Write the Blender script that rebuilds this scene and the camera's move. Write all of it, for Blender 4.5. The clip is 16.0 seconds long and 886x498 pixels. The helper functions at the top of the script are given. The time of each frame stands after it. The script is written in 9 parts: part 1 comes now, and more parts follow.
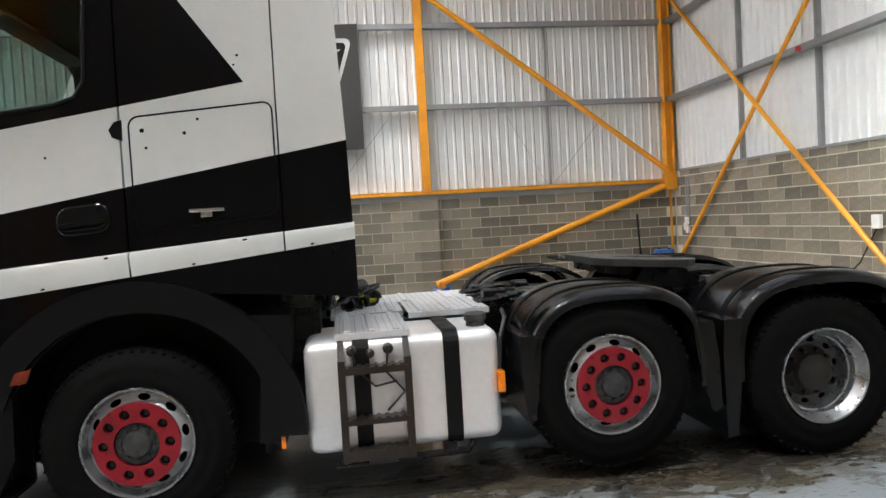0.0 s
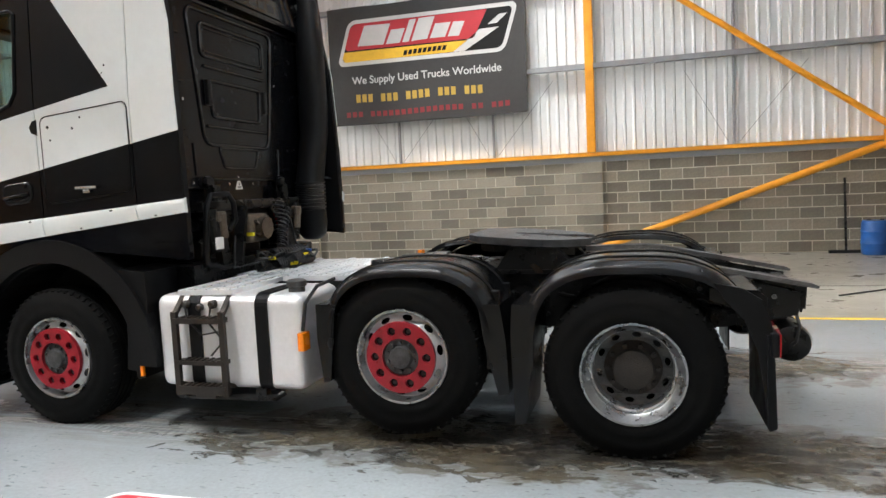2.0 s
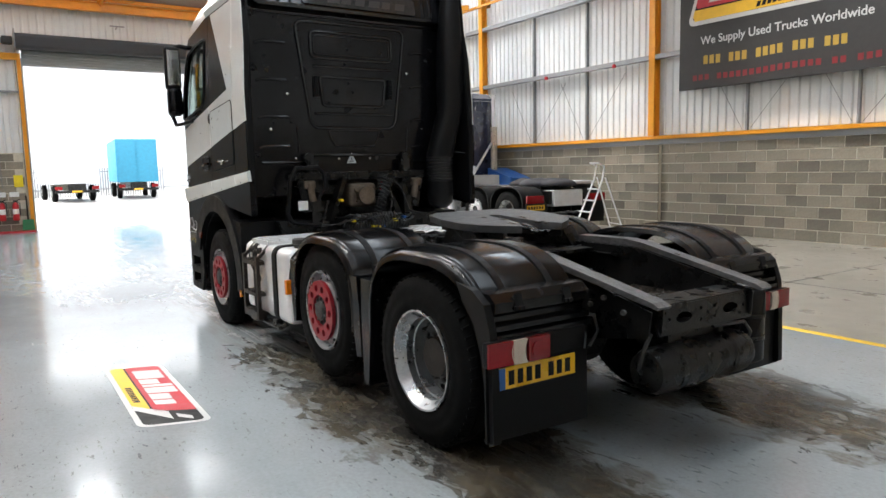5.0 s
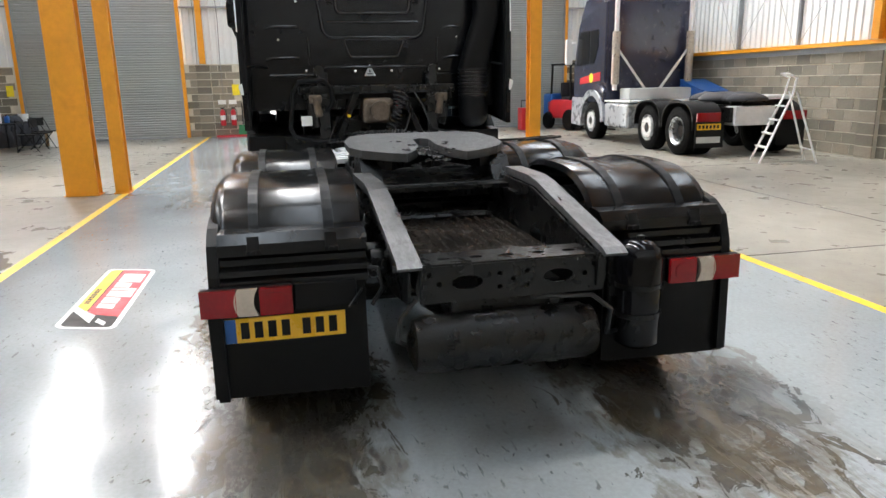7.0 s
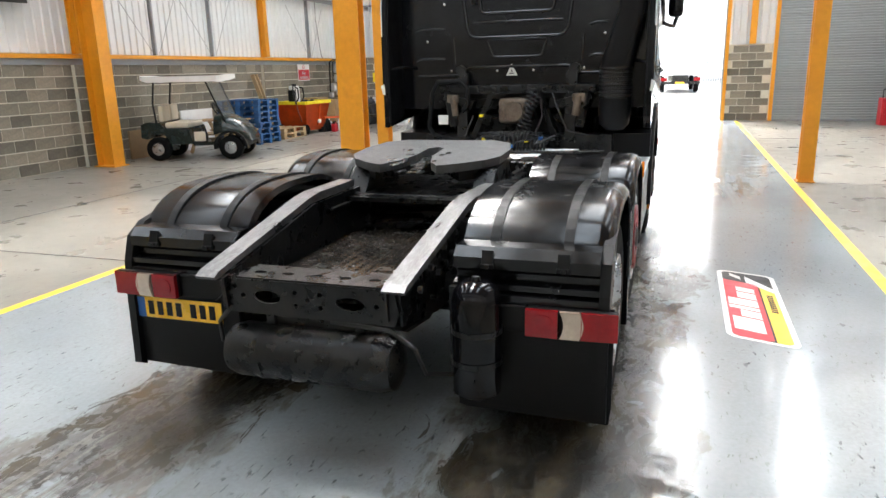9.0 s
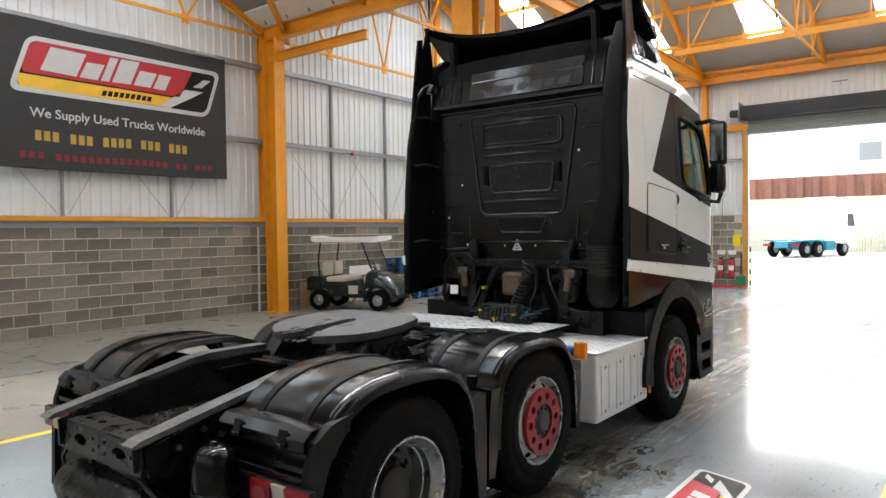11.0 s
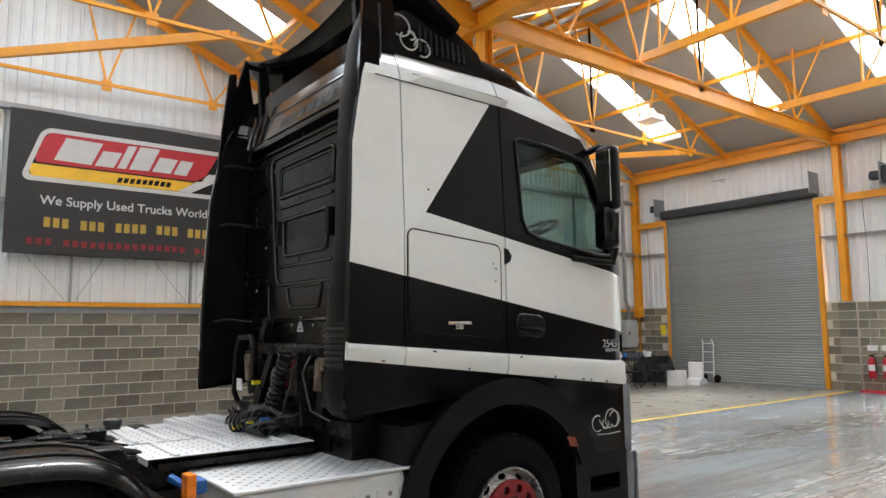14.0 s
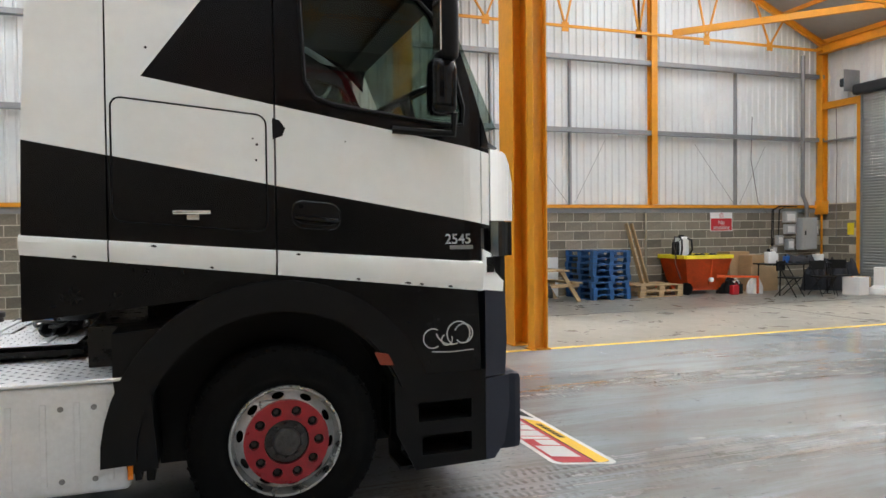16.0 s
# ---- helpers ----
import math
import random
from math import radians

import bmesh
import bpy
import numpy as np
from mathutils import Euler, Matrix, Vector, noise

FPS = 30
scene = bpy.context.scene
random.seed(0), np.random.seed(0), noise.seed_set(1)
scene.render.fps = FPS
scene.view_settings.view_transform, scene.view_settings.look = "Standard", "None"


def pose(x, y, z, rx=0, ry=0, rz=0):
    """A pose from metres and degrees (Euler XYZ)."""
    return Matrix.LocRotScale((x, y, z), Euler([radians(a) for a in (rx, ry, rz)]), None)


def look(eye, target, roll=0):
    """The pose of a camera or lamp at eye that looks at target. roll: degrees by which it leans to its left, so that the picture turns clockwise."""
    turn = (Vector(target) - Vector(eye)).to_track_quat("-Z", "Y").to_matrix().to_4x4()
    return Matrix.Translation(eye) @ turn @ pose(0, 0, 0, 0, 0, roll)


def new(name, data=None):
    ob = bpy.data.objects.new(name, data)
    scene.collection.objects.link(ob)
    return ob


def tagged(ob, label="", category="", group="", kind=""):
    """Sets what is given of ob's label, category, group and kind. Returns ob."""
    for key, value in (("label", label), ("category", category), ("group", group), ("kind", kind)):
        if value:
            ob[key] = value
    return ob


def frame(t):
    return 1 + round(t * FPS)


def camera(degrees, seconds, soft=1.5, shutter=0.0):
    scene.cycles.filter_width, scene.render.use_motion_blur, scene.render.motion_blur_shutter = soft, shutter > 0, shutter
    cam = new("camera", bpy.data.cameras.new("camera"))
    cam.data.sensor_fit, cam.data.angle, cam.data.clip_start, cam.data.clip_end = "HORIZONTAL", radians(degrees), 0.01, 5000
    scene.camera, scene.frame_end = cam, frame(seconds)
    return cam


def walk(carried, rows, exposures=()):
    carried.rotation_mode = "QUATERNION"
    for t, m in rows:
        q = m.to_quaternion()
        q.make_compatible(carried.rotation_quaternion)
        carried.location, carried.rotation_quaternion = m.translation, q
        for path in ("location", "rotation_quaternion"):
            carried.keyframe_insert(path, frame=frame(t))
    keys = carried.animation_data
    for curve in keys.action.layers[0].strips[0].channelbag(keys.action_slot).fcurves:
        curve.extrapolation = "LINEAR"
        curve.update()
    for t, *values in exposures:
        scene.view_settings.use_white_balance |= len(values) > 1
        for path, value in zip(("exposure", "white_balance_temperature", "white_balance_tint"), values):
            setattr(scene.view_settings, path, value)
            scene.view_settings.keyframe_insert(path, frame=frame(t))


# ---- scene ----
cam = camera(65.4, 16.0)
PATH = [
    (0, (1.13, -5.032, 1.595), (1.408, -3.054, 1.508), -3.3),
    (0.5, (1.895, -5.218, 1.599), (2.012, -3.225, 1.486), -3.2),
    (1, (2.644, -5.236, 1.587), (2.589, -3.241, 1.447), -3.1),
    (1.5, (3.397, -5.235, 1.589), (3.137, -3.258, 1.43), -3.0),
    (2, (4.094, -5.121, 1.583), (3.523, -3.212, 1.412), -2.7),
    (2.5, (4.799, -5.003, 1.63), (3.935, -3.209, 1.446), -2.5),
    (3, (5.446, -4.794, 1.631), (4.284, -3.176, 1.453), -2.1),
    (3.2, (5.699, -4.683, 1.657), (4.45, -3.131, 1.481), -2.1),
    (5.3, (7.44, -2.889, 1.601), (5.745, -1.86, 1.342), -1.2),
    (5.5, (7.496, -2.677, 1.601), (5.782, -1.685, 1.324), -1.2),
    (6, (7.616, -2.08, 1.578), (5.842, -1.224, 1.233), -1.1),
    (6.5, (7.633, -1.478, 1.577), (5.791, -0.829, 1.144), -1.1),
    (7, (7.672, -0.844, 1.596), (5.771, -0.435, 1.125), -1.1),
    (7.5, (7.599, -0.244, 1.59), (5.668, -0.112, 1.086), -1.2),
    (8, (7.554, 0.384, 1.599), (5.625, 0.3, 1.079), -1.1),
    (8.2, (7.542, 0.609, 1.629), (5.624, 0.404, 1.101), -1.2),
    (10.3, (7.124, 2.93, 1.819), (5.469, 1.84, 1.547), -0.9),
    (10.5, (7.026, 3.139, 1.843), (5.394, 2.002, 1.63), -0.9),
    (11, (6.679, 3.565, 1.861), (5.102, 2.337, 1.81), -0.7),
    (11.5, (6.259, 3.998, 1.859), (4.735, 2.707, 1.948), -0.6),
    (12, (5.743, 4.245, 1.824), (4.277, 2.896, 2.0), -0.5),
    (12.5, (5.13, 4.416, 1.808), (3.719, 3.02, 2.053), -0.4),
    (13, (4.424, 4.465, 1.792), (3.086, 3.0, 2.044), -0.4),
    (13.5, (3.728, 4.517, 1.749), (2.456, 2.994, 1.999), -0.4),
    (14, (3.026, 4.59, 1.684), (1.832, 3.002, 1.911), -0.5),
    (14.5, (2.333, 4.679, 1.652), (1.26, 3.001, 1.834), -0.5),
    (15, (1.696, 4.782, 1.62), (0.759, 3.019, 1.74), -0.8),
    (15.5, (1.033, 4.863, 1.599), (0.242, 3.027, 1.614), -0.4),
    (16, (0.357, 4.93, 1.604), (-0.295, 3.04, 1.553), -0.6),
]
walk(cam, [(t, look(eye, target, roll)) for t, eye, target, roll in PATH], [(0, 0.98), (1, 1.20), (2, 1.40), (3, 1.65), (4.3, 1.35), (5.5, 1.02), (6, 1.05), (6.5, 1.28), (7.5, 1.78), (8.2, 1.98), (9.3, 1.7), (10.5, 1.38), (11.5, 1.36), (13, 1.42), (14, 1.32), (15, 1.3), (15.5, 1.3), (16, 1.36)])

# ---- daylight ----
world = bpy.data.worlds.new("overcast_sky")
scene.world = world
world.use_nodes = True
wn = world.node_tree
sky = wn.nodes.new("ShaderNodeTexSky")
sky.sky_type = "NISHITA"
sky.sun_disc = False
sky.sun_elevation = radians(42)
sky.sun_rotation = radians(250)
sky.air_density, sky.dust_density, sky.ozone_density = 1.0, 4.0, 1.0
wn.nodes["Background"].inputs[1].default_value = 0.15
cloud = wn.nodes.new("ShaderNodeHueSaturation")
cloud.inputs["Saturation"].default_value, cloud.inputs["Value"].default_value = 0.22, 3.4
wn.links.new(sky.outputs[0], cloud.inputs["Color"])
wn.links.new(cloud.outputs[0], wn.nodes["Background"].inputs[0])
sun_data = bpy.data.lights.new("sun", "SUN")
sun_data.energy, sun_data.angle, sun_data.color = 4.5, radians(20), (1.0, 0.98, 0.95)
sun = new("sun", sun_data)
sun.matrix_world = look((-40, -20, 45), (-30, -5, 0))
SKYLIGHT_POWER = 5.2
LAMP_POWER = 5.5


# ---- small modelling tools ----
from mathutils.geometry import tessellate_polygon


def V(*a):
    return Vector(a)


def box(bm, x0, x1, y0, y1, z0, z1, bev=0.0, seg=2):
    """An upright box, its edges rounded by bev."""
    r = bmesh.ops.create_cube(bm, size=1.0)
    vs = r["verts"]
    for v in vs:
        v.co = V(x0 + (v.co.x + 0.5) * (x1 - x0), y0 + (v.co.y + 0.5) * (y1 - y0), z0 + (v.co.z + 0.5) * (z1 - z0))
    if bev:
        es = list({e for v in vs for e in v.link_edges})
        bmesh.ops.bevel(bm, geom=es, offset=bev, segments=seg, affect="EDGES", profile=0.6)
    return bm


def frame_of(p0, p1, up=(0, 0, 1)):
    d = (Vector(p1) - Vector(p0))
    ln = d.length
    d = d / ln
    u = Vector(up)
    if abs(d.dot(u)) > 0.98:
        u = V(1, 0, 0)
    s = d.cross(u).normalized()
    u = s.cross(d).normalized()
    return Vector(p0), d, s, u, ln


def bar(bm, p0, p1, w, h, up=(0, 0, 1)):
    """A straight bar of width w and height h from p0 to p1."""
    o, d, s, u, ln = frame_of(p0, p1, up)
    ring = [(-w / 2, -h / 2), (w / 2, -h / 2), (w / 2, h / 2), (-w / 2, h / 2)]
    a = [bm.verts.new(o + s * x + u * y) for x, y in ring]
    b = [bm.verts.new(o + d * ln + s * x + u * y) for x, y in ring]
    for i in range(4):
        bm.faces.new((a[i], a[(i + 1) % 4], b[(i + 1) % 4], b[i]))
    bm.faces.new(a[::-1])
    bm.faces.new(b)
    return bm


def ibeam(bm, p0, p1, h, w, t=0.016, up=(0, 0, 1)):
    """A rolled steel I section."""
    o, d, s, u, ln = frame_of(p0, p1, up)
    hh, hw, k = h / 2, w / 2, t / 2
    ring = [(-hw, -hh), (hw, -hh), (hw, -hh + t), (k, -hh + t), (k, hh - t), (hw, hh - t), (hw, hh), (-hw, hh), (-hw, hh - t), (-k, hh - t), (-k, -hh + t), (-hw, -hh + t)]
    a = [bm.verts.new(o + s * x + u * y) for x, y in ring]
    b = [bm.verts.new(o + d * ln + s * x + u * y) for x, y in ring]
    n = len(ring)
    for i in range(n):
        bm.faces.new((a[i], a[(i + 1) % n], b[(i + 1) % n], b[i]))
    for q in (a, b):
        for f in ((0, 1, 2, 11), (10, 3, 4, 9), (8, 5, 6, 7), (11, 2, 3, 10), (9, 4, 5, 8)):
            bm.faces.new([q[i] for i in f])
    return bm


def tube(bm, pts, r, n=8, closed=False):
    """A round bar or hose along points; r may be a list."""
    pts = [Vector(p) for p in pts]
    m = len(pts)
    rings = []
    side = None
    for i, p in enumerate(pts):
        d = (pts[min(i + 1, m - 1)] - pts[max(i - 1, 0)]) if not closed else (pts[(i + 1) % m] - pts[i - 1])
        d.normalize()
        if side is None:
            side = d.cross(V(0, 0, 1) if abs(d.z) < 0.9 else V(1, 0, 0)).normalized()
        side = (side - d * side.dot(d)).normalized()
        up = d.cross(side)
        rr = r[i] if isinstance(r, (list, tuple)) else r
        rings.append([bm.verts.new(p + side * (rr * math.cos(2 * math.pi * k / n)) + up * (rr * math.sin(2 * math.pi * k / n))) for k in range(n)])
    for i in range(m if closed else m - 1):
        a, b = rings[i], rings[(i + 1) % m]
        for k in range(n):
            bm.faces.new((a[k], a[(k + 1) % n], b[(k + 1) % n], b[k]))
    if not closed:
        bm.faces.new(rings[0][::-1])
        bm.faces.new(rings[-1])
    return bm


def lathe(bm, profile, centre, axis="y", n=40, caps=True):
    """Turns a profile of (along, radius) about an axis through the centre."""
    c = Vector(centre)
    rings = []
    for a, r in profile:
        ring = []
        for k in range(n):
            t = 2 * math.pi * k / n
            p, q = r * math.cos(t), r * math.sin(t)
            ring.append(bm.verts.new(c + (V(a, p, q) if axis == "x" else V(p, a, q) if axis == "y" else V(p, q, a))))
        rings.append(ring)
    for a, b in zip(rings, rings[1:]):
        for k in range(n):
            bm.faces.new((a[k], a[(k + 1) % n], b[(k + 1) % n], b[k]))
    if caps:
        for ring in (rings[0], rings[-1]):
            if (ring[0].co - ring[n // 2].co).length > 1e-4:
                bm.faces.new(ring)
    return bm


def plate(bm, outline, holes=(), put=None, a=0.0, b=0.02):
    """A flat sheet of any outline with holes; put(u, v, w) lays it in space, w from a to b."""
    loops = [[(u, v) for u, v in outline]] + [[(u, v) for u, v in h] for h in holes]
    tris = tessellate_polygon([[V(u, v, 0) for u, v in lp] for lp in loops])
    flat = [p for lp in loops for p in lp]
    lo = [bm.verts.new(put(u, v, a)) for u, v in flat]
    hi = [bm.verts.new(put(u, v, b)) for u, v in flat]
    for t in tris:
        try:
            bm.faces.new([hi[i] for i in t])
            bm.faces.new([lo[i] for i in reversed(t)])
        except ValueError:
            pass
    k = 0
    for lp in loops:
        n = len(lp)
        for i in range(n):
            j = (i + 1) % n
            bm.faces.new((lo[k + i], lo[k + j], hi[k + j], hi[k + i]))
        k += n
    return bm


def cut(bm, axis, value, keep):
    """Cuts the mesh at axis = value; keep +1, -1 drops the other side, 0 keeps both."""
    no = V(0, 0, 0)
    no[axis] = 1.0
    co = V(0, 0, 0)
    co[axis] = value
    r = bmesh.ops.bisect_plane(bm, geom=bm.verts[:] + bm.edges[:] + bm.faces[:], plane_co=co, plane_no=no, clear_inner=keep > 0, clear_outer=keep < 0)
    if keep:
        es = [g for g in r["geom_cut"] if isinstance(g, bmesh.types.BMEdge)]
        bmesh.ops.holes_fill(bm, edges=es)
    return bm


def arc(cx, cz, r, a0, a1, n):
    return [(cx + r * math.cos(radians(a0 + (a1 - a0) * i / n)), cz + r * math.sin(radians(a0 + (a1 - a0) * i / n))) for i in range(n + 1)]


def rounded(x0, x1, z0, z1, r, n=5):
    """The outline of a rectangle with round corners."""
    return arc(x1 - r, z1 - r, r, 0, 90, n) + arc(x0 + r, z1 - r, r, 90, 180, n) + arc(x0 + r, z0 + r, r, 180, 270, n) + arc(x1 - r, z0 + r, r, 270, 360, n)


def mesh_of(name, bm, mats, smooth=False, angle=40):
    bmesh.ops.recalc_face_normals(bm, faces=bm.faces[:])
    if smooth:
        for f in bm.faces:
            f.smooth = True
        lim = radians(angle)
        for e in bm.edges:
            if len(e.link_faces) == 2 and e.calc_face_angle(0) > lim:
                e.smooth = False
    me = bpy.data.meshes.new(name)
    bm.to_mesh(me)
    bm.free()
    for m in (mats if isinstance(mats, (list, tuple)) else [mats]):
        me.materials.append(m)
    return me


def part(name, bm, mat, parent=None, label="", smooth=False, angle=40):
    """One mesh object, under a thing or a part."""
    ob = new(name, mesh_of(name, bm, mat, smooth, angle))
    if parent is not None:
        ob.parent = parent
    if label:
        tagged(ob, label)
    return ob


def thing(name, at, label, category, group="", kind="", turn=0.0):
    ob = new(name)
    ob.empty_display_size = 0.2
    ob.matrix_world = pose(*at, 0, 0, turn)
    return tagged(ob, label, category, group, kind)


def single(name, bm, mat, label, category, group="", kind="", smooth=False):
    return tagged(part(name, bm, mat, None, "", smooth), label, category, group, kind)


def BM():
    return bmesh.new()


# ---- materials ----
def material(name, base, rough=0.5, metal=0.0, spread=0.12, scale=6.0, bump=0.0, bscale=60.0, dirt=None, dirt_amount=0.0, dirt_scale=2.0, coat=0.0, per_object=0.0, stretch=(1, 1, 1), rough_var=0.1, island=0.0, spec=0.5):
    """A painted, cast or worn surface: two scales of colour change, uneven gloss and fine relief."""
    m = bpy.data.materials.new(name)
    m.use_nodes = True
    nt = m.node_tree
    b = nt.nodes["Principled BSDF"]
    L = nt.links.new
    tc = nt.nodes.new("ShaderNodeTexCoord")
    mp = nt.nodes.new("ShaderNodeMapping")
    mp.inputs["Scale"].default_value = stretch
    L(tc.outputs["Object"], mp.inputs["Vector"])

    def noise_node(sc, det=4.0, ro=0.6):
        n = nt.nodes.new("ShaderNodeTexNoise")
        n.inputs["Scale"].default_value, n.inputs["Detail"].default_value, n.inputs["Roughness"].default_value = sc, det, ro
        L(mp.outputs[0], n.inputs["Vector"])
        return n

    def ramp(src, lo, hi):
        r = nt.nodes.new("ShaderNodeMapRange")
        r.inputs["From Min"].default_value, r.inputs["From Max"].default_value = 0.3, 0.7
        r.inputs["To Min"].default_value, r.inputs["To Max"].default_value = lo, hi
        L(src, r.inputs["Value"])
        return r.outputs[0]

    n1, n2 = noise_node(scale), noise_node(scale * 9)
    hsv = nt.nodes.new("ShaderNodeHueSaturation")
    hsv.inputs["Color"].default_value = (*base, 1)
    val = nt.nodes.new("ShaderNodeMath")
    val.operation = "MULTIPLY"
    L(ramp(n1.outputs[0], 1 - spread, 1 + spread), val.inputs[0])
    L(ramp(n2.outputs[0], 1 - spread * 0.6, 1 + spread * 0.6), val.inputs[1])
    out = val.outputs[0]
    for amount, node, socket in ((per_object, "ShaderNodeObjectInfo", "Random"), (island, "ShaderNodeNewGeometry", "Random Per Island")):
        if amount:
            oi = nt.nodes.new(node)
            rr = nt.nodes.new("ShaderNodeMapRange")
            rr.inputs["To Min"].default_value, rr.inputs["To Max"].default_value = 1 - amount, 1 + amount
            L(oi.outputs[socket], rr.inputs["Value"])
            mu = nt.nodes.new("ShaderNodeMath")
            mu.operation = "MULTIPLY"
            L(out, mu.inputs[0])
            L(rr.outputs[0], mu.inputs[1])
            out = mu.outputs[0]
    L(out, hsv.inputs["Value"])
    col = hsv.outputs[0]
    if dirt:
        nd = noise_node(dirt_scale, 8.0, 0.7)
        mr = nt.nodes.new("ShaderNodeMapRange")
        mr.inputs["From Min"].default_value, mr.inputs["From Max"].default_value = 0.52, 0.72
        mr.inputs["To Max"].default_value = dirt_amount
        L(nd.outputs[0], mr.inputs["Value"])
        mx = nt.nodes.new("ShaderNodeMixRGB")
        mx.inputs[2].default_value = (*dirt, 1)
        L(mr.outputs[0], mx.inputs[0])
        L(col, mx.inputs[1])
        col = mx.outputs[0]
    L(col, b.inputs["Base Color"])
    b.inputs["Metallic"].default_value = metal
    b.inputs["Specular IOR Level"].default_value = spec
    L(ramp(n1.outputs[0], max(0.02, rough - rough_var), min(1.0, rough + rough_var)), b.inputs["Roughness"])
    b.inputs["Coat Weight"].default_value = coat
    b.inputs["Coat Roughness"].default_value = 0.06
    if bump:
        nb = noise_node(bscale, 6.0, 0.65)
        bp = nt.nodes.new("ShaderNodeBump")
        bp.inputs["Strength"].default_value, bp.inputs["Distance"].default_value = bump, 0.01
        L(nb.outputs[0], bp.inputs["Height"])
        L(bp.outputs[0], b.inputs["Normal"])
    return m


M_BLOCK = material("concrete_block", (0.205, 0.183, 0.142), 0.9, spread=0.24, scale=3.0, bump=0.35, bscale=90, per_object=0.42, dirt=(0.16, 0.15, 0.12), dirt_amount=0.7, dirt_scale=1.2)
M_MORTAR = material("mortar", (0.60, 0.56, 0.455), 0.95, bump=0.3, bscale=80)
M_LINER = material("white_liner_sheet", (0.70, 0.725, 0.725), 0.38, spread=0.04, scale=1.2, dirt=(0.62, 0.61, 0.56), dirt_amount=0.3, dirt_scale=0.7)
M_LINER_TRIM = material("white_trim", (0.72, 0.72, 0.69), 0.45, spread=0.06)
M_ROOF = material("roof_lining", (0.375, 0.375, 0.36), 0.6, spread=0.06, scale=0.8)
M_ORANGE = material("orange_steel_paint", (0.74, 0.305, 0.014), 0.42, spread=0.08, scale=1.5, dirt=(0.45, 0.16, 0.01), dirt_amount=0.35, dirt_scale=2.5, bump=0.05)
M_GALV = material("galvanised_steel", (0.30, 0.31, 0.32), 0.45, 0.6, spread=0.12, scale=5)
M_CAPGREY = material("grey_flashing", (0.24, 0.26, 0.27), 0.5, spread=0.08)
M_SHUTTER = material("roller_slat", (0.27, 0.285, 0.28), 0.42, 0.35, spread=0.06, scale=2, per_object=0.05)
M_DRUM = material("dark_canopy", (0.035, 0.038, 0.042), 0.45, 0.3)
M_YELLOW = material("yellow_line", (0.80, 0.52, 0.03), 0.5, spread=0.12, scale=8, dirt=(0.35, 0.25, 0.08), dirt_amount=0.6, dirt_scale=5)
M_BLACKGLOSS = material("black_paint", (0.004, 0.004, 0.005), 0.10, spread=0.2, rough_var=0.05, spec=0.20, dirt=(0.008, 0.008, 0.008), dirt_amount=0.3, dirt_scale=3)
M_BLACKPLASTIC = material("black_plastic", (0.0045, 0.0045, 0.005), 0.45, spread=0.2, scale=8, bump=0.08, bscale=200, spec=0.17)
M_GREYPLASTIC = material("grey_bumper_plastic", (0.016, 0.019, 0.030), 0.45, spread=0.1, spec=0.2)
M_REAR = material("shiny_black_rear_wall", (0.0035, 0.0035, 0.0045), 0.20, spread=0.2, rough_var=0.10, spec=0.22, bump=0.04, bscale=9, dirt=(0.010, 0.009, 0.008), dirt_amount=0.5, dirt_scale=4)
M_RIB = material("polished_black_rib", (0.005, 0.005, 0.006), 0.12, spread=0.2, rough_var=0.06, spec=0.55, bump=0.05, bscale=20)
M_UPPER = material("glossy_upper_panel", (0.05, 0.054, 0.056), 0.12, 0.35, spread=0.35, scale=3, rough_var=0.07, spec=0.6, bump=0.05, bscale=12, dirt=(0.012, 0.012, 0.012), dirt_amount=0.5, dirt_scale=5)
M_LINING = material("dark_cab_lining", (0.055, 0.052, 0.048), 0.8, spread=0.15)
M_DULLMARKER = material("dull_marker_lens", (0.20, 0.025, 0.008), 0.3, spread=0.15, coat=0.3)
M_FENDER = material("wet_black_fender", (0.004, 0.004, 0.0045), 0.2, spread=0.3, scale=5, bump=0.05, bscale=14, dirt=(0.010, 0.009, 0.008), dirt_amount=0.5, dirt_scale=6, rough_var=0.1, spec=0.30)
M_RUBBER = material("tyre_rubber", (0.0042, 0.0042, 0.0042), 0.7, spread=0.2, scale=10, dirt=(0.012, 0.011, 0.010), dirt_amount=0.5, dirt_scale=8, spec=0.07)
M_RIMDARK = material("grimy_disc", (0.075, 0.074, 0.073), 0.42, 0.4, spread=0.3, scale=10, dirt=(0.025, 0.022, 0.018), dirt_amount=0.8, dirt_scale=8)
M_CHASSIS = material("black_chassis", (0.0045, 0.0045, 0.0045), 0.30, spread=0.3, scale=9, bump=0.25, bscale=50, dirt=(0.011, 0.009, 0.007), dirt_amount=0.5, dirt_scale=9, spec=0.30)
M_WORNSTEEL = material("worn_grey_steel", (0.13, 0.13, 0.132), 0.36, 0.6, spread=0.55, scale=5, bump=0.3, bscale=40, dirt=(0.010, 0.009, 0.008), dirt_amount=0.95, dirt_scale=5, stretch=(0.5, 1.6, 1.0))
M_RUST = material("rusty_plate", (0.022, 0.016, 0.012), 0.38, 0.2, spread=0.4, scale=6, dirt=(0.015, 0.013, 0.012), dirt_amount=0.9, dirt_scale=5, bump=0.2)
M_WETPLATE = material("wet_dark_plate", (0.022, 0.017, 0.013), 0.22, 0.2, spread=0.5, scale=6, dirt=(0.006, 0.005, 0.005), dirt_amount=0.8, dirt_scale=7, bump=0.15)
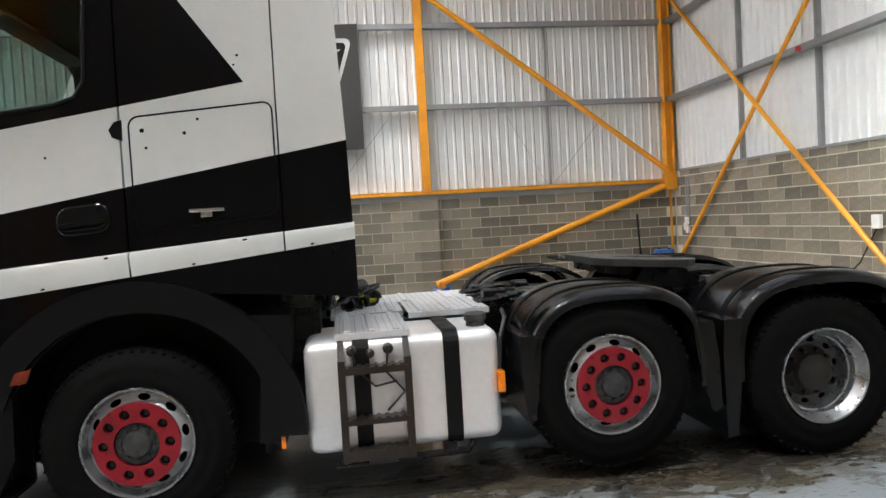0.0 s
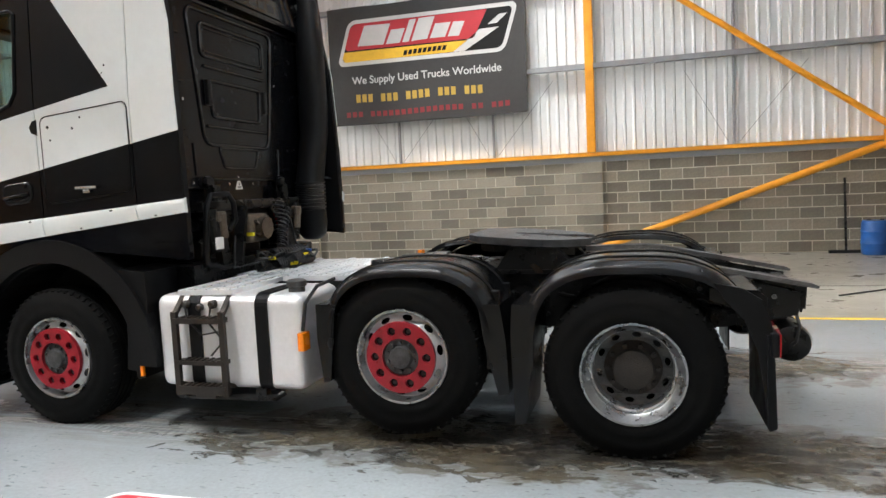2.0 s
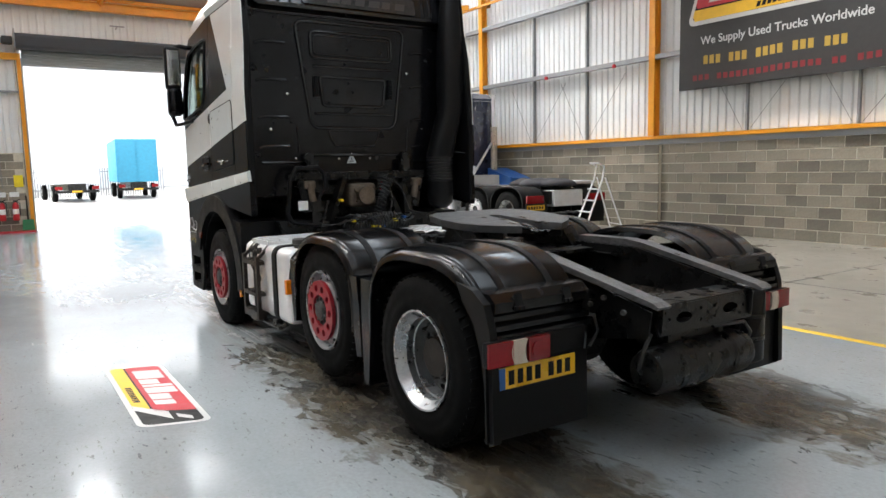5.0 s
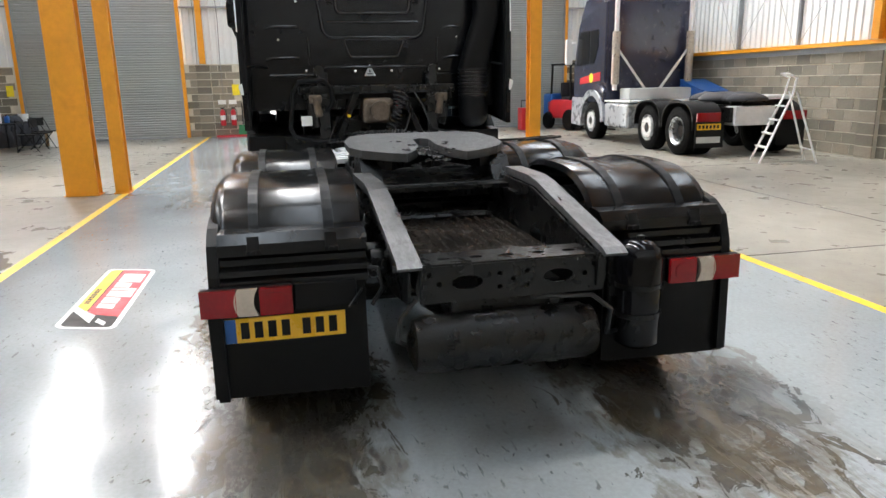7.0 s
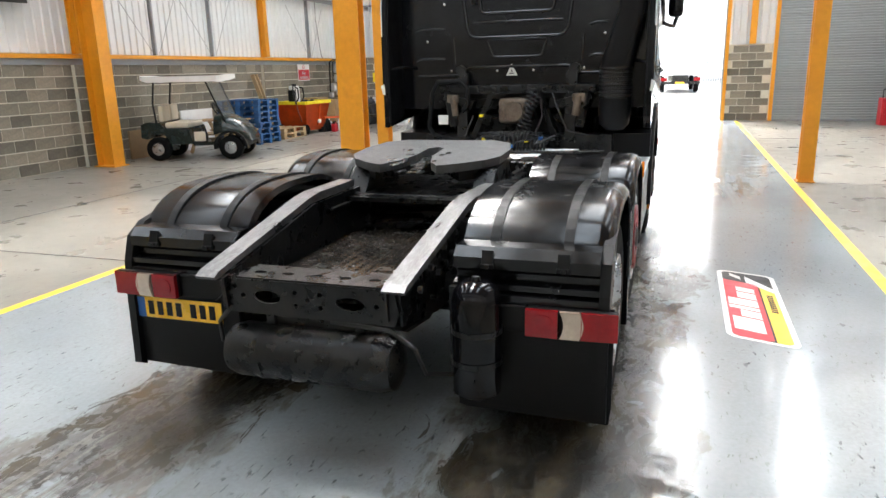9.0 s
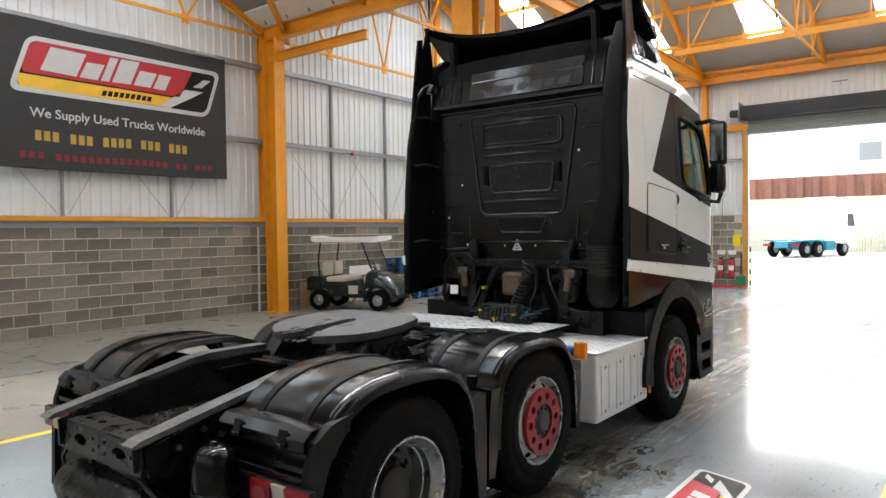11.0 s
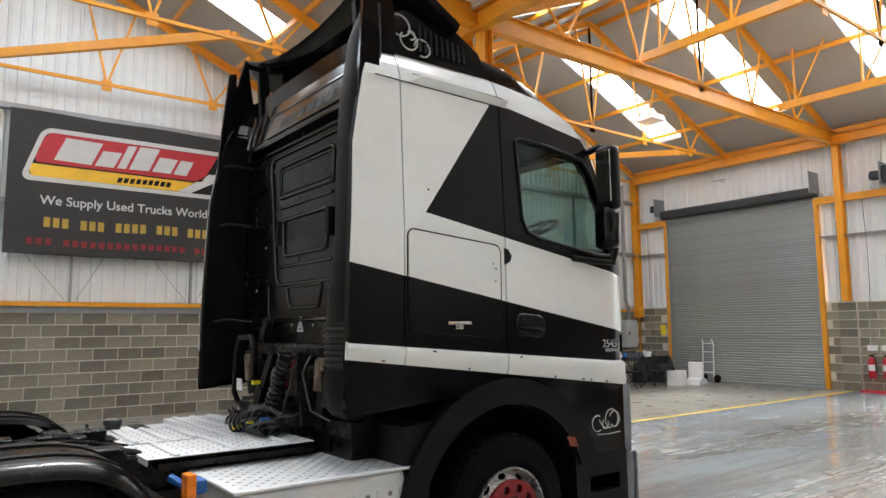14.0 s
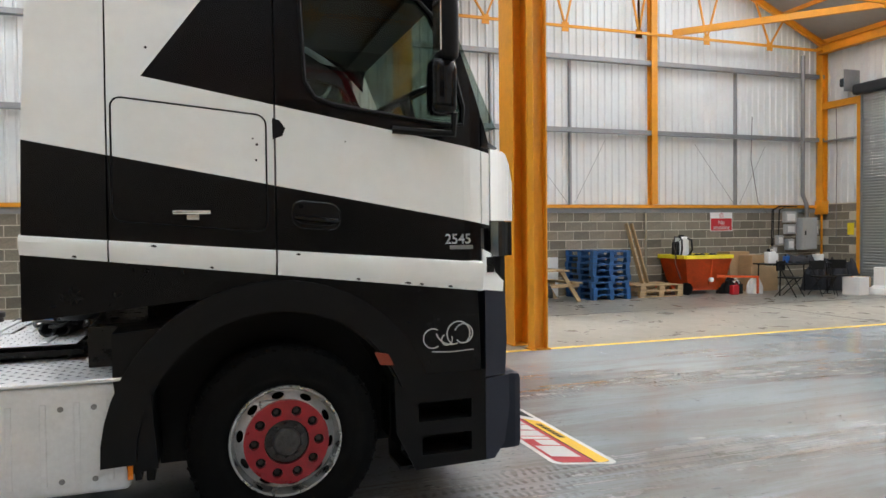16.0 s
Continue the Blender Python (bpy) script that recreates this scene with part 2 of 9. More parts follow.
M_GREASE = material("greasy_steel", (0.055, 0.056, 0.058), 0.5, 0.0, spread=0.3, scale=14, bump=0.5, bscale=120, dirt=(0.012, 0.012, 0.012), dirt_amount=0.8, dirt_scale=6)
M_WETGREASE = material("wet_grease", (0.006, 0.006, 0.006), 0.18, spread=0.3, scale=20, bump=0.4, bscale=60, spec=0.6)
M_ALU = material("brushed_aluminium", (0.86, 0.86, 0.87), 0.42, 0.6, spread=0.05, scale=3, dirt=(0.60, 0.60, 0.60), dirt_amount=0.35, dirt_scale=3, bump=0.02)
M_ALUPLATE = material("tread_plate", (0.76, 0.77, 0.78), 0.42, 0.35, spread=0.1, scale=10, dirt=(0.40, 0.39, 0.37), dirt_amount=0.4, dirt_scale=5, bump=0.1, bscale=90)
M_BOXSILVER = material("silver_panel", (0.70, 0.72, 0.73), 0.38, 0.3, spread=0.08, scale=4, dirt=(0.45, 0.44, 0.42), dirt_amount=0.35, dirt_scale=4)
M_RIM = material("steel_rim_silver", (0.36, 0.37, 0.38), 0.30, 0.85, spread=0.14, scale=12, dirt=(0.22, 0.21, 0.20), dirt_amount=0.45, dirt_scale=14, rough_var=0.10)
M_DISC = material("satin_wheel_disc", (0.55, 0.56, 0.57), 0.36, 0.6, spread=0.12, scale=12, dirt=(0.20, 0.19, 0.18), dirt_amount=0.45, dirt_scale=12)
M_RED = material("red_wheel_ring", (0.24, 0.006, 0.014), 0.35, spread=0.15, scale=14, dirt=(0.05, 0.008, 0.010), dirt_amount=0.5, dirt_scale=10)
M_HUB = material("dark_hub_cast", (0.06, 0.06, 0.06), 0.55, 0.5, spread=0.4, scale=18, bump=0.4, bscale=80)
M_HUBRUST = material("brown_hub_cast", (0.03, 0.024, 0.02), 0.7, 0.2, spread=0.4, scale=18, bump=0.4, bscale=80)
M_WHITE = material("white_paint", (0.83, 0.86, 0.845), 0.22, spread=0.025, scale=2, coat=0.5, rough_var=0.05, dirt=(0.66, 0.66, 0.62), dirt_amount=0.2, dirt_scale=2.5)
M_CHROME = material("chrome", (0.8, 0.8, 0.8), 0.12, 1.0, spread=0.05)
M_REDLENS = material("red_lens", (0.22, 0.004, 0.007), 0.15, spread=0.1, coat=0.15, spec=0.3)
M_WHITELENS = material("clear_lens", (0.45, 0.37, 0.30), 0.2, coat=0.8)
M_AMBER = material("amber_lens", (0.85, 0.22, 0.005), 0.25, coat=0.5)
M_PLATE = material("yellow_number_plate", (0.80, 0.45, 0.02), 0.3, spread=0.04)
M_BLUE = material("blue_plastic", (0.01, 0.09, 0.32), 0.4, spread=0.15, scale=8, dirt=(0.05, 0.07, 0.12), dirt_amount=0.4)
M_INK = material("black_print", (0.008, 0.008, 0.008), 0.5, spec=0.2)
M_BANNER = material("charcoal_banner_mesh", (0.030, 0.029, 0.028), 0.75, spread=0.15, scale=1.5, bump=0.1, bscale=300)
M_WHITEPRINT = material("white_print", (0.52, 0.52, 0.51), 0.6, spread=0.05)
M_REDPRINT = material("red_print", (0.42, 0.02, 0.03), 0.55, spread=0.1)
M_YELPRINT = material("yellow_print", (0.75, 0.45, 0.03), 0.55, spread=0.1)
M_GOLDPRINT = material("gold_print", (0.42, 0.27, 0.04), 0.6, spread=0.05)
M_DULLRED = material("dull_red_print", (0.20, 0.012, 0.016), 0.6, spread=0.05)
M_WOOD = material("raw_wood", (0.40, 0.28, 0.15), 0.75, spread=0.2, scale=4, stretch=(1, 6, 6), bump=0.15, bscale=40, per_object=0.15)
M_HOSE = material("black_hose", (0.012, 0.012, 0.013), 0.38, spread=0.2)
M_BROWNCAST = material("tan_cast_metal", (0.15, 0.115, 0.085), 0.5, 0.5, spread=0.4, scale=10, dirt=(0.04, 0.035, 0.03), dirt_amount=0.7, dirt_scale=7, bump=0.3)
M_SEAT = material("dark_seat_cloth", (0.03, 0.03, 0.035), 0.9, spread=0.2, scale=30)
M_FADED = material("faded_black_print", (0.02, 0.02, 0.021), 0.6, spread=0.3)
M_TRIM = material("cab_trim", (0.07, 0.068, 0.065), 0.7, spread=0.1)
M_CREAM = material("cream_vinyl", (0.62, 0.56, 0.44), 0.5, spread=0.08)
M_GREEN = material("dark_green_body", (0.006, 0.013, 0.011), 0.22, coat=0.15, spread=0.2)
M_CARDBOARD = material("cardboard", (0.42, 0.28, 0.15), 0.85, spread=0.12, scale=5, per_object=0.1)
M_HOPPER = material("orange_hopper_paint", (0.74, 0.10, 0.014), 0.45, spread=0.2, scale=4, dirt=(0.2, 0.06, 0.02), dirt_amount=0.5)
M_WHITEPLASTIC = material("white_plastic", (0.80, 0.80, 0.78), 0.4, spread=0.05)
M_GREYBOX = material("grey_enclosure", (0.45, 0.46, 0.45), 0.5, spread=0.06)
M_NAVY = material("navy_truck_paint", (0.018, 0.02, 0.045), 0.2, coat=0.6, spread=0.2)
M_SILVERPAINT = material("silver_truck_paint", (0.40, 0.42, 0.45), 0.3, 0.4, spread=0.08)
M_CABLE = material("grey_cable", (0.20, 0.20, 0.20), 0.6)
M_SIGNRED = material("sign_red", (0.50, 0.015, 0.025), 0.4)
M_SIGNYEL = material("sign_yellow", (0.85, 0.68, 0.02), 0.45)
M_STACK = material("perforated_stack", (0.52, 0.47, 0.40), 0.35, 0.8, spread=0.25, scale=20, bump=0.5, bscale=160)


def glass(name, tint=(0.9, 0.95, 0.93), rough=0.02, clear=0.75):
    m = bpy.data.materials.new(name)
    m.use_nodes = True
    nt = m.node_tree
    b = nt.nodes["Principled BSDF"]
    b.inputs["Base Color"].default_value = (*tint, 1)
    b.inputs["Roughness"].default_value = rough
    b.inputs["IOR"].default_value = 1.45
    tr = nt.nodes.new("ShaderNodeBsdfTransparent")
    tr.inputs[0].default_value = (*tint, 1)
    gl = nt.nodes.new("ShaderNodeBsdfGlossy")
    gl.inputs["Roughness"].default_value = rough
    fr = nt.nodes.new("ShaderNodeLayerWeight")
    p5 = nt.nodes.new("ShaderNodeMath")
    p5.operation = "POWER"
    p5.inputs[1].default_value = 5.0
    nt.links.new(fr.outputs["Facing"], p5.inputs[0])
    ad = nt.nodes.new("ShaderNodeMapRange")
    ad.inputs["To Min"].default_value, ad.inputs["To Max"].default_value = 0.03, 0.9
    nt.links.new(p5.outputs[0], ad.inputs["Value"])
    mx = nt.nodes.new("ShaderNodeMixShader")
    nt.links.new(ad.outputs[0], mx.inputs[0])
    nt.links.new(tr.outputs[0], mx.inputs[1])
    nt.links.new(gl.outputs[0], mx.inputs[2])
    nt.links.new(mx.outputs[0], nt.nodes["Material Output"].inputs["Surface"])
    return m


M_GLASS = glass("cab_glass", (0.62, 0.70, 0.67))
M_CLEARSCREEN = glass("clear_plastic_screen", (0.85, 0.87, 0.87), 0.08)


TRACK_X = (-0.8, 6.4)
PUDDLES = ((0.65, -3.95, 0.65, 0.42), (4.95, 1.45, 0.30, 0.22), (-2.9, -1.6, 0.8, 0.5))


def floor_material(name, base, dirt, wet, gloss_lo, gloss_hi, heavy_amount=0.0):
    """Floor coating with worn tyre tracks along the lane, damp patches and scuffs."""
    m = bpy.data.materials.new(name)
    m.use_nodes = True
    nt = m.node_tree
    b = nt.nodes["Principled BSDF"]
    L = nt.links.new
    tc = nt.nodes.new("ShaderNodeTexCoord")

    def noise_of(scale, stretch=(1, 1, 1), det=6.0, ro=0.65, dist=0.0):
        mp = nt.nodes.new("ShaderNodeMapping")
        mp.inputs["Scale"].default_value = stretch
        L(tc.outputs["Object"], mp.inputs["Vector"])
        n = nt.nodes.new("ShaderNodeTexNoise")
        n.inputs["Scale"].default_value, n.inputs["Detail"].default_value, n.inputs["Roughness"].default_value, n.inputs["Distortion"].default_value = scale, det, ro, dist
        L(mp.outputs[0], n.inputs["Vector"])
        return n.outputs[0]

    def rng(src, a, z, lo=0.0, hi=1.0):
        r = nt.nodes.new("ShaderNodeMapRange")
        r.inputs["From Min"].default_value, r.inputs["From Max"].default_value = a, z
        r.inputs["To Min"].default_value, r.inputs["To Max"].default_value = lo, hi
        L(src, r.inputs["Value"])
        return r.outputs[0]

    def mul(a, c, op="MULTIPLY"):
        k = nt.nodes.new("ShaderNodeMath")
        k.operation = op
        L(a, k.inputs[0])
        if isinstance(c, float):
            k.inputs[1].default_value = c
        else:
            L(c, k.inputs[1])
        return k.outputs[0]

    def mix(fac, c1, c2):
        k = nt.nodes.new("ShaderNodeMixRGB")
        L(fac, k.inputs[0])
        for i, c in ((1, c1), (2, c2)):
            if isinstance(c, tuple):
                k.inputs[i].default_value = (*c, 1)
            else:
                L(c, k.inputs[i])
        return k.outputs[0]

    grain = noise_of(40, det=8.0)
    broad = noise_of(0.5)
    col = mix(rng(broad, 0.35, 0.65), tuple(v * 0.90 for v in base), tuple(v * 1.10 for v in base))
    col = mix(rng(grain, 0.35, 0.65, 0.0, 0.30), col, tuple(v * 0.6 for v in base))
    # wheel tracks: two worn bands along the lane
    sep = nt.nodes.new("ShaderNodeSeparateXYZ")
    L(tc.outputs["Object"], sep.inputs[0])
    ay = mul(sep.outputs[1], 0.0, "ABSOLUTE")
    wob = mul(rng(noise_of(0.35, (1, 0.2, 1)), 0.3, 0.7, -0.22, 0.22), ay, "ADD")
    off = mul(mul(wob, -1.08, "ADD"), 0.0, "ABSOLUTE")
    band = rng(off, 0.62, 0.20)
    streak = rng(noise_of(3.2, (0.16, 4.2, 1), 12.0, 0.74, 0.5), 0.44, 0.56)
    patches = rng(noise_of(0.8, (0.5, 1.2, 1), 9.0, 0.66, 0.8), 0.38, 0.52)
    track = mul(mul(band, streak), patches)
    # printed tread marks in the tracks
    wave = nt.nodes.new("ShaderNodeTexWave")
    wave.wave_type, wave.bands_direction = "BANDS", "X"
    for key, val in (("Scale", 5.2), ("Distortion", 5.0), ("Detail", 4.0), ("Detail Scale", 1.6)):
        wave.inputs[key].default_value = val
    L(tc.outputs["Object"], wave.inputs["Vector"])
    ribs = rng(noise_of(1.0, (0.05, 16.0, 1), 2.0, 0.5), 0.42, 0.52)
    tread = mul(mul(rng(wave.outputs["Fac"], 0.35, 0.75), ribs), mul(rng(off, 0.34, 0.16), rng(noise_of(0.9, (0.5, 1, 1), 6.0), 0.42, 0.54)))
    # old oil and road dirt washed off where trucks stand over the lane
    west = rng(sep.outputs[0], TRACK_X[0], TRACK_X[0] + 3.5)
    east = rng(sep.outputs[0], TRACK_X[1], TRACK_X[1] - 1.4)
    zone = mul(mul(rng(off, 0.85, 0.25), west), east)
    lift = lambda src, amount: mul(mul(mul(src, -0.5, "ADD"), amount), zone, "ADD")
    film = rng(lift(noise_of(1.5, (0.7, 1.2, 1), 8.0, 0.60, 1.2), 2.2), 0.52, 0.60)
    pools = rng(lift(noise_of(3.4, (0.7, 1.3, 1), 9.0, 0.62, 1.6), 2.6), 0.70, 0.76)
    crust = mul(rng(lift(noise_of(6.5, (0.8, 1.3, 1), 10.0, 0.66, 1.2), 3.0), 0.92, 1.0), rng(noise_of(30.0, (0.7, 1.2, 1), 6.0, 0.7), 0.38, 0.52))
    rim = mul(mul(pools, rng(lift(noise_of(3.4, (0.7, 1.3, 1), 9.0, 0.62, 1.6), 2.6), 0.80, 0.74)), 0.6)
    gaps = rng(noise_of(18.0, (0.6, 1.3, 1), 10.0, 0.70, 0.3), 0.36, 0.52, 0.30, 1.0)
    heavy = mul(film, gaps)
    brown = rng(noise_of(1.9, (0.6, 1.2, 1), 10.0, 0.7, 0.3), 0.44, 0.56)
    # brown sandy water trailed in from the door
    sand = mul(rng(sep.outputs[0], -1.2, -2.6), mul(rng(noise_of(1.1, (0.28, 1.9, 1), 12.0, 0.72, 0.9), 0.42, 0.58), rng(ay, 2.9, 2.2)))
    col = mix(mul(sand, min(0.6, heavy_amount)), col, tuple(v * 1.1 for v in dirt))
    col = mix(mul(track, 0.80), col, tuple(v * 1.0 for v in dirt))
    col = mix(mul(tread, 0.5), col, tuple(v * 0.35 for v in dirt))
    col = mix(mul(heavy, heavy_amount * 0.62), col, mix(brown, (0.075, 0.068, 0.056), (0.105, 0.088, 0.058)))
    col = mix(mul(pools, heavy_amount * 0.80), col, mix(brown, (0.030, 0.027, 0.022), (0.060, 0.046, 0.024)))
    col = mix(mul(rim, heavy_amount), col, (0.012, 0.009, 0.006))
    col = mix(mul(crust, heavy_amount), col, mix(brown, (0.006, 0.005, 0.004), (0.026, 0.017, 0.009)))
    # pale scratches, dried drips and small black scuffs
    speck = mul(rng(noise_of(22.0, (0.5, 1.6, 1), 6.0, 0.6, 0.4), 0.61, 0.67), rng(noise_of(1.1), 0.40, 0.56))
    col = mix(mul(speck, 0.85), col, tuple(v * 0.22 for v in base))
    scuff = mul(rng(noise_of(7.0, (1, 1.6, 1), 9.0, 0.72, 1.5), 0.60, 0.70), rng(noise_of(0.8), 0.42, 0.62))
    col = mix(mul(scuff, 0.6 if heavy_amount else 0.22), col, tuple(v * 0.5 for v in dirt))
    chip = mul(rng(noise_of(6.0, (0.8, 1.1, 1), 12.0, 0.8, 0.2), 0.645, 0.665), rng(noise_of(0.7, det=3.0), 0.44, 0.54))
    col = mix(mul(chip, 0.85), col, tuple(v * 0.16 for v in base))
    damp = rng(noise_of(0.45, (0.6, 1.0, 1), 8.0, 0.62, 0.4), 0.54, 0.70, 0.0, 0.55)
    for px, py, rx, ry in PUDDLES:
        ux = mul(mul(sep.outputs[0], -px, "ADD"), 1.0 / rx)
        uy = mul(mul(sep.outputs[1], -py, "ADD"), 1.0 / ry)
        far = mul(mul(ux, ux), mul(uy, uy), "ADD")
        pool = rng(mul(far, rng(noise_of(2.2, det=8.0), 0.3, 0.7, -0.9, 0.9), "ADD"), 1.05, 0.95)
        damp = mul(damp, pool, "MAXIMUM")
    col = mix(mul(damp, wet), col, tuple(v * 0.55 for v in base))
    L(col, b.inputs["Base Color"])
    rough = mul(rng(noise_of(2.2, det=7.0), 0.3, 0.7, gloss_lo, gloss_hi), mul(mul(track, 0.16), mul(crust, 0.25 if heavy_amount else 0.0), "ADD"), "ADD")
    k = nt.nodes.new("ShaderNodeMath")
    k.operation = "SUBTRACT"
    L(rough, k.inputs[0])
    L(rng(damp, 0.5, 0.9, 0.02, 0.30), k.inputs[1])
    k.use_clamp = True
    L(k.outputs[0], b.inputs["Roughness"])
    bp = nt.nodes.new("ShaderNodeBump")
    bp.inputs["Strength"].default_value, bp.inputs["Distance"].default_value = 0.06, 0.003
    L(mul(noise_of(9, det=8.0), mul(crust, 0.5), "ADD"), bp.inputs["Height"])
    L(bp.outputs[0], b.inputs["Normal"])
    return m


M_LANE = floor_material("blue_grey_floor_paint", (0.262, 0.288, 0.302), (0.115, 0.096, 0.070), 0.35, 0.10, 0.26, 0.98)
M_CONCRETE = floor_material("bare_concrete", (0.255, 0.24, 0.205), (0.13, 0.11, 0.08), 0.25, 0.24, 0.46)
M_YARD = floor_material("yard_concrete", (0.22, 0.215, 0.205), (0.08, 0.075, 0.065), 0.9, 0.25, 0.50)


# ---- the hall ----
XW, XE, YS, YN = -16.1, 8.75, -10.0, 10.1
YA = {-1: -YS, 1: YN}           # how far each long wall stands from the middle
XV = -3.75                       # valley between the two roof bays
X_R1, X_R2 = -9.93, 2.5        # ridges
EAVE, SLOPE = 6.72, 0.43
SILL = 2.02
DOORS = {"shutter_1": (-8.7, -4.08, 5.25), "open": (-2.15, 2.65, 4.95), "shutter_3": (4.1, 8.75, 5.25)}


def roof_z(x):
    if x < XV:
        return EAVE + SLOPE * min(x - XW, XV - x) + (0 if x < X_R1 else 0)
    return EAVE + SLOPE * min(x - XV, XE - x)


# floor: one slab, painted lane and lines on it
bm = BM()
box(bm, XW - 0.3, XE + 0.3, YS - 0.3, YN + 0.3, -0.25, 0.0)
floor = single("floor", bm, M_CONCRETE, "worn bare concrete floor of the hall", "floor", kind="structure")
bm = BM()
box(bm, XW - 0.1, XE, -3.35, 3.04, 0.0005, 0.004)
lane = single("floor_lane", bm, M_LANE, "blue-grey painted lane with black tyre marks on the floor", "floor", kind="structure")
for y in (-3.40, 3.09):
    bm = BM()
    x = XW + 0.2
    while x < XE - 0.1:
        x2 = min(x + 3.0, XE - 0.05)
        box(bm, x, x2 - 0.004, y - 0.05, y + 0.05, 0.001, 0.0045)
        x = x2
    single("floor_line", bm, M_YELLOW, "scuffed yellow painted line along the lane", "floor line", "lane lines", "structure")
bm = BM()
for y in (5.5, -6.6):
    box(bm, XW, XE, y - 0.006, y + 0.006, 0.0005, 0.003)
for x in (-10.4, XV, 2.3):
    box(bm, x - 0.006, x + 0.006, 3.15, YN, 0.0005, 0.003)
    box(bm, x - 0.006, x + 0.006, YS, -3.46, 0.0005, 0.003)
single("floor_joint", bm, M_CHASSIS, "dark sawn joints in the concrete floor", "floor joint", kind="structure")


def ribbed(bm, u0, u1, base, top, put, pitch=0.2, depth=0.028):
    """A profiled liner sheet: upright ribs between u0 and u1, from base(u) to top(u)."""
    prof = []
    u = u0
    while u < u1 - 1e-6:
        for du, w in ((0.0, 0.0), (0.125, 0.0), (0.145, depth), (0.18, depth)):
            if u + du < u1:
                prof.append((u + du, w))
        u += pitch
    prof.append((u1, 0.0))
    lo = [bm.verts.new(put(u, base, w)) for u, w in prof]
    hi = [bm.verts.new(put(u, top(u), w)) for u, w in prof]
    for i in range(len(prof) - 1):
        bm.faces.new((lo[i], lo[i + 1], hi[i + 1], hi[i]))
    return bm


BLOCK = bmesh.new()
box(BLOCK, -0.2125, 0.2125, -0.006, 0.006, -0.1025, 0.1025)
ME_BLOCK = mesh_of("block", BLOCK, M_BLOCK)
BLOCK = bmesh.new()
box(BLOCK, -0.1025, 0.1025, -0.006, 0.006, -0.1025, 0.1025)
ME_HALF = mesh_of("half_block", BLOCK, M_BLOCK)


def side_wall(name, y, s, label):
    """A long wall: blockwork below, liner sheet with rails above. s points into the hall."""
    bm = BM()
    lo, hi = (y - 0.22 * s, y) if s > 0 else (y, y - 0.22 * s)
    box(bm, XW - 0.3, XE + 0.3, lo, hi, 0.0, SILL)
    pts = [(XW - 0.3, SILL), (XE + 0.3, SILL), (XE + 0.3, EAVE - 0.05), (X_R2, roof_z(X_R2) - 0.02), (XV, EAVE - 0.02), (X_R1, roof_z(X_R1) - 0.02), (XW - 0.3, EAVE - 0.05)]
    plate(bm, pts, (), lambda u, v, w: V(u, y - s * w, v), 0.08, 0.2)
    wall = single(name, bm, M_MORTAR, label, "wall", kind="structure")
    bm = BM()
    ribbed(bm, XW, XE, SILL + 0.22, lambda u: roof_z(u) + 0.02, lambda u, v, w: V(u, y - s * (0.07 - w), v))
    part("liner_sheet", bm, M_LINER, wall, "white profiled liner sheet with upright ribs")
    bm = BM()
    box(bm, XW, XE, min(y, y + s * 0.03), max(y, y + s * 0.03), SILL, SILL + 0.12)
    part("sill_flashing", bm, M_CAPGREY, wall, "grey folded flashing")
    bm = BM()
    box(bm, XW, XE, min(y - s * 0.05, y + s * 0.09), max(y - s * 0.05, y + s * 0.09), SILL + 0.123, SILL + 0.20)
    part("sill_rail", bm, M_ORANGE, wall, "orange steel sill rail")
    for z in (4.0, 5.75):
        bm = BM()
        box(bm, XW, XE, min(y - s * 0.035, y + s * 0.13), max(y - s * 0.035, y + s * 0.13), z - 0.015, z)
        box(bm, XW, XE, min(y + s * 0.12, y + s * 0.13), max(y + s * 0.12, y + s * 0.13), z, z + 0.09)
        part("sheeting_rail", bm, M_GALV, wall, "grey galvanised sheeting rail")
    return wall


wall_south = side_wall("wall_south", YS, 1, "long wall of concrete blocks below white liner sheet")
wall_north = side_wall("wall_north", YN, -1, "long wall of concrete blocks below white liner sheet")

# west wall with its three doors
bm = BM()
edges = [YS - 0.3, *[v for d in DOORS.values() for v in d[:2]], YN + 0.3]
for a, b2 in zip(edges[0::2], edges[1::2]):
    box(bm, XW - 0.22, XW, a, b2, 0.0, 2.27)
wall_west = single("wall_west", bm, M_MORTAR, "end wall with three tall vehicle doors", "wall", kind="structure")
bm = BM()
for a, b2 in zip(edges[0::2], edges[1::2]):
    box(bm, XW - 0.22, XW - 0.09, a, b2, 2.27, 5.2)
box(bm, XW - 0.22, XW - 0.09, YS - 0.3, YN + 0.3, 5.2, EAVE)
part("backing", bm, M_LINER_TRIM, wall_west)
bm = BM()
for a, b2 in zip(edges[0::2], edges[1::2]):
    ribbed(bm, max(a, YS), min(b2, YN), 2.28, lambda u: 5.2, lambda u, v, w: V(XW - 0.07 + w, u, v))
ribbed(bm, YS, YN, 5.2, lambda u: EAVE + 0.05, lambda u, v, w: V(XW - 0.07 + w, u, v))
part("liner_sheet", bm, M_LINER, wall_west, "white profiled liner sheet with upright ribs")
for a, b2 in zip(edges[0::2], edges[1::2]):
    bm = BM()
    box(bm, XW - 0.04, XW + 0.1, max(a, YS + 0.02), min(b2, YN - 0.02), 3.98, 4.02)
    part("sheeting_rail", bm, M_GALV, wall_west, "grey galvanised sheeting rail")

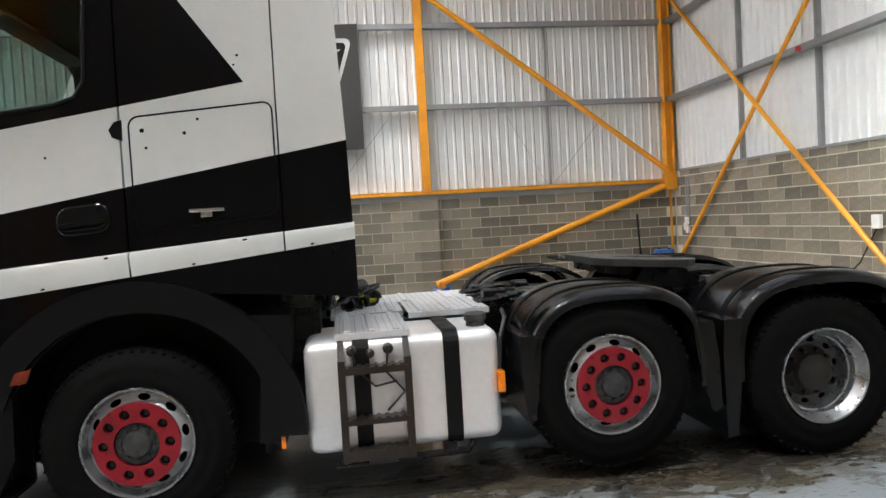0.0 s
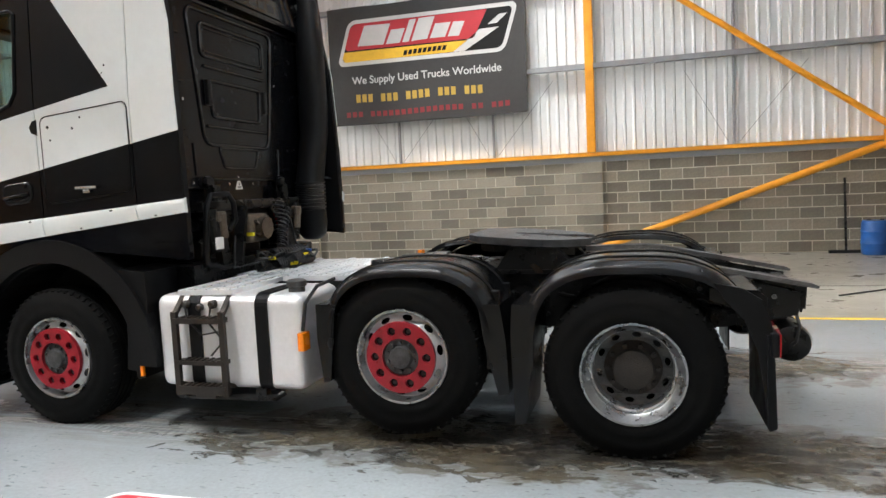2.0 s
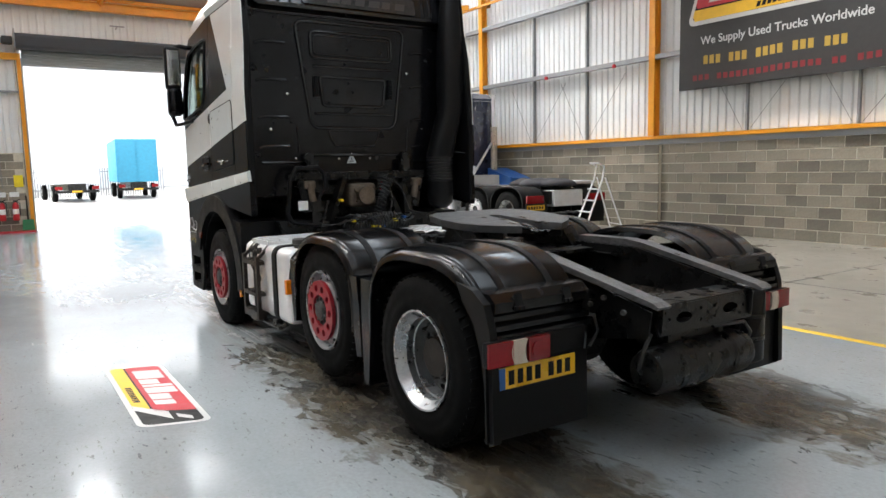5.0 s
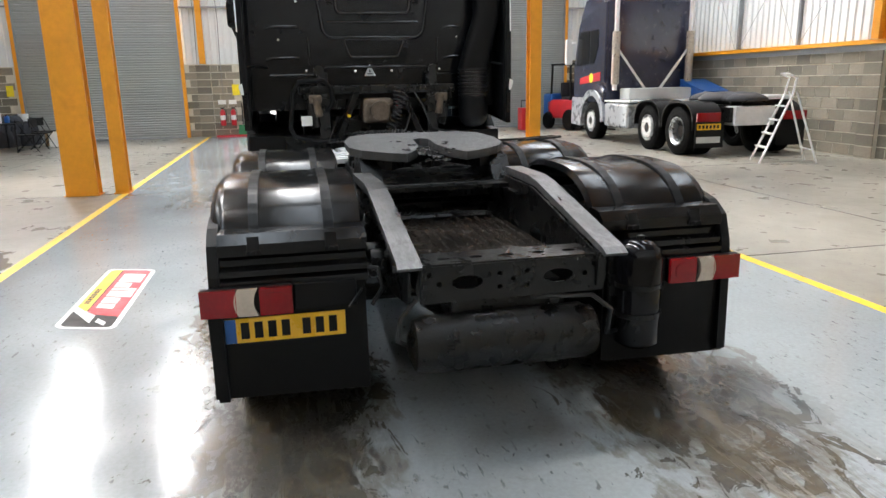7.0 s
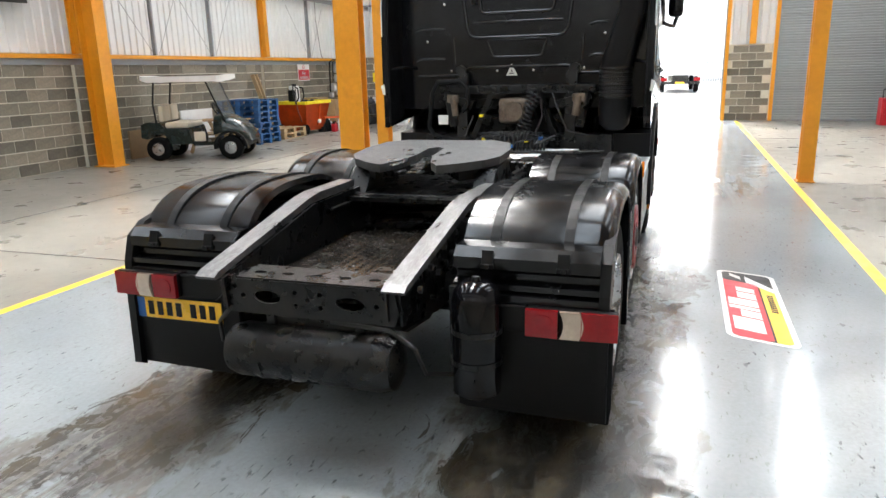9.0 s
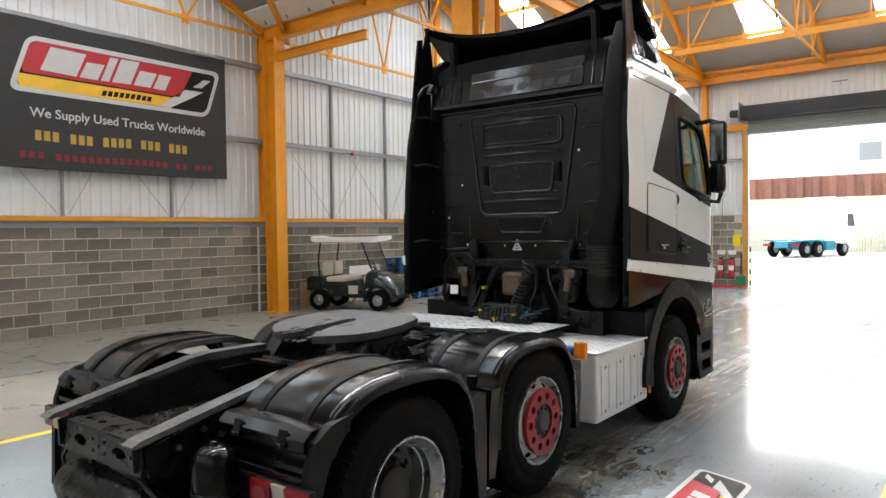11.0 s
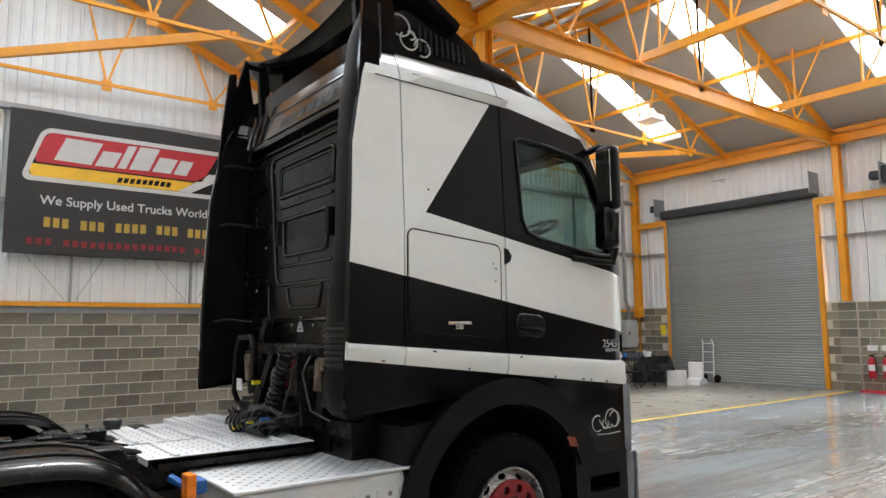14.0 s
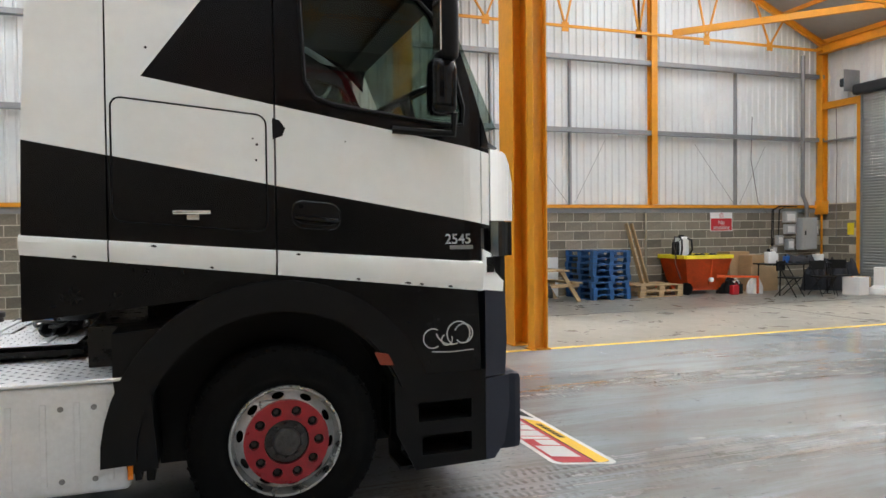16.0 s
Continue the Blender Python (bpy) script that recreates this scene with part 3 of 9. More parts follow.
# east wall
bm = BM()
box(bm, XE, XE + 0.22, YS - 0.3, YN + 0.3, 0.0, 2.38)
box(bm, XE + 0.09, XE + 0.22, YS - 0.3, YN + 0.3, 2.38, EAVE)
wall_east = single("wall_east", bm, M_MORTAR, "end wall of concrete blocks below white liner sheet", "wall", kind="structure")
bm = BM()
ribbed(bm, YS, YN, 2.40, lambda u: EAVE + 0.05, lambda u, v, w: V(XE + 0.07 - w, u, v))
part("liner_sheet", bm, M_LINER, wall_east, "white profiled liner sheet with upright ribs")
bm = BM()
box(bm, XE - 0.03, XE, YS, YN, 2.38, 2.42)
part("sill_flashing", bm, M_CAPGREY, wall_east, "grey folded flashing")
for z in (4.0, 5.75):
    bm = BM()
    box(bm, XE - 0.13, XE + 0.03, YS, YN, z - 0.015, z)
    box(bm, XE - 0.13, XE - 0.12, YS, YN, z, z + 0.09)
    part("sheeting_rail", bm, M_GALV, wall_east, "grey galvanised sheeting rail")

# roof: four slopes with rooflight strips let in
SKY_Y = (-7.75, -4.55, -1.35, 1.85, 5.05, 8.2)
SKY_W = 0.95
SLOPES = ((XW - 0.3, X_R1, 1), (XV, X_R1, -1), (XV, X_R2, 1), (XE + 0.3, X_R2, -1))


def sheet(bm, xa, xb, ya, yb, za, zb, t=0.07):
    lo = [bm.verts.new(p) for p in ((xa, ya, za), (xb, ya, zb), (xb, yb, zb), (xa, yb, za))]
    hi = [bm.verts.new(v.co + V(0, 0, t)) for v in lo]
    bm.faces.new(lo)
    bm.faces.new(hi)
    for i in range(4):
        bm.faces.new((lo[i], lo[(i + 1) % 4], hi[(i + 1) % 4], hi[i]))


bm = BM()
skylights = []
for xe, xr, s in SLOPES:
    base = EAVE + 0.12
    zr = base + SLOPE * abs(X_R1 - XW)
    z_at = lambda x: zr - SLOPE * abs(x - xr)
    lo, hi = xe + s * 1.45, xr - s * 0.55
    y = YS - 0.3
    for c in SKY_Y if xe < XE else SKY_Y[:4]:
        sheet(bm, xe, xr, y, c - SKY_W / 2, z_at(xe), z_at(xr))
        sheet(bm, xe, lo, c - SKY_W / 2, c + SKY_W / 2, z_at(xe), z_at(lo))
        sheet(bm, hi, xr, c - SKY_W / 2, c + SKY_W / 2, z_at(hi), z_at(xr))
        skylights.append((lo, hi, c, z_at(lo), z_at(hi)))
        y = c + SKY_W / 2
    sheet(bm, xe, xr, y, YN + 0.3, z_at(xe), z_at(xr))
bmesh.ops.recalc_face_normals(bm, faces=bm.faces[:])
ceiling = single("ceiling", bm, M_ROOF, "off-white insulated roof lining with rooflight strips", "ceiling", kind="structure")
for lo, hi, c, za, zb in skylights:
    ln = math.hypot(hi - lo, zb - za)
    d = bpy.data.lights.new("rooflight_glow", "AREA")
    d.shape, d.size, d.size_y = "RECTANGLE", ln, SKY_W - 0.02
    d.energy = SKYLIGHT_POWER * ln
    d.color = (0.79, 0.96, 1.10)
    ob = new("rooflight_glow", d)
    ang = math.degrees(math.atan2(zb - za, hi - lo))
    if hi < lo:
        ang = math.degrees(math.atan2(za - zb, lo - hi))
    ob.matrix_world = pose((lo + hi) / 2, c, (za + zb) / 2 + 0.035, 0, -ang, 0)

# purlins, rafters, trusses
bm = BM()
for xe, xr, s in SLOPES:
    zr = EAVE + 0.06 + SLOPE * abs(X_R1 - XW)
    for k in range(5):
        x = xr - s * (0.35 + k * 1.45)
        if (x - xe) * s > 0.1:
            z = zr - SLOPE * abs(x - xr)
            bar(bm, (x, YS, z), (x, YN, z), 0.05, 0.11)
purlin = single("purlin", bm, M_ORANGE, "orange steel purlins under the roof lining", "purlins", kind="structure")

LANE_Y = (-3.45, 3.28)
TRUSS_Y = (YS + 0.2, -6.45, LANE_Y[0], 0.0, LANE_Y[1], 6.45, YN - 0.2)
for y in TRUSS_Y:
    for xa, xb, xr in ((XW, XV, X_R1), (XV, XE, X_R2)):
        bm = BM()
        z0 = EAVE - 0.12
        zr = z0 + SLOPE * (xr - xa)
        ibeam(bm, (xa + 0.05, y, z0), (xr, y, zr), 0.16, 0.09, 0.012)
        ibeam(bm, (xb - 0.05, y, z0), (xr, y, zr), 0.16, 0.09, 0.012)
        heavy = y in LANE_Y
        if heavy:
            ibeam(bm, (xa, y, z0 - 0.02), (xb, y, z0 - 0.02), 0.34, 0.17)
            zc = z0 + 0.15
        else:
            zc = z0 - (0.12 if abs(y) > 9 else 0.02)
            bar(bm, (xa + 0.1, y, zc), (xb - 0.1, y, zc), 0.06, 0.06)
        n = 6
        for k in range(1, n + 1):
            for s, xe in ((1, xa), (-1, xb)):
                x0 = xe + s * (xr - xa if s > 0 else xb - xr) * (k - 0.5) / n
                x1 = xe + s * (xr - xa if s > 0 else xb - xr) * k / n
                x2 = xe + s * (xr - xa if s > 0 else xb - xr) * min(1, (k + 0.5) / n)
                zt = lambda x: z0 + SLOPE * ((x - xa) if x < xr else (xb - x))
                if k % 2 == 0:
                    bar(bm, (x1, y, zc), (x0, y, zt(x0)), 0.04, 0.04)
                    bar(bm, (x1, y, zc), (x2, y, zt(x2)), 0.04, 0.04)
                    box(bm, x1 - 0.09, x1 + 0.09, y - 0.008, y + 0.008, zc - 0.13, zc + 0.09)
        single("roof_truss", bm, M_ORANGE, "orange steel roof truss with web members", "truss", "roof trusses", "structure")

# valley, eaves and cross girders
for x, h in ((XV, 0.32), (XW + 0.22, 0.26), (XE - 0.22, 0.26)):
    bm = BM()
    ibeam(bm, (x, YS + 0.1, EAVE - 0.2), (x, YN - 0.1, EAVE - 0.2), h, 0.2)
    if x == XV:
        ibeam(bm, (x, YS + 0.1, EAVE - 0.75), (x, -6.5, EAVE - 0.75), 0.2, 0.12)
        ibeam(bm, (x, YN - 0.1, EAVE - 0.75), (x, 6.5, EAVE - 0.75), 0.2, 0.12)
    single("eaves_beam", bm, M_ORANGE, "orange steel eaves or valley beam", "beam", "eaves beams", "structure")
bm = BM()
for s in (-1, 1):
    plate(bm, [(-0.02, 0.0), (0.5, 0.21), (0.5, 0.24), (-0.02, 0.03)], (), lambda u, v, w: V(XV + s * (u + 0.12), w, EAVE + v - 0.02), YS, YN)
box(bm, XV - 0.16, XV + 0.16, YS, YN, EAVE - 0.035, EAVE - 0.02)
gutter = single("valley_gutter", bm, M_LINER_TRIM, "grey-white box gutter lining the roof valley", "gutter", kind="structure")
for k in range(26):
    bm = BM()
    y = YS + 0.5 + k * 0.75
    tube(bm, [(XV + 0.6, y, EAVE + 0.24), (XV + 0.42, y, EAVE + 0.12), (XV + 0.28, y, EAVE + 0.1), (XV + 0.2, y, EAVE - 0.02)], 0.012, 6)
    part("gutter_strap", bm, M_CHASSIS, gutter)
for xg in (-7.75, -12.9):
    bm = BM()
    z0 = EAVE + 0.08
    zt = roof_z(xg) + 0.02
    bar(bm, (xg, -3.3, z0), (xg, 3.3, z0), 0.10, 0.16)
    for k in range(5):
        y = -2.9 + k * 1.45
        bar(bm, (xg, y, z0), (xg, y, zt), 0.04, 0.04)
        bar(bm, (xg, y, z0), (xg, y + 0.72, zt), 0.035, 0.035)
    single("roof_girder", bm, M_ORANGE, "orange lattice girder across the lane", "girder", "roof girders", "structure")
# plan braces from the gable columns to the first truss
for x0, x1 in ((2.6, -0.85), (-4.4, -0.9), (-10.9, -14.4)):
    for s in (-1, 1):
        bm = BM()
        bar(bm, (x0, s * (YA[s] - 0.25), EAVE - 0.18), (x1, s * 6.5, EAVE - 0.08), 0.09, 0.16)
        single("wind_brace", bm, M_ORANGE, "orange steel wind brace under the trusses", "brace", "wind braces", "structure")

# columns
COLS = ((2.97, 0), (XV, 1), (-10.43, 0))
for s in (-1, 1):
    for x, big in COLS:
        bm = BM()
        y = s * (YA[s] - 0.06)
        ibeam(bm, (x, y, SILL + 0.21), (x, y, roof_z(x) - 0.1), 0.2, 0.17, up=(0, 1, 0))
        if big and s < 0:
            ibeam(bm, (x, s * (YA[s] - 0.48), 0.02), (x, s * (YA[s] - 0.48), EAVE - 0.3), 0.42, 0.3, 0.02, up=(0, 1, 0))
            box(bm, x - 0.2, x + 0.2, s * (YA[s] - 0.48) - 0.26, s * (YA[s] - 0.48) + 0.26, 0, 0.025)
        single("wall_column", bm, M_ORANGE, "orange steel column against the wall", "column", "wall columns", "structure")
        bm = BM()
        box(bm, x - 0.2, x + 0.2, min(s * YA[s], s * (YA[s] - 0.11)), max(s * YA[s], s * (YA[s] - 0.11)), 0.0, SILL - 0.003)
        p = single("wall_pier", bm, M_MORTAR, "shallow concrete block pier under the column", "pier", "wall piers", "structure")
        for k in range(9):
            ob = new("block", ME_BLOCK)
            ob.parent = p
            ob.matrix_world = pose(x, s * (YA[s] - 0.111), 0.115 + 0.225 * k)
for x, y, w, d in ((-3.80, -4.0, 0.24, 0.46), (-3.88, -3.45, 0.2, 0.2), (-3.87, 3.28, 0.2, 0.2)):
    bm = BM()
    ibeam(bm, (x, y, 0.015), (x, y, EAVE - 0.3), w, d, 0.018, up=(1, 0, 0))
    box(bm, x - w / 2 - 0.03, x + w / 2 + 0.03, y - d / 2 - 0.02, y + d / 2 + 0.02, 0.004, 0.02)
    single("lane_column", bm, M_ORANGE, "free-standing orange steel column beside the lane", "column", "lane columns", "structure")
for x, y in ((XW + 0.13, YS + 0.12), (XW + 0.13, YN - 0.12), (XE - 0.16, YN - 0.12), (XE - 0.16, YS + 0.12)):
    bm = BM()
    ibeam(bm, (x, y, SILL + 0.15), (x, y, EAVE - 0.1), 0.2, 0.2)
    box(bm, x - 0.14, x + 0.14, y - 0.1, y + 0.1, SILL - 0.05, SILL + 0.32)
    box(bm, x - 0.02, x + 0.02, y - 0.02, y + 0.02, 0.3, SILL)
    single("corner_column", bm, M_ORANGE, "orange steel corner column", "column", "corner columns", "structure")

bm = BM()
box(bm, XW, XW + 0.11, -3.63, -3.2, 0.0, 2.27)
p = single("wall_pier", bm, M_MORTAR, "shallow concrete block pier under the column", "pier", "wall piers", "structure")
for k in range(10):
    ob = new("block", ME_BLOCK)
    ob.parent = p
    ob.matrix_world = pose(XW + 0.111, -3.415, 0.115 + 0.225 * k, 0, 0, 90)
# bracing in the north-east corner
for p, q, w in (((3.05, YN - 0.2, 0.16), (XE - 0.35, YN - 0.2, 2.06), 0.15), ((XE - 0.25, YN - 0.24, 2.4), (3.0, YN - 0.24, 6.5), 0.12), ((XE - 0.12, 9.8, 0.32), (XE - 0.12, 3.5, 6.30), 0.085), ((XE - 0.14, 9.80, 6.32), (XE - 0.14, 3.45, 0.42), 0.085)):
    bm = BM()
    tube(bm, [p, q], w / 2, 10) if w > 0.08 else bar(bm, p, q, 0.02, w, up=(1, 0, 0))
    single("wall_brace", bm, M_ORANGE, "orange steel diagonal wall brace", "brace", "wall braces", "structure")
# mullions and thin sag rods
for s in (-1, 1):
    for x in (5.8, 0.84, -1.38, -6.0, -8.1, -13.1):
        bm = BM()
        y = s * (YA[s] + 0.02)
        box(bm, x - 0.022, x + 0.022, y - 0.05, y + 0.05, SILL + 0.21, 5.75)
        single("sheeting_mullion", bm, M_GALV, "thin grey upright between the sheeting rails", "mullion", "mullions", "structure")
        bm = BM()
        tube(bm, [(x + 0.1, s * (YA[s] - 0.03), SILL + 0.25), (x + 1.35, s * (YA[s] - 0.03), 3.8)], 0.006, 5)
        tube(bm, [(x - 0.1, s * (YA[s] - 0.03), SILL + 0.25), (x - 0.95, s * (YA[s] - 0.03), 3.8)], 0.006, 5)
        single("sag_rod", bm, M_GALV, "thin grey tie wires across the liner sheet", "tie rod", "tie rods", "structure")
for y in (7.3, 5.1, 2.2, -1.0, -4.2, -7.3):
    bm = BM()
    box(bm, XE - 0.03, XE + 0.06, y - 0.03, y + 0.03, 2.42, 5.75)
    single("sheeting_mullion", bm, M_GALV, "thin grey upright between the sheeting rails", "mullion", "mullions", "structure")
# west wall frame steel
for y in (-3.4, 3.4):
    bm = BM()
    ibeam(bm, (XW + 0.12, y, 2.28), (XW + 0.12, y, EAVE - 0.3), 0.2, 0.17)
    single("wall_column", bm, M_ORANGE, "orange steel column against the wall", "column", "wall columns", "structure")
for a, b2 in ((-9.85, -8.7), (-4.08, -2.15), (2.65, 4.1)):
    bm = BM()
    box(bm, XW + 0.02, XW + 0.14, a, b2, 4.88, 5.06)
    single("door_header", bm, M_ORANGE, "orange steel rail beside the door head", "beam", "door rails", "structure")
for name, (a, b2, top) in DOORS.items():
    for y, s in ((a, -1), (b2, 1)):
        bm = BM()
        box(bm, XW + 0.003, XW + 0.12, min(y, y + s * 0.1), max(y, y + s * 0.1), 0.0, 4.88)
        single("door_post", bm, M_ORANGE, "orange steel door post", "door post", "door posts", "structure")
        bm = BM()
        box(bm, XW + 0.02, XW + 0.115, min(y - s * 0.04, y - s * 0.003), max(y - s * 0.04, y - s * 0.003), 0.0, top - 0.02)
        single("door_guide", bm, M_GALV, "grey steel shutter guide channel", "door guide", "door guides", "structure")

SLAT = BM()
plate(SLAT, [(0.0, -0.037), (0.012, -0.03), (0.02, 0.0), (0.012, 0.03), (0.0, 0.037), (-0.004, 0.037), (-0.004, -0.037)], (), lambda u, v, w: V(u, w, v), -0.5, 0.5)
ME_SLAT = mesh_of("slat", SLAT, M_SHUTTER)


def shutter(name, a, b2, top, z0, label):
    t = thing(name, (XW + 0.05, (a + b2) / 2, 0), label, "roller door", "vehicle doors", "structure")
    z = z0 + 0.04
    while z < top:
        ob = new("slat", ME_SLAT)
        ob.parent = t
        ob.matrix_local = Matrix.Translation((0.0, 0, z)) @ Matrix.Diagonal((1, b2 - a - 0.05, 1, 1))
        z += 0.075
    bm = BM()
    plate(bm, rounded(0.0, 0.42, top, top + 0.44, 0.1) if z0 > 1 else rounded(0.0, 0.26, top - 0.14, top + 0.14, 0.08), (), lambda u, v, w: V(u - 0.03, w, v), -(b2 - a) / 2 - 0.1, (b2 - a) / 2 + 0.1)
    part("canopy", bm, M_DRUM, t, "dark steel roll canopy")
    for s in (-1, 1):
        bm = BM()
        box(bm, -0.04, 0.5, s * ((b2 - a) / 2 + 0.12) - 0.012, s * ((b2 - a) / 2 + 0.12) + 0.012, top - 0.05, top + 0.52)
        part("end_plate", bm, M_GALV, t)
    bm = BM()
    box(bm, 0.1, 0.32, -(b2 - a) / 2 - 0.42, -(b2 - a) / 2 - 0.16, top + 0.12, top + 0.34, 0.03)
    tube(bm, [(0.2, -(b2 - a) / 2 - 0.44, top + 0.22), (0.2, -(b2 - a) / 2 - 0.34, top + 0.22)], 0.09, 14)
    part("drive_motor", bm, M_DRUM, t, "dark electric drive motor")
    bm = BM()
    box(bm, 0.0, 0.05, -(b2 - a) / 2 + 0.03, (b2 - a) / 2 - 0.03, z0, z0 + 0.05)
    part("bottom_rail", bm, M_GALV, t)
    return t


for name, (a, b2, top) in DOORS.items():
    if name == "open":
        shutter("roller_door", a, b2, 5.15, 4.72, "grey slatted roller door, rolled up and open")
    else:
        shutter("roller_door", a, b2, 5.22, 0.0, "grey slatted roller door, fully closed")

# pendant lamp
for x, y in ((-11.9, -6.2), (-11.9, 6.2), (2.0, -6.2)):
    t = thing("pendant_lamp", (x, y, 7.0), "white square pendant lamp hung from the roof steel", "lamp", "pendant lamps")
    bm = BM()
    plate(bm, [(-0.3, 0.0), (0.3, 0.0), (0.2, 0.14), (-0.2, 0.14)], (), lambda u, v, w: V(u, w, v), -0.3, 0.3)
    part("housing", bm, M_WHITEPLASTIC, t)
    bm = BM()
    tube(bm, [(0, 0, 0.13), (0, 0, roof_z(x) - 7.0)], 0.008, 6)
    part("hanger", bm, M_CABLE, t)
    d = bpy.data.lights.new("lamp_light", "AREA")
    d.shape, d.size, d.size_y, d.energy, d.color = "RECTANGLE", 0.5, 0.5, LAMP_POWER, (1.0, 0.98, 0.94)
    lo = new("lamp_light", d)
    lo.parent = t
    lo.matrix_local = pose(0, 0, -0.006)

# blocks, laid course by course in stretcher bond
def lay(parent, along, at, u0, u1, zmax, face, near):
    """along: 0 for a wall that runs in x, 1 in y. near(u): whether the blocks there are single pieces."""
    rest = BM()
    for k in range(11):
        z = 0.115 + 0.225 * k
        if z + 0.09 > zmax:
            z2 = zmax
            if z2 - (z - 0.11) < 0.06:
                break
        shift = 0.0 if k % 2 else 0.22
        n = int((u1 - u0 + 0.3) / 0.44)
        for i in range(n + 1):
            u = u0 + shift + 0.44 * i
            if u - 0.21 < u0 or u + 0.21 > u1:
                continue
            short = z + 0.1 > zmax
            m = pose(u, at, z) if along == 0 else pose(at, u, z, 0, 0, 90)
            if short:
                m = m @ Matrix.Translation((0, 0, (zmax - (z - 0.1025)) / 2 - 0.1025)) @ Matrix.Diagonal((1, 1, (zmax - (z - 0.1025)) / 0.205, 1))
            if near(u):
                ob = new("block", ME_BLOCK)
                ob.parent = parent
                ob.matrix_world = m
            else:
                tmp = bmesh.ops.create_cube(rest, size=1.0)["verts"]
                for v in tmp:
                    v.co = m @ V(v.co.x * 0.425, v.co.y * 0.012, v.co.z * 0.205)
    if rest.verts:
        ob = part("blockwork", rest, M_BLOCK_ISLAND, parent, "grey concrete blocks with pale joints")
        tagged(ob, kind="stuff")


M_BLOCK_ISLAND = material("concrete_block_far", (0.205, 0.183, 0.142), 0.9, spread=0.12, scale=3.0, bump=0.35, bscale=90, island=0.34, dirt=(0.16, 0.15, 0.12), dirt_amount=0.5, dirt_scale=1.2)
lay(wall_south, 0, YS, XW, XE, SILL, 1, lambda u: -9.0 < u < 5.5)
lay(wall_north, 0, YN, XW, XE, SILL, -1, lambda u: -6.5 < u < XE)
lay(wall_east, 1, XE, YS, YN, 2.38, -1, lambda u: u > -1.5)
for a, b2 in zip(edges[0::2], edges[1::2]):
    lay(wall_west, 1, XW, max(a, YS) + 0.01, min(b2, YN) - 0.01, 2.27, 1, lambda u: True)


# ---- the tractor unit on the lane ----
def livery(name):
    """White cab paint with the slanting black band and the black wedge round the windows."""
    m = M_WHITE.copy()
    m.name = name
    nt = m.node_tree
    b = nt.nodes["Principled BSDF"]
    L = nt.links.new
    src = b.inputs["Base Color"].links[0].from_socket
    tc = nt.nodes.new("ShaderNodeTexCoord")
    sp = nt.nodes.new("ShaderNodeSeparateXYZ")
    L(tc.outputs["Object"], sp.inputs[0])
    x, z = sp.outputs[0], sp.outputs[2]

    def op(kind, a, c):
        k = nt.nodes.new("ShaderNodeMath")
        k.operation = kind
        for i, v in ((0, a), (1, c)):
            if isinstance(v, (int, float)):
                k.inputs[i].default_value = v
            else:
                L(v, k.inputs[i])
        return k.outputs[0]

    def line(x0, z0, slope):
        return op("ADD", op("MULTIPLY", op("SUBTRACT", x, x0), slope), z0)

    band = op("LESS_THAN", z, line(1.155, 2.05, 0.1737))
    above = op("GREATER_THAN", z, line(0.645, 2.378, 0.172))
    below = op("LESS_THAN", z, line(0.06, 3.19, 0.15))
    ahead = op("LESS_THAN", op("ADD", x, op("MULTIPLY", op("SUBTRACT", z, 2.378), 0.71)), 0.645)
    wedge = op("MULTIPLY", op("MULTIPLY", above, below), ahead)
    mask = op("MAXIMUM", band, wedge)
    mx = nt.nodes.new("ShaderNodeMixRGB")
    L(mask, mx.inputs[0])
    L(src, mx.inputs[1])
    mx.inputs[2].default_value = (0.003, 0.003, 0.0036, 1)
    L(mx.outputs[0], b.inputs["Base Color"])
    gl = nt.nodes.new("ShaderNodeMapRange")
    gl.inputs["To Min"].default_value, gl.inputs["To Max"].default_value = 0.5, 0.17
    L(mask, gl.inputs["Value"])
    L(gl.outputs[0], b.inputs["Specular IOR Level"])
    gc = nt.nodes.new("ShaderNodeMapRange")
    gc.inputs["To Min"].default_value, gc.inputs["To Max"].default_value = 0.4, 0.0
    L(mask, gc.inputs["Value"])
    L(gc.outputs[0], b.inputs["Coat Weight"])
    return m


M_LIVERY = livery("cab_livery")
truck = thing("tractor_unit", (0, 0, 0), "white and black six-wheel tractor unit with red wheel rings", "truck", turn=0.2)


def bend_side(co, s):
    """Lays a side panel: it leans in above the belt and turns in at the front corner."""
    x, y, z = co
    d = max(0.0, z - 2.3) * 0.05 + (max(0.0, z - 3.16) ** 2) * 1.6
    if x < -1.0:
        d += min(1.3, ((-1.0 - x) / 0.34)) ** 2 * 0.16
    return V(x, y - s * d, z)


SIDE = [(1.18, 1.20), (1.162, 2.08), (1.135, 2.75), (1.06, 3.18), (0.99, 3.38), (0.92, 3.43), (0.15, 3.385), (-0.4, 3.30), (-0.72, 3.15), (-0.88, 2.95), (-1.02, 2.65), (-1.15, 2.3), (-1.22, 2.12), (-1.40, 2.075), (-1.445, 2.02), (-1.465, 1.9), (-1.465, 1.3), (-0.6, 1.20)]
WINDOW = [(-0.125, 2.94), (-0.16, 2.965), (-0.45, 2.955), (-0.78, 2.90), (-0.86, 2.82), (-0.98, 2.55), (-1.04, 2.30), (-1.03, 2.21), (-0.9, 2.205), (-0.30, 2.285), (-0.20, 2.32), (-0.15, 2.40)]


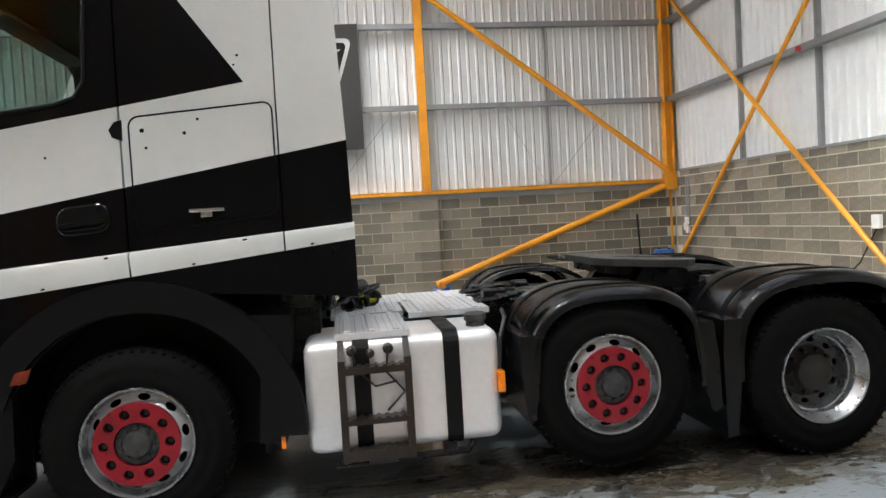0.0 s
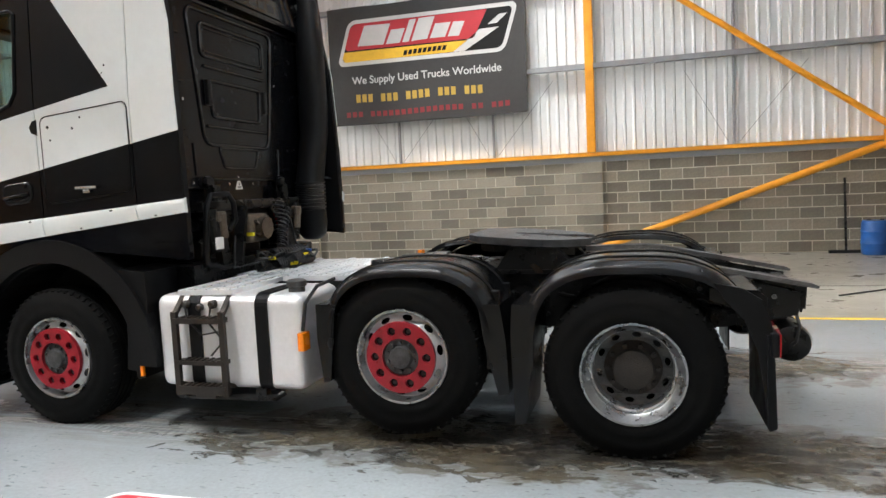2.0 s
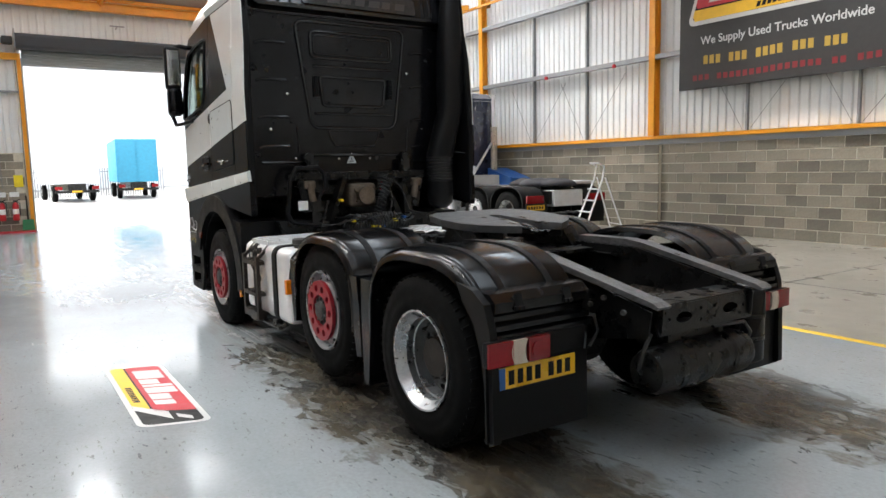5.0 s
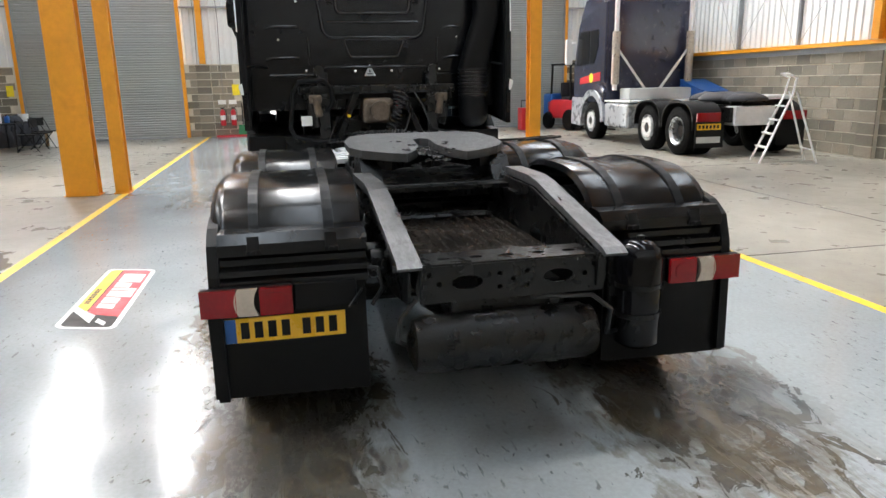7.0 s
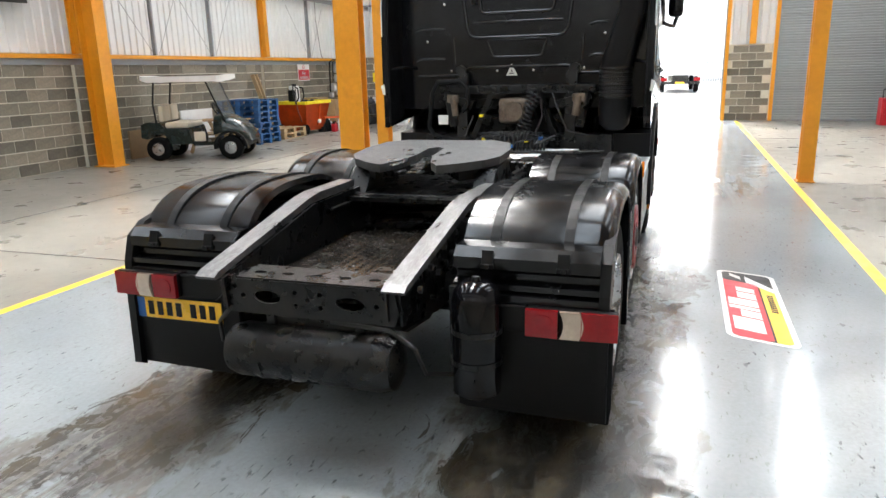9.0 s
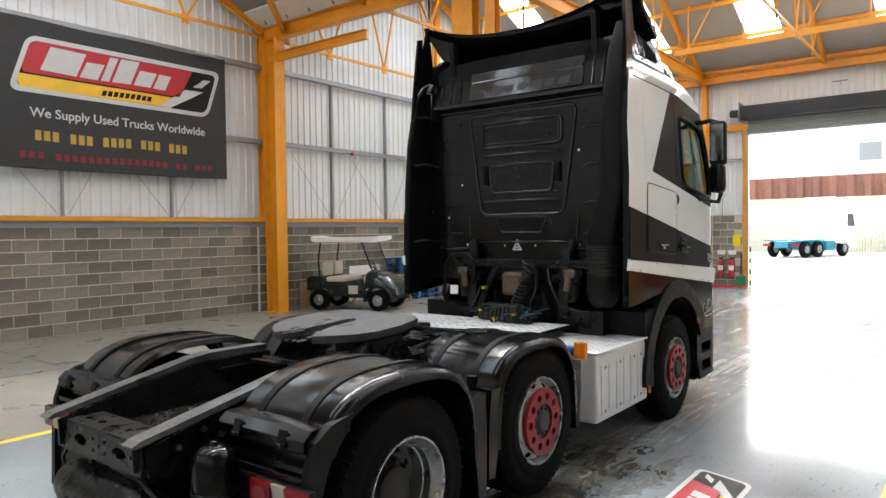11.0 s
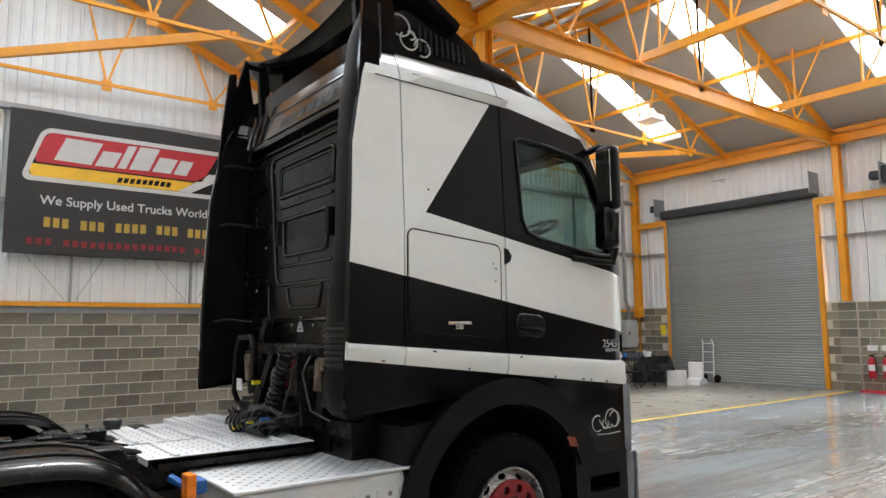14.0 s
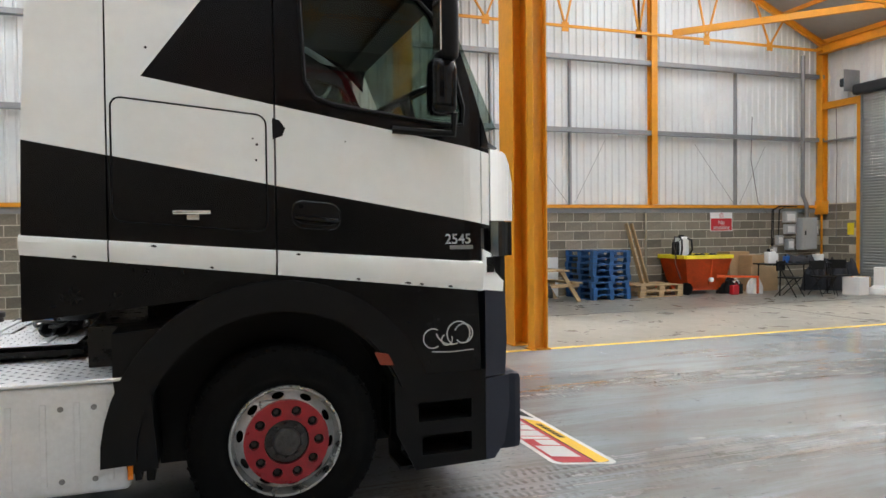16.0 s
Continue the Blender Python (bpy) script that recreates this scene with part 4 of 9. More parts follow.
def side_panel(name, s, x0, x1, z0, z1, holes=(), y=1.25, t=0.045, mat=None, parent=None, label="", lift=0.0):
    bm = BM()
    plate(bm, SIDE, holes, lambda u, v, w: V(u, s * (y + lift - w), v), 0.0, t)
    bmesh.ops.recalc_face_normals(bm, faces=bm.faces[:])
    cut(bm, 0, x0, 1)
    cut(bm, 0, x1, -1)
    cut(bm, 2, z0, 1)
    cut(bm, 2, z1, -1)
    for xx in (-1.43, -1.39, -1.35, -1.31, -1.26, -1.22, -1.18, -1.14, -1.08, -1.04):
        cut(bm, 0, xx, 0)
    for zz in (2.3, 2.7, 3.16, 3.22, 3.28, 3.34):
        cut(bm, 2, zz, 0)
    for v in bm.verts:
        v.co = bend_side(v.co, s)
    return part(name, bm, mat or M_LIVERY, parent or truck, label)


def tyre(parent, c, s, w=0.30, r=0.505, name="tyre"):
    bm = BM()
    h = w / 2
    prof = [(-h + 0.02, 0.285), (-h, 0.31), (-h - 0.008, 0.36), (-h - 0.004, 0.365), (-h - 0.008, 0.40), (-h, 0.44), (-h + 0.004, 0.444), (-h + 0.012, 0.475), (-h + 0.035, r - 0.006), (-h + 0.05, r)]
    for g in (-0.075, -0.025, 0.025, 0.075):
        prof += [(g - 0.006, r), (g - 0.004, r - 0.014), (g + 0.004, r - 0.014), (g + 0.006, r)]
    prof += [(-a, q) for a, q in prof[:10][::-1]]
    lathe(bm, prof, c, "y", 56, caps=False)
    ob = part(name, bm, M_RUBBER, parent, "", True, 50)
    bm = BM()
    for k in range(56):
        t = 2 * math.pi * k / 56
        for e in (-1, 1):
            p = Vector(c) + V((r - 0.02) * math.cos(t), e * (h - 0.015), (r - 0.02) * math.sin(t))
            q = Vector(c) + V((r - 0.004) * math.cos(t + 0.02), e * (h - 0.055), (r - 0.004) * math.sin(t + 0.02))
            bar(bm, p, q, 0.022, 0.012)
    tagged(part("tread", bm, M_RUBBER, ob), kind="stuff")
    return ob


def ring_holes(n, rr, r, m=10, off=0.0, sx=1.0):
    out = []
    for k in range(n):
        t = 2 * math.pi * (k + off) / n
        ct, st = math.cos(t), math.sin(t)
        hole = []
        for i in range(m):
            a = 2 * math.pi * i / m
            u, v = r * math.cos(a), r * sx * math.sin(a)
            hole.append((rr * ct + u * ct - v * st, rr * st + u * st + v * ct))
        out.append(hole)
    return out


def wheel(x, y, z, s, style, label, parent=None, ring=None):
    """A disc wheel with its tyre; s points outwards."""
    root = new("wheel")
    root.parent = parent or truck
    root.matrix_local = pose(x, y, z)
    tagged(root, label)
    if style == "drive":
        tyre(root, (0, 0, 0), s)
        tyre(root, (0, -s * 0.345, 0), s, name="inner_tyre")
    else:
        tyre(root, (0, 0, 0), s)
    f = s * 0.15
    bm = BM()
    if style == "drive":
        prof = [(f - s * 0.005, 0.296), (f + s * 0.006, 0.294), (f + s * 0.004, 0.283), (f - s * 0.02, 0.268), (f - s * 0.05, 0.248), (f - s * 0.055, 0.243), (f - s * 0.10, 0.241), (f - s * 0.105, 0.232), (f - s * 0.165, 0.228), (f - s * 0.18, 0.222)]
        lathe(bm, prof, (0, 0, 0), "y", 48, caps=False)
        part("rim", bm, M_RIM, root, "silver steel rim", True, 40)
        bm = BM()
        plate(bm, arc(0, 0, 0.228, 0, 352.5, 47), ring_holes(10, 0.196, 0.017, 10, 0.3, 1.6) + [arc(0, 0, 0.15, 0, 345, 23)], lambda u, v, w: V(u, f - s * (0.172 + w + max(0.0, 0.19 - math.hypot(u, v)) * 0.3), v), 0.0, 0.012)
        part("disc", bm, M_RIMDARK, root, "grimy steel wheel disc with hand holes")
        bm = BM()
        lathe(bm, [(f - s * 0.20, 0.168), (f - s * 0.175, 0.166), (f - s * 0.165, 0.15), (f - s * 0.14, 0.118), (f - s * 0.10, 0.115), (f - s * 0.09, 0.10), (f - s * 0.085, 0.0)], (0, 0, 0), "y", 32, caps=False)
        for k in range(10):
            t = 2 * math.pi * k / 10
            lathe(bm, [(f - s * 0.17, 0.016), (f - s * 0.125, 0.014), (f - s * 0.124, 0.0)], (0.143 * math.cos(t), 0, 0.138 * math.sin(t)), "y", 6, caps=False)
        part("hub", bm, M_HUBRUST, root, "brown rusty wheel hub", True, 35)
    else:
        prof = [(f - s * 0.01, 0.297), (f + s * 0.006, 0.295), (f + s * 0.005, 0.284), (f - s * 0.02, 0.276), (f - s * 0.05, 0.268), (f - s * 0.06, 0.262)]
        lathe(bm, prof, (0, 0, 0), "y", 48, caps=False)
        part("rim", bm, M_RIM, root, "silver steel rim with worn edge", True, 40)
        bm = BM()
        plate(bm, arc(0, 0, 0.266, 0, 352.5, 47), ring_holes(10, 0.240, 0.017, 10, 0.25, 2.0) + [arc(0, 0, 0.205, 0, 345, 23)], lambda u, v, w: V(u, f + s * (w + (0.266 - math.hypot(u, v)) * 0.62 - 0.055), v), -0.006, 0.0)
        part("disc", bm, M_DISC, root, "silver steel wheel disc with hand holes")
        bm = BM()
        plate(bm, arc(0, 0, 0.222, 0, 352.5, 47), ring_holes(10, 0.168, 0.027, 12) + [arc(0, 0, 0.118, 0, 348, 29)], lambda u, v, w: V(u, f + s * w, v), -0.005, 0.022)
        back = BM()
        plate(back, arc(0, 0, 0.208, 0, 352.5, 47), [arc(0, 0, 0.10, 0, 348, 29)], lambda u, v, w: V(u, f + s * w, v), -0.010, -0.006)
        part("ring_backing", back, M_INK, root)
        part("wheel_ring", bm, ring or M_RED, root, "" if ring else "red painted wheel-nut ring")
        for k in range(10):
            t = 2 * math.pi * k / 10
            bm = BM()
            lathe(bm, [(f - s * 0.03, 0.017), (f - s * 0.002, 0.015), (f - s * 0.001, 0.0)], (0.168 * math.cos(t), 0, 0.168 * math.sin(t)), "y", 6, caps=False)
            part("wheel_nut", bm, M_HUB, root)
        bm = BM()
        lathe(bm, [(f - s * 0.05, 0.118), (f + s * 0.004, 0.112), (f + s * 0.006, 0.075), (f + s * 0.03, 0.066), (f + s * 0.036, 0.045), (f + s * 0.03, 0.0)], (0, 0, 0), "y", 28, caps=False)
        for k in range(10):
            t = 2 * math.pi * (k + 0.5) / 10
            lathe(bm, [(f, 0.012), (f + s * 0.02, 0.011), (f + s * 0.021, 0.0)], (0.088 * math.cos(t), 0, 0.088 * math.sin(t)), "y", 6, caps=False)
        part("hub", bm, M_HUB, root, "dark cast hub with studs", True, 35)
    return root


AXLES = ((-0.03, 0.5, "steer"), (2.62, 0.572, "steer"), (3.99, 0.5, "drive"))
for s in (-1, 1):
    for x, z, style in AXLES:
        wheel(x, s * 1.065, z, s, style, "wheel with red nut ring and black tyre" if style == "steer" else "deep-dished silver drive wheel with twin tyres")
for x, z, style in AXLES:
    bm = BM()
    tube(bm, [(x, -0.9, z), (x, 0.9, z)], 0.075, 12)
    if style == "drive":
        lathe(bm, [(-0.2, 0.0), (-0.19, 0.14), (-0.08, 0.22), (0.08, 0.22), (0.19, 0.14), (0.2, 0.0)], (x, 0, z), "y", 20, caps=False)
    part("axle", bm, M_CHASSIS, truck)

# cab shell
for s in (-1, 1):
    side_panel("side_fairing", s, 0.807, 1.2, 1.52, 3.5, t=0.010, label="white and black side air fairing behind the cab")
    side_panel("fairing_lip", s, 0.95, 1.2, 1.25, 3.5, y=1.238, t=0.042, mat=M_BLACKPLASTIC, label="black lip along the fairing edge")
    side_panel("sleeper_side", s, 0.014, 0.799, 1.50, 3.5, label="white cab side with black band")
    door = side_panel("cab_door", s, -1.155, 0.004, 1.40, 3.5, (WINDOW,), label="white cab door with black band and window")
    side_panel("corner_panel", s, -1.222, -1.163, 1.62, 2.085, label="white front corner panel")
    side_panel("corner_cap", s, -1.47, -1.236, 1.665, 2.085, mat=M_WHITE, label="rounded white front corner cap")
    side_panel("corner_base", s, -1.46, -1.236, 1.45, 1.66, mat=M_BLACKGLOSS, label="black foot of the front corner cap")
    side_panel("pillar", s, -1.3, -1.163, 2.092, 2.45, mat=M_BLACKGLOSS)
    bm = BM()
    plate(bm, WINDOW, (), lambda u, v, w: V(u, s * (1.228 - w), v), 0.0, 0.005)
    for v in bm.verts:
        v.co = bend_side(v.co, s)
    g = part("window_glass", bm, M_GLASS, door, "tinted side window glass")
    g.visible_shadow = False
    bm = BM()
    pts = [bend_side(V(u, s * 1.254, v), s) for u, v in WINDOW]
    tube(bm, pts, 0.011, 6, True)
    part("window_seal", bm, M_BLACKPLASTIC, door)
    # hatch
    bm = BM()
    sh = lambda u, v: v + (u - 0.42) * 0.085
    plate(bm, [(u, sh(u, v)) for u, v in rounded(0.06, 0.775, 1.648, 2.235, 0.045)], (), lambda u, v, w: V(u, s * (1.2505 + w), v), 0.0, 0.006)
    hatch = part("locker_hatch", bm, M_LIVERY, truck, "locker hatch in the cab side")
    bm = BM()
    tube(bm, [V(u, s * 1.2515, sh(u, v)) for u, v in rounded(0.053, 0.782, 1.641, 2.242, 0.05)], 0.0045, 5, True)
    part("hatch_seal", bm, M_BLACKPLASTIC, hatch)
    bm = BM()
    box(bm, 0.33, 0.51, min(s * 1.256, s * 1.285), max(s * 1.256, s * 1.285), 1.702, 1.722, 0.006)
    box(bm, 0.385, 0.445, min(s * 1.256, s * 1.275), max(s * 1.256, s * 1.275), 1.675, 1.702, 0.005)
    part("hatch_handle", bm, M_CHROME, hatch, "chrome hatch handle")
    # door handle
    bm = BM()
    plate(bm, [(u, v + (u + 0.2) * 0.08) for u, v in rounded(-0.33, -0.07, 1.62, 1.77, 0.06)], (), lambda u, v, w: V(u, s * (1.2505 + w), v), 0.0, 0.006)
    dh = part("door_handle", bm, M_BLACKPLASTIC, door)
    bm = BM()
    tube(bm, [(-0.31, s * 1.262, 1.665), (-0.24, s * 1.28, 1.672), (-0.14, s * 1.28, 1.682), (-0.09, s * 1.262, 1.69)], 0.016, 8)
    tube(bm, [(-0.12, s * 1.256, 1.745), (-0.12, s * 1.266, 1.745)], 0.012, 8)
    part("grip", bm, M_BLACKGLOSS, dh)
    bm = BM()
    tube(bm, [V(u, s * 1.2565, v + (u + 0.2) * 0.08) for u, v in rounded(-0.325, -0.075, 1.625, 1.765, 0.055)], 0.004, 6, True)
    tube(bm, [V(u, s * 1.258, v + (u + 0.2) * 0.08) for u, v in ((-0.30, 1.66), (-0.27, 1.648), (-0.12, 1.648), (-0.09, 1.665))], 0.004, 6)
    part("recess_edge", bm, M_RIB, dh)
    # door catch stain
    bm = BM()
    plate(bm, [(0.022, 2.20), (-0.015, 2.19), (-0.045, 2.15), (-0.03, 2.11), (0.02, 2.09)], (), lambda u, v, w: V(u, s * (1.2503 + w), v), 0.0, 0.003)
    part("door_guard", bm, M_BLACKPLASTIC, door)
    # white waist moulding, in lengths
    for x0, x1 in ((0.807, 1.18), (0.014, 0.799), (-1.15, 0.004)):
        bm = BM()
        zt = lambda x: 1.608 - 0.078 * (1.157 - x)
        zb = lambda x: 1.513 - 0.110 * (1.157 - x)
        n = 6
        rows = []
        for k in range(n + 1):
            x = x0 + (x1 - x0) * k / n
            a, b2 = zt(x), zb(x)
            ring = [(1.235, a + 0.004), (1.262, a - 0.008), (1.268, a - 0.03), (1.258, b2 + 0.03), (1.25, b2), (1.225, b2 - 0.004)]
            rows.append([bm.verts.new(V(x, s * p, q)) for p, q in ring])
        for r1, r2 in zip(rows, rows[1:]):
            for k in range(6):
                bm.faces.new((r1[k], r1[(k + 1) % 6], r2[(k + 1) % 6], r2[k]))
        bm.faces.new(rows[0])
        bm.faces.new(rows[-1])
        part("waist_moulding", bm, M_WHITE, truck, "white waist moulding with chipped paint", True, 30)
    bm = BM()
    plate(bm, [(-1.165, 1.43), (-1.165, 1.26), (-1.33, 1.22), (-1.34, 1.30), (-1.27, 1.36), (-1.24, 1.47), (-1.17, 1.50)], (), lambda u, v, w: V(u, s * (1.24 - w - max(0, -1.1 - u) * 0.5), v), 0.0, 0.06)
    part("waist_end", bm, M_WHITE, truck, "white moulding end at the front corner")
    for x, up, w in ((0.95, 0, 0.012), (0.60, 1, 0.016), (0.33, 0, 0.010), (-0.10, 1, 0.014), (-0.42, 0, 0.012), (-0.70, 0, 0.022), (-0.78, 0, 0.012), (-0.95, 0, 0.016)):
        zc = (1.608 - 0.078 * (1.157 - x) - 0.018) if up else (1.513 - 0.110 * (1.157 - x) + 0.012)
        bm = BM()
        plate(bm, [(x - w, zc - 0.004), (x - 0.2 * w, zc - 0.007), (x + w, zc), (x + 0.3 * w, zc + 0.006), (x - 0.6 * w, zc + 0.004)], (), lambda u, v, q: V(u, s * ((1.266 if up else 1.2545) + q), v), 0.0, 0.002)
        part("paint_chip", bm, M_INK, truck)
    # black panels below the moulding
    bm = BM()
    low = [(1.178, 1.20), (1.178, 1.53), (0.3, 1.46), (-1.12, 1.30), (-1.14, 0.80), (-0.74, 0.80), (-0.73, 0.93)] + arc(0.0, 0.52, 0.84, 150, 64, 14)
    plate(bm, low, (), lambda u, v, w: V(u, s * (1.243 - w), v), 0.0, 0.04)
    part("lower_side", bm, M_BLACKGLOSS, truck, "glossy black lower cab side")
    bm = BM()
    a1 = arc(0.0, 0.5, 0.86, -2, 160, 22)
    a2 = arc(0.0, 0.5, 0.70, 160, -2, 22)
    plate(bm, a1 + a2, (), lambda u, v, w: V(u, s * (1.262 - w), v), 0.0, 0.10)
    part("wheel_arch", bm, M_BLACKPLASTIC, truck, "matt black wheel arch")
    bm = BM()
    a1 = arc(0.0, 0.5, 0.72, -10, 175, 22)
    a2 = arc(0.0, 0.5, 0.69, 175, -10, 22)
    plate(bm, a1 + a2, (), lambda u, v, w: V(u, s * (1.2 - w), v), 0.0, 0.5)
    part("arch_liner", bm, M_BLACKPLASTIC, truck)
    bm = BM()
    plate(bm, [(0.60, 0.44), (0.74, 0.42), (0.80, 0.9), (0.80, 1.12), (0.55, 1.14), (0.64, 0.95)], (), lambda u, v, w: V(u, s * (1.235 - w), v), 0.0, 0.42)
    part("rear_mudguard", bm, M_BLACKPLASTIC, truck, "matt black mudguard behind the front wheel")
    bm = BM()
    box(bm, 0.715, 0.74, s * 1.24 - 0.012, s * 1.24 + 0.012, 0.40, 0.47, 0.003)
    part("side_reflector", bm, M_AMBER, truck, "small orange side reflector")
    # step and bumper side
    bm = BM()
    plate(bm, [(-0.62, 0.80), (-1.165, 0.80), (-1.17, 0.27), (-0.74, 0.26), (-0.63, 0.48)], [[(-0.76, 0.64), (-0.76, 0.53), (-1.08, 0.53), (-1.08, 0.64)], [(-0.78, 0.45), (-0.78, 0.34), (-1.08, 0.34), (-1.08, 0.45)]], lambda u, v, w: V(u, s * (1.235 - w), v), 0.0, 0.03)
    part("step_panel", bm, M_BLACKPLASTIC, truck, "black entry step panel")
    bm = BM()
    box(bm, -1.08, -0.7, min(s * 0.95, s * 1.2), max(s * 0.95, s * 1.2), 0.32, 0.34)
    box(bm, -1.08, -0.7, min(s * 0.95, s * 1.2), max(s * 0.95, s * 1.2), 0.51, 0.53)
    box(bm, -1.15, -0.66, min(s * 0.93, s * 0.95), max(s * 0.93, s * 0.95), 0.27, 0.80)
    box(bm, -1.15, -1.13, min(s * 0.95, s * 1.2), max(s * 0.95, s * 1.2), 0.27, 0.80)
    box(bm, -1.128, -0.66, min(s * 0.95, s * 1.2), max(s * 0.95, s * 1.2), 0.262, 0.28)
    part("entry_step", bm, M_BLACKPLASTIC, truck)
    # added filler plates that stop light showing through the engine bay sides
    bm = BM()
    box(bm, -1.12, 0.62, min(s * 0.70, s * 0.715), max(s * 0.70, s * 0.715), 0.30, 1.25)
    box(bm, 0.62, 0.66, min(s * 0.45, s * 1.18), max(s * 0.45, s * 1.18), 0.36, 1.12, 0.01)
    box(bm, -0.70, -0.67, min(s * 0.70, s * 1.18), max(s * 0.70, s * 1.18), 0.36, 0.85, 0.01)
    part("bay_shield", bm, M_BLACKPLASTIC, truck, "added black filler plates that keep the engine bay dark")
    # added plain plate that blocks the bright view under the frame
    bm = BM()
    box(bm, 0.75, 3.28, min(s * 0.48, s * 0.50), max(s * 0.48, s * 0.50), 0.36, 0.80, 0.005, 1)
    part("frame_shield", bm, M_CHASSIS, truck, "added plain dark plate blocking light under the frame")
    bm = BM()
    plate(bm, [(-1.175, 0.74), (-1.175, 0.265), (-1.24, 0.26), (-1.32, 0.34), (-1.36, 0.55), (-1.355, 0.74)], (), lambda u, v, w: V(u, s * (1.232 - w - max(0, -1.15 - u) * 0.4), v), 0.0, 0.2)
    part("bumper_corner", bm, M_GREYPLASTIC, truck, "dark blue-grey plastic bumper corner", True, 35)
    bm = BM()
    plate(bm, [(-1.18, 1.26), (-1.18, 0.75), (-1.33, 0.75), (-1.345, 0.95), (-1.335, 1.24)], (), lambda u, v, w: V(u, s * (1.225 - w - max(0, -1.15 - u) * 0.4), v), 0.0, 0.15)
    part("headlamp_corner", bm, M_GREYPLASTIC, truck, "dark headlamp corner cover", True, 35)
    bm = BM()
    plate(bm, [(-0.50, 0.95), (-0.58, 0.935), (-0.61, 0.87), (-0.53, 0.88)], (), lambda u, v, w: V(u, s * (1.262 + w), v), 0.0, 0.012)
    part("side_marker", bm, M_DULLMARKER, truck, "dull red-brown side marker lamp")
    # scroll decoration and badge
    bm = BM()
    for cx, cz, r, a0, a1 in ((-0.845, 1.0, 0.055, 235, 480), (-0.93, 0.99, 0.032, 150, 420), (-1.0, 1.02, 0.07, -60, 230), (-1.03, 1.02, 0.055, 20, 320), (-0.96, 1.06, 0.1, 250, 340)):
        tube(bm, [V(p, s * 1.2455, q) for p, q in arc(cx, cz, r, a0, a1, 18)], 0.004, 5)
    tube(bm, [(-0.84, s * 1.2455, 0.925), (-0.95, s * 1.2455, 0.918), (-1.09, s * 1.2455, 0.925)], 0.003, 5)
    part("scroll_decal", bm, M_WHITEPRINT, truck, "thin white scroll decoration")
    bm = BM()
    box(bm, -1.09, -0.95, min(s * 1.2505, s * 1.253), max(s * 1.2505, s * 1.253), 1.502, 1.525)
    part("model_badge", bm, M_CABLE, truck, "small grey badge as a plain bar")
    # chips and holes in the paint
    for u, v, r in ((0.12, 2.14, 0.012), (0.135, 2.05, 0.008), (0.40, 2.19, 0.008), (0.33, 2.12, 0.01), (-0.36, 2.02, 0.007), (0.62, 2.52, 0.008), (0.60, 2.47, 0.006)) if s < 0 else ((0.10, 2.06, 0.007), (0.12, 2.09, 0.005), (0.105, 1.98, 0.006), (0.62, 2.52, 0.007), (-0.36, 2.09, 0.004)):
        bm = BM()
        plate(bm, arc(u, v, r, 0, 315, 7), (), lambda p, q, w: V(p, s * (1.2572 + w), q) if 0.08 < p < 0.76 and q < 2.24 else V(p, s * (1.2505 + w - max(0, q - 2.3) * 0.05), q), 0.0, 0.001)
        part("paint_chip", bm, M_BLACKPLASTIC, truck)
    # mirror
    bm = BM()
    box(bm, -0.95, -0.845, min(s * 1.29, s * 1.46), max(s * 1.29, s * 1.46), 2.52, 2.99, 0.045, 3)
    mir = part("mirror", bm, M_BLACKPLASTIC, truck, "tall black door mirror", True, 50)
    bm = BM()
    box(bm, -0.94, -0.79, min(s * 1.30, s * 1.455), max(s * 1.30, s * 1.455), 2.23, 2.54, 0.06, 3)
    part("lower_housing", bm, M_BLACKGLOSS, mir, "glossy lower mirror housing", True, 50)
    bm = BM()
    box(bm, -0.849, -0.841, min(s * 1.31, s * 1.44), max(s * 1.31, s * 1.44), 2.57, 2.95, 0.002, 1)
    part("mirror_glass", bm, M_CHROME, mir, "mirror glass")
    bm = BM()
    tube(bm, [(-0.92, s * 1.16, 2.99), (-0.92, s * 1.28, 3.01), (-0.90, s * 1.38, 2.97)], 0.026, 8)
    part("mirror_arm", bm, M_BLACKPLASTIC, mir)
    bm = BM()
    tube(bm, [(-0.62, s * 1.255, 2.165), (-0.80, s * 1.30, 2.15), (-0.94, s * 1.36, 2.14), (-0.93, s * 1.40, 2.25)], 0.022, 8)
    part("mirror_arm", bm, M_BLACKPLASTIC, mir)
    # roof side air grille
    bm = BM()
    plate(bm, [(0.86, 3.38), (0.84, 3.62), (0.70, 3.70), (0.28, 3.66), (0.10, 3.54), (0.04, 3.37)], (), lambda u, v, w: V(u, s * (1.135 - w - (v - 3.38) * 0.15), v), 0.0, 0.08)
    gr = part("roof_grille", bm, M_BLACKGLOSS, truck, "black slatted side panel on the roof")
    for k in range(9):
        bm = BM()
        x = 0.60 - k * 0.045
        bar(bm, (x, s * 1.132, 3.43), (x - 0.015, s * 1.10, 3.62 - k * 0.008), 0.012, 0.02)
        part("slat", bm, M_BLACKPLASTIC, gr)
    bm = BM()
    for cx, cz, r, a0, a1 in ((0.74, 3.58, 0.075, 0, 300), (0.68, 3.49, 0.065, 90, 400), (0.58, 3.46, 0.06, 0, 290), (0.66, 3.53, 0.03, 40, 280)):
        tube(bm, [V(p, s * (1.139 - (q - 3.38) * 0.15), q) for p, q in arc(cx, cz, r, a0, a1, 14)], 0.006, 5)
    part("scroll", bm, M_WHITEPRINT, gr, "thin white scroll decoration")
    # wide groove trim above the sleeper side
    bm = BM()
    rows = []
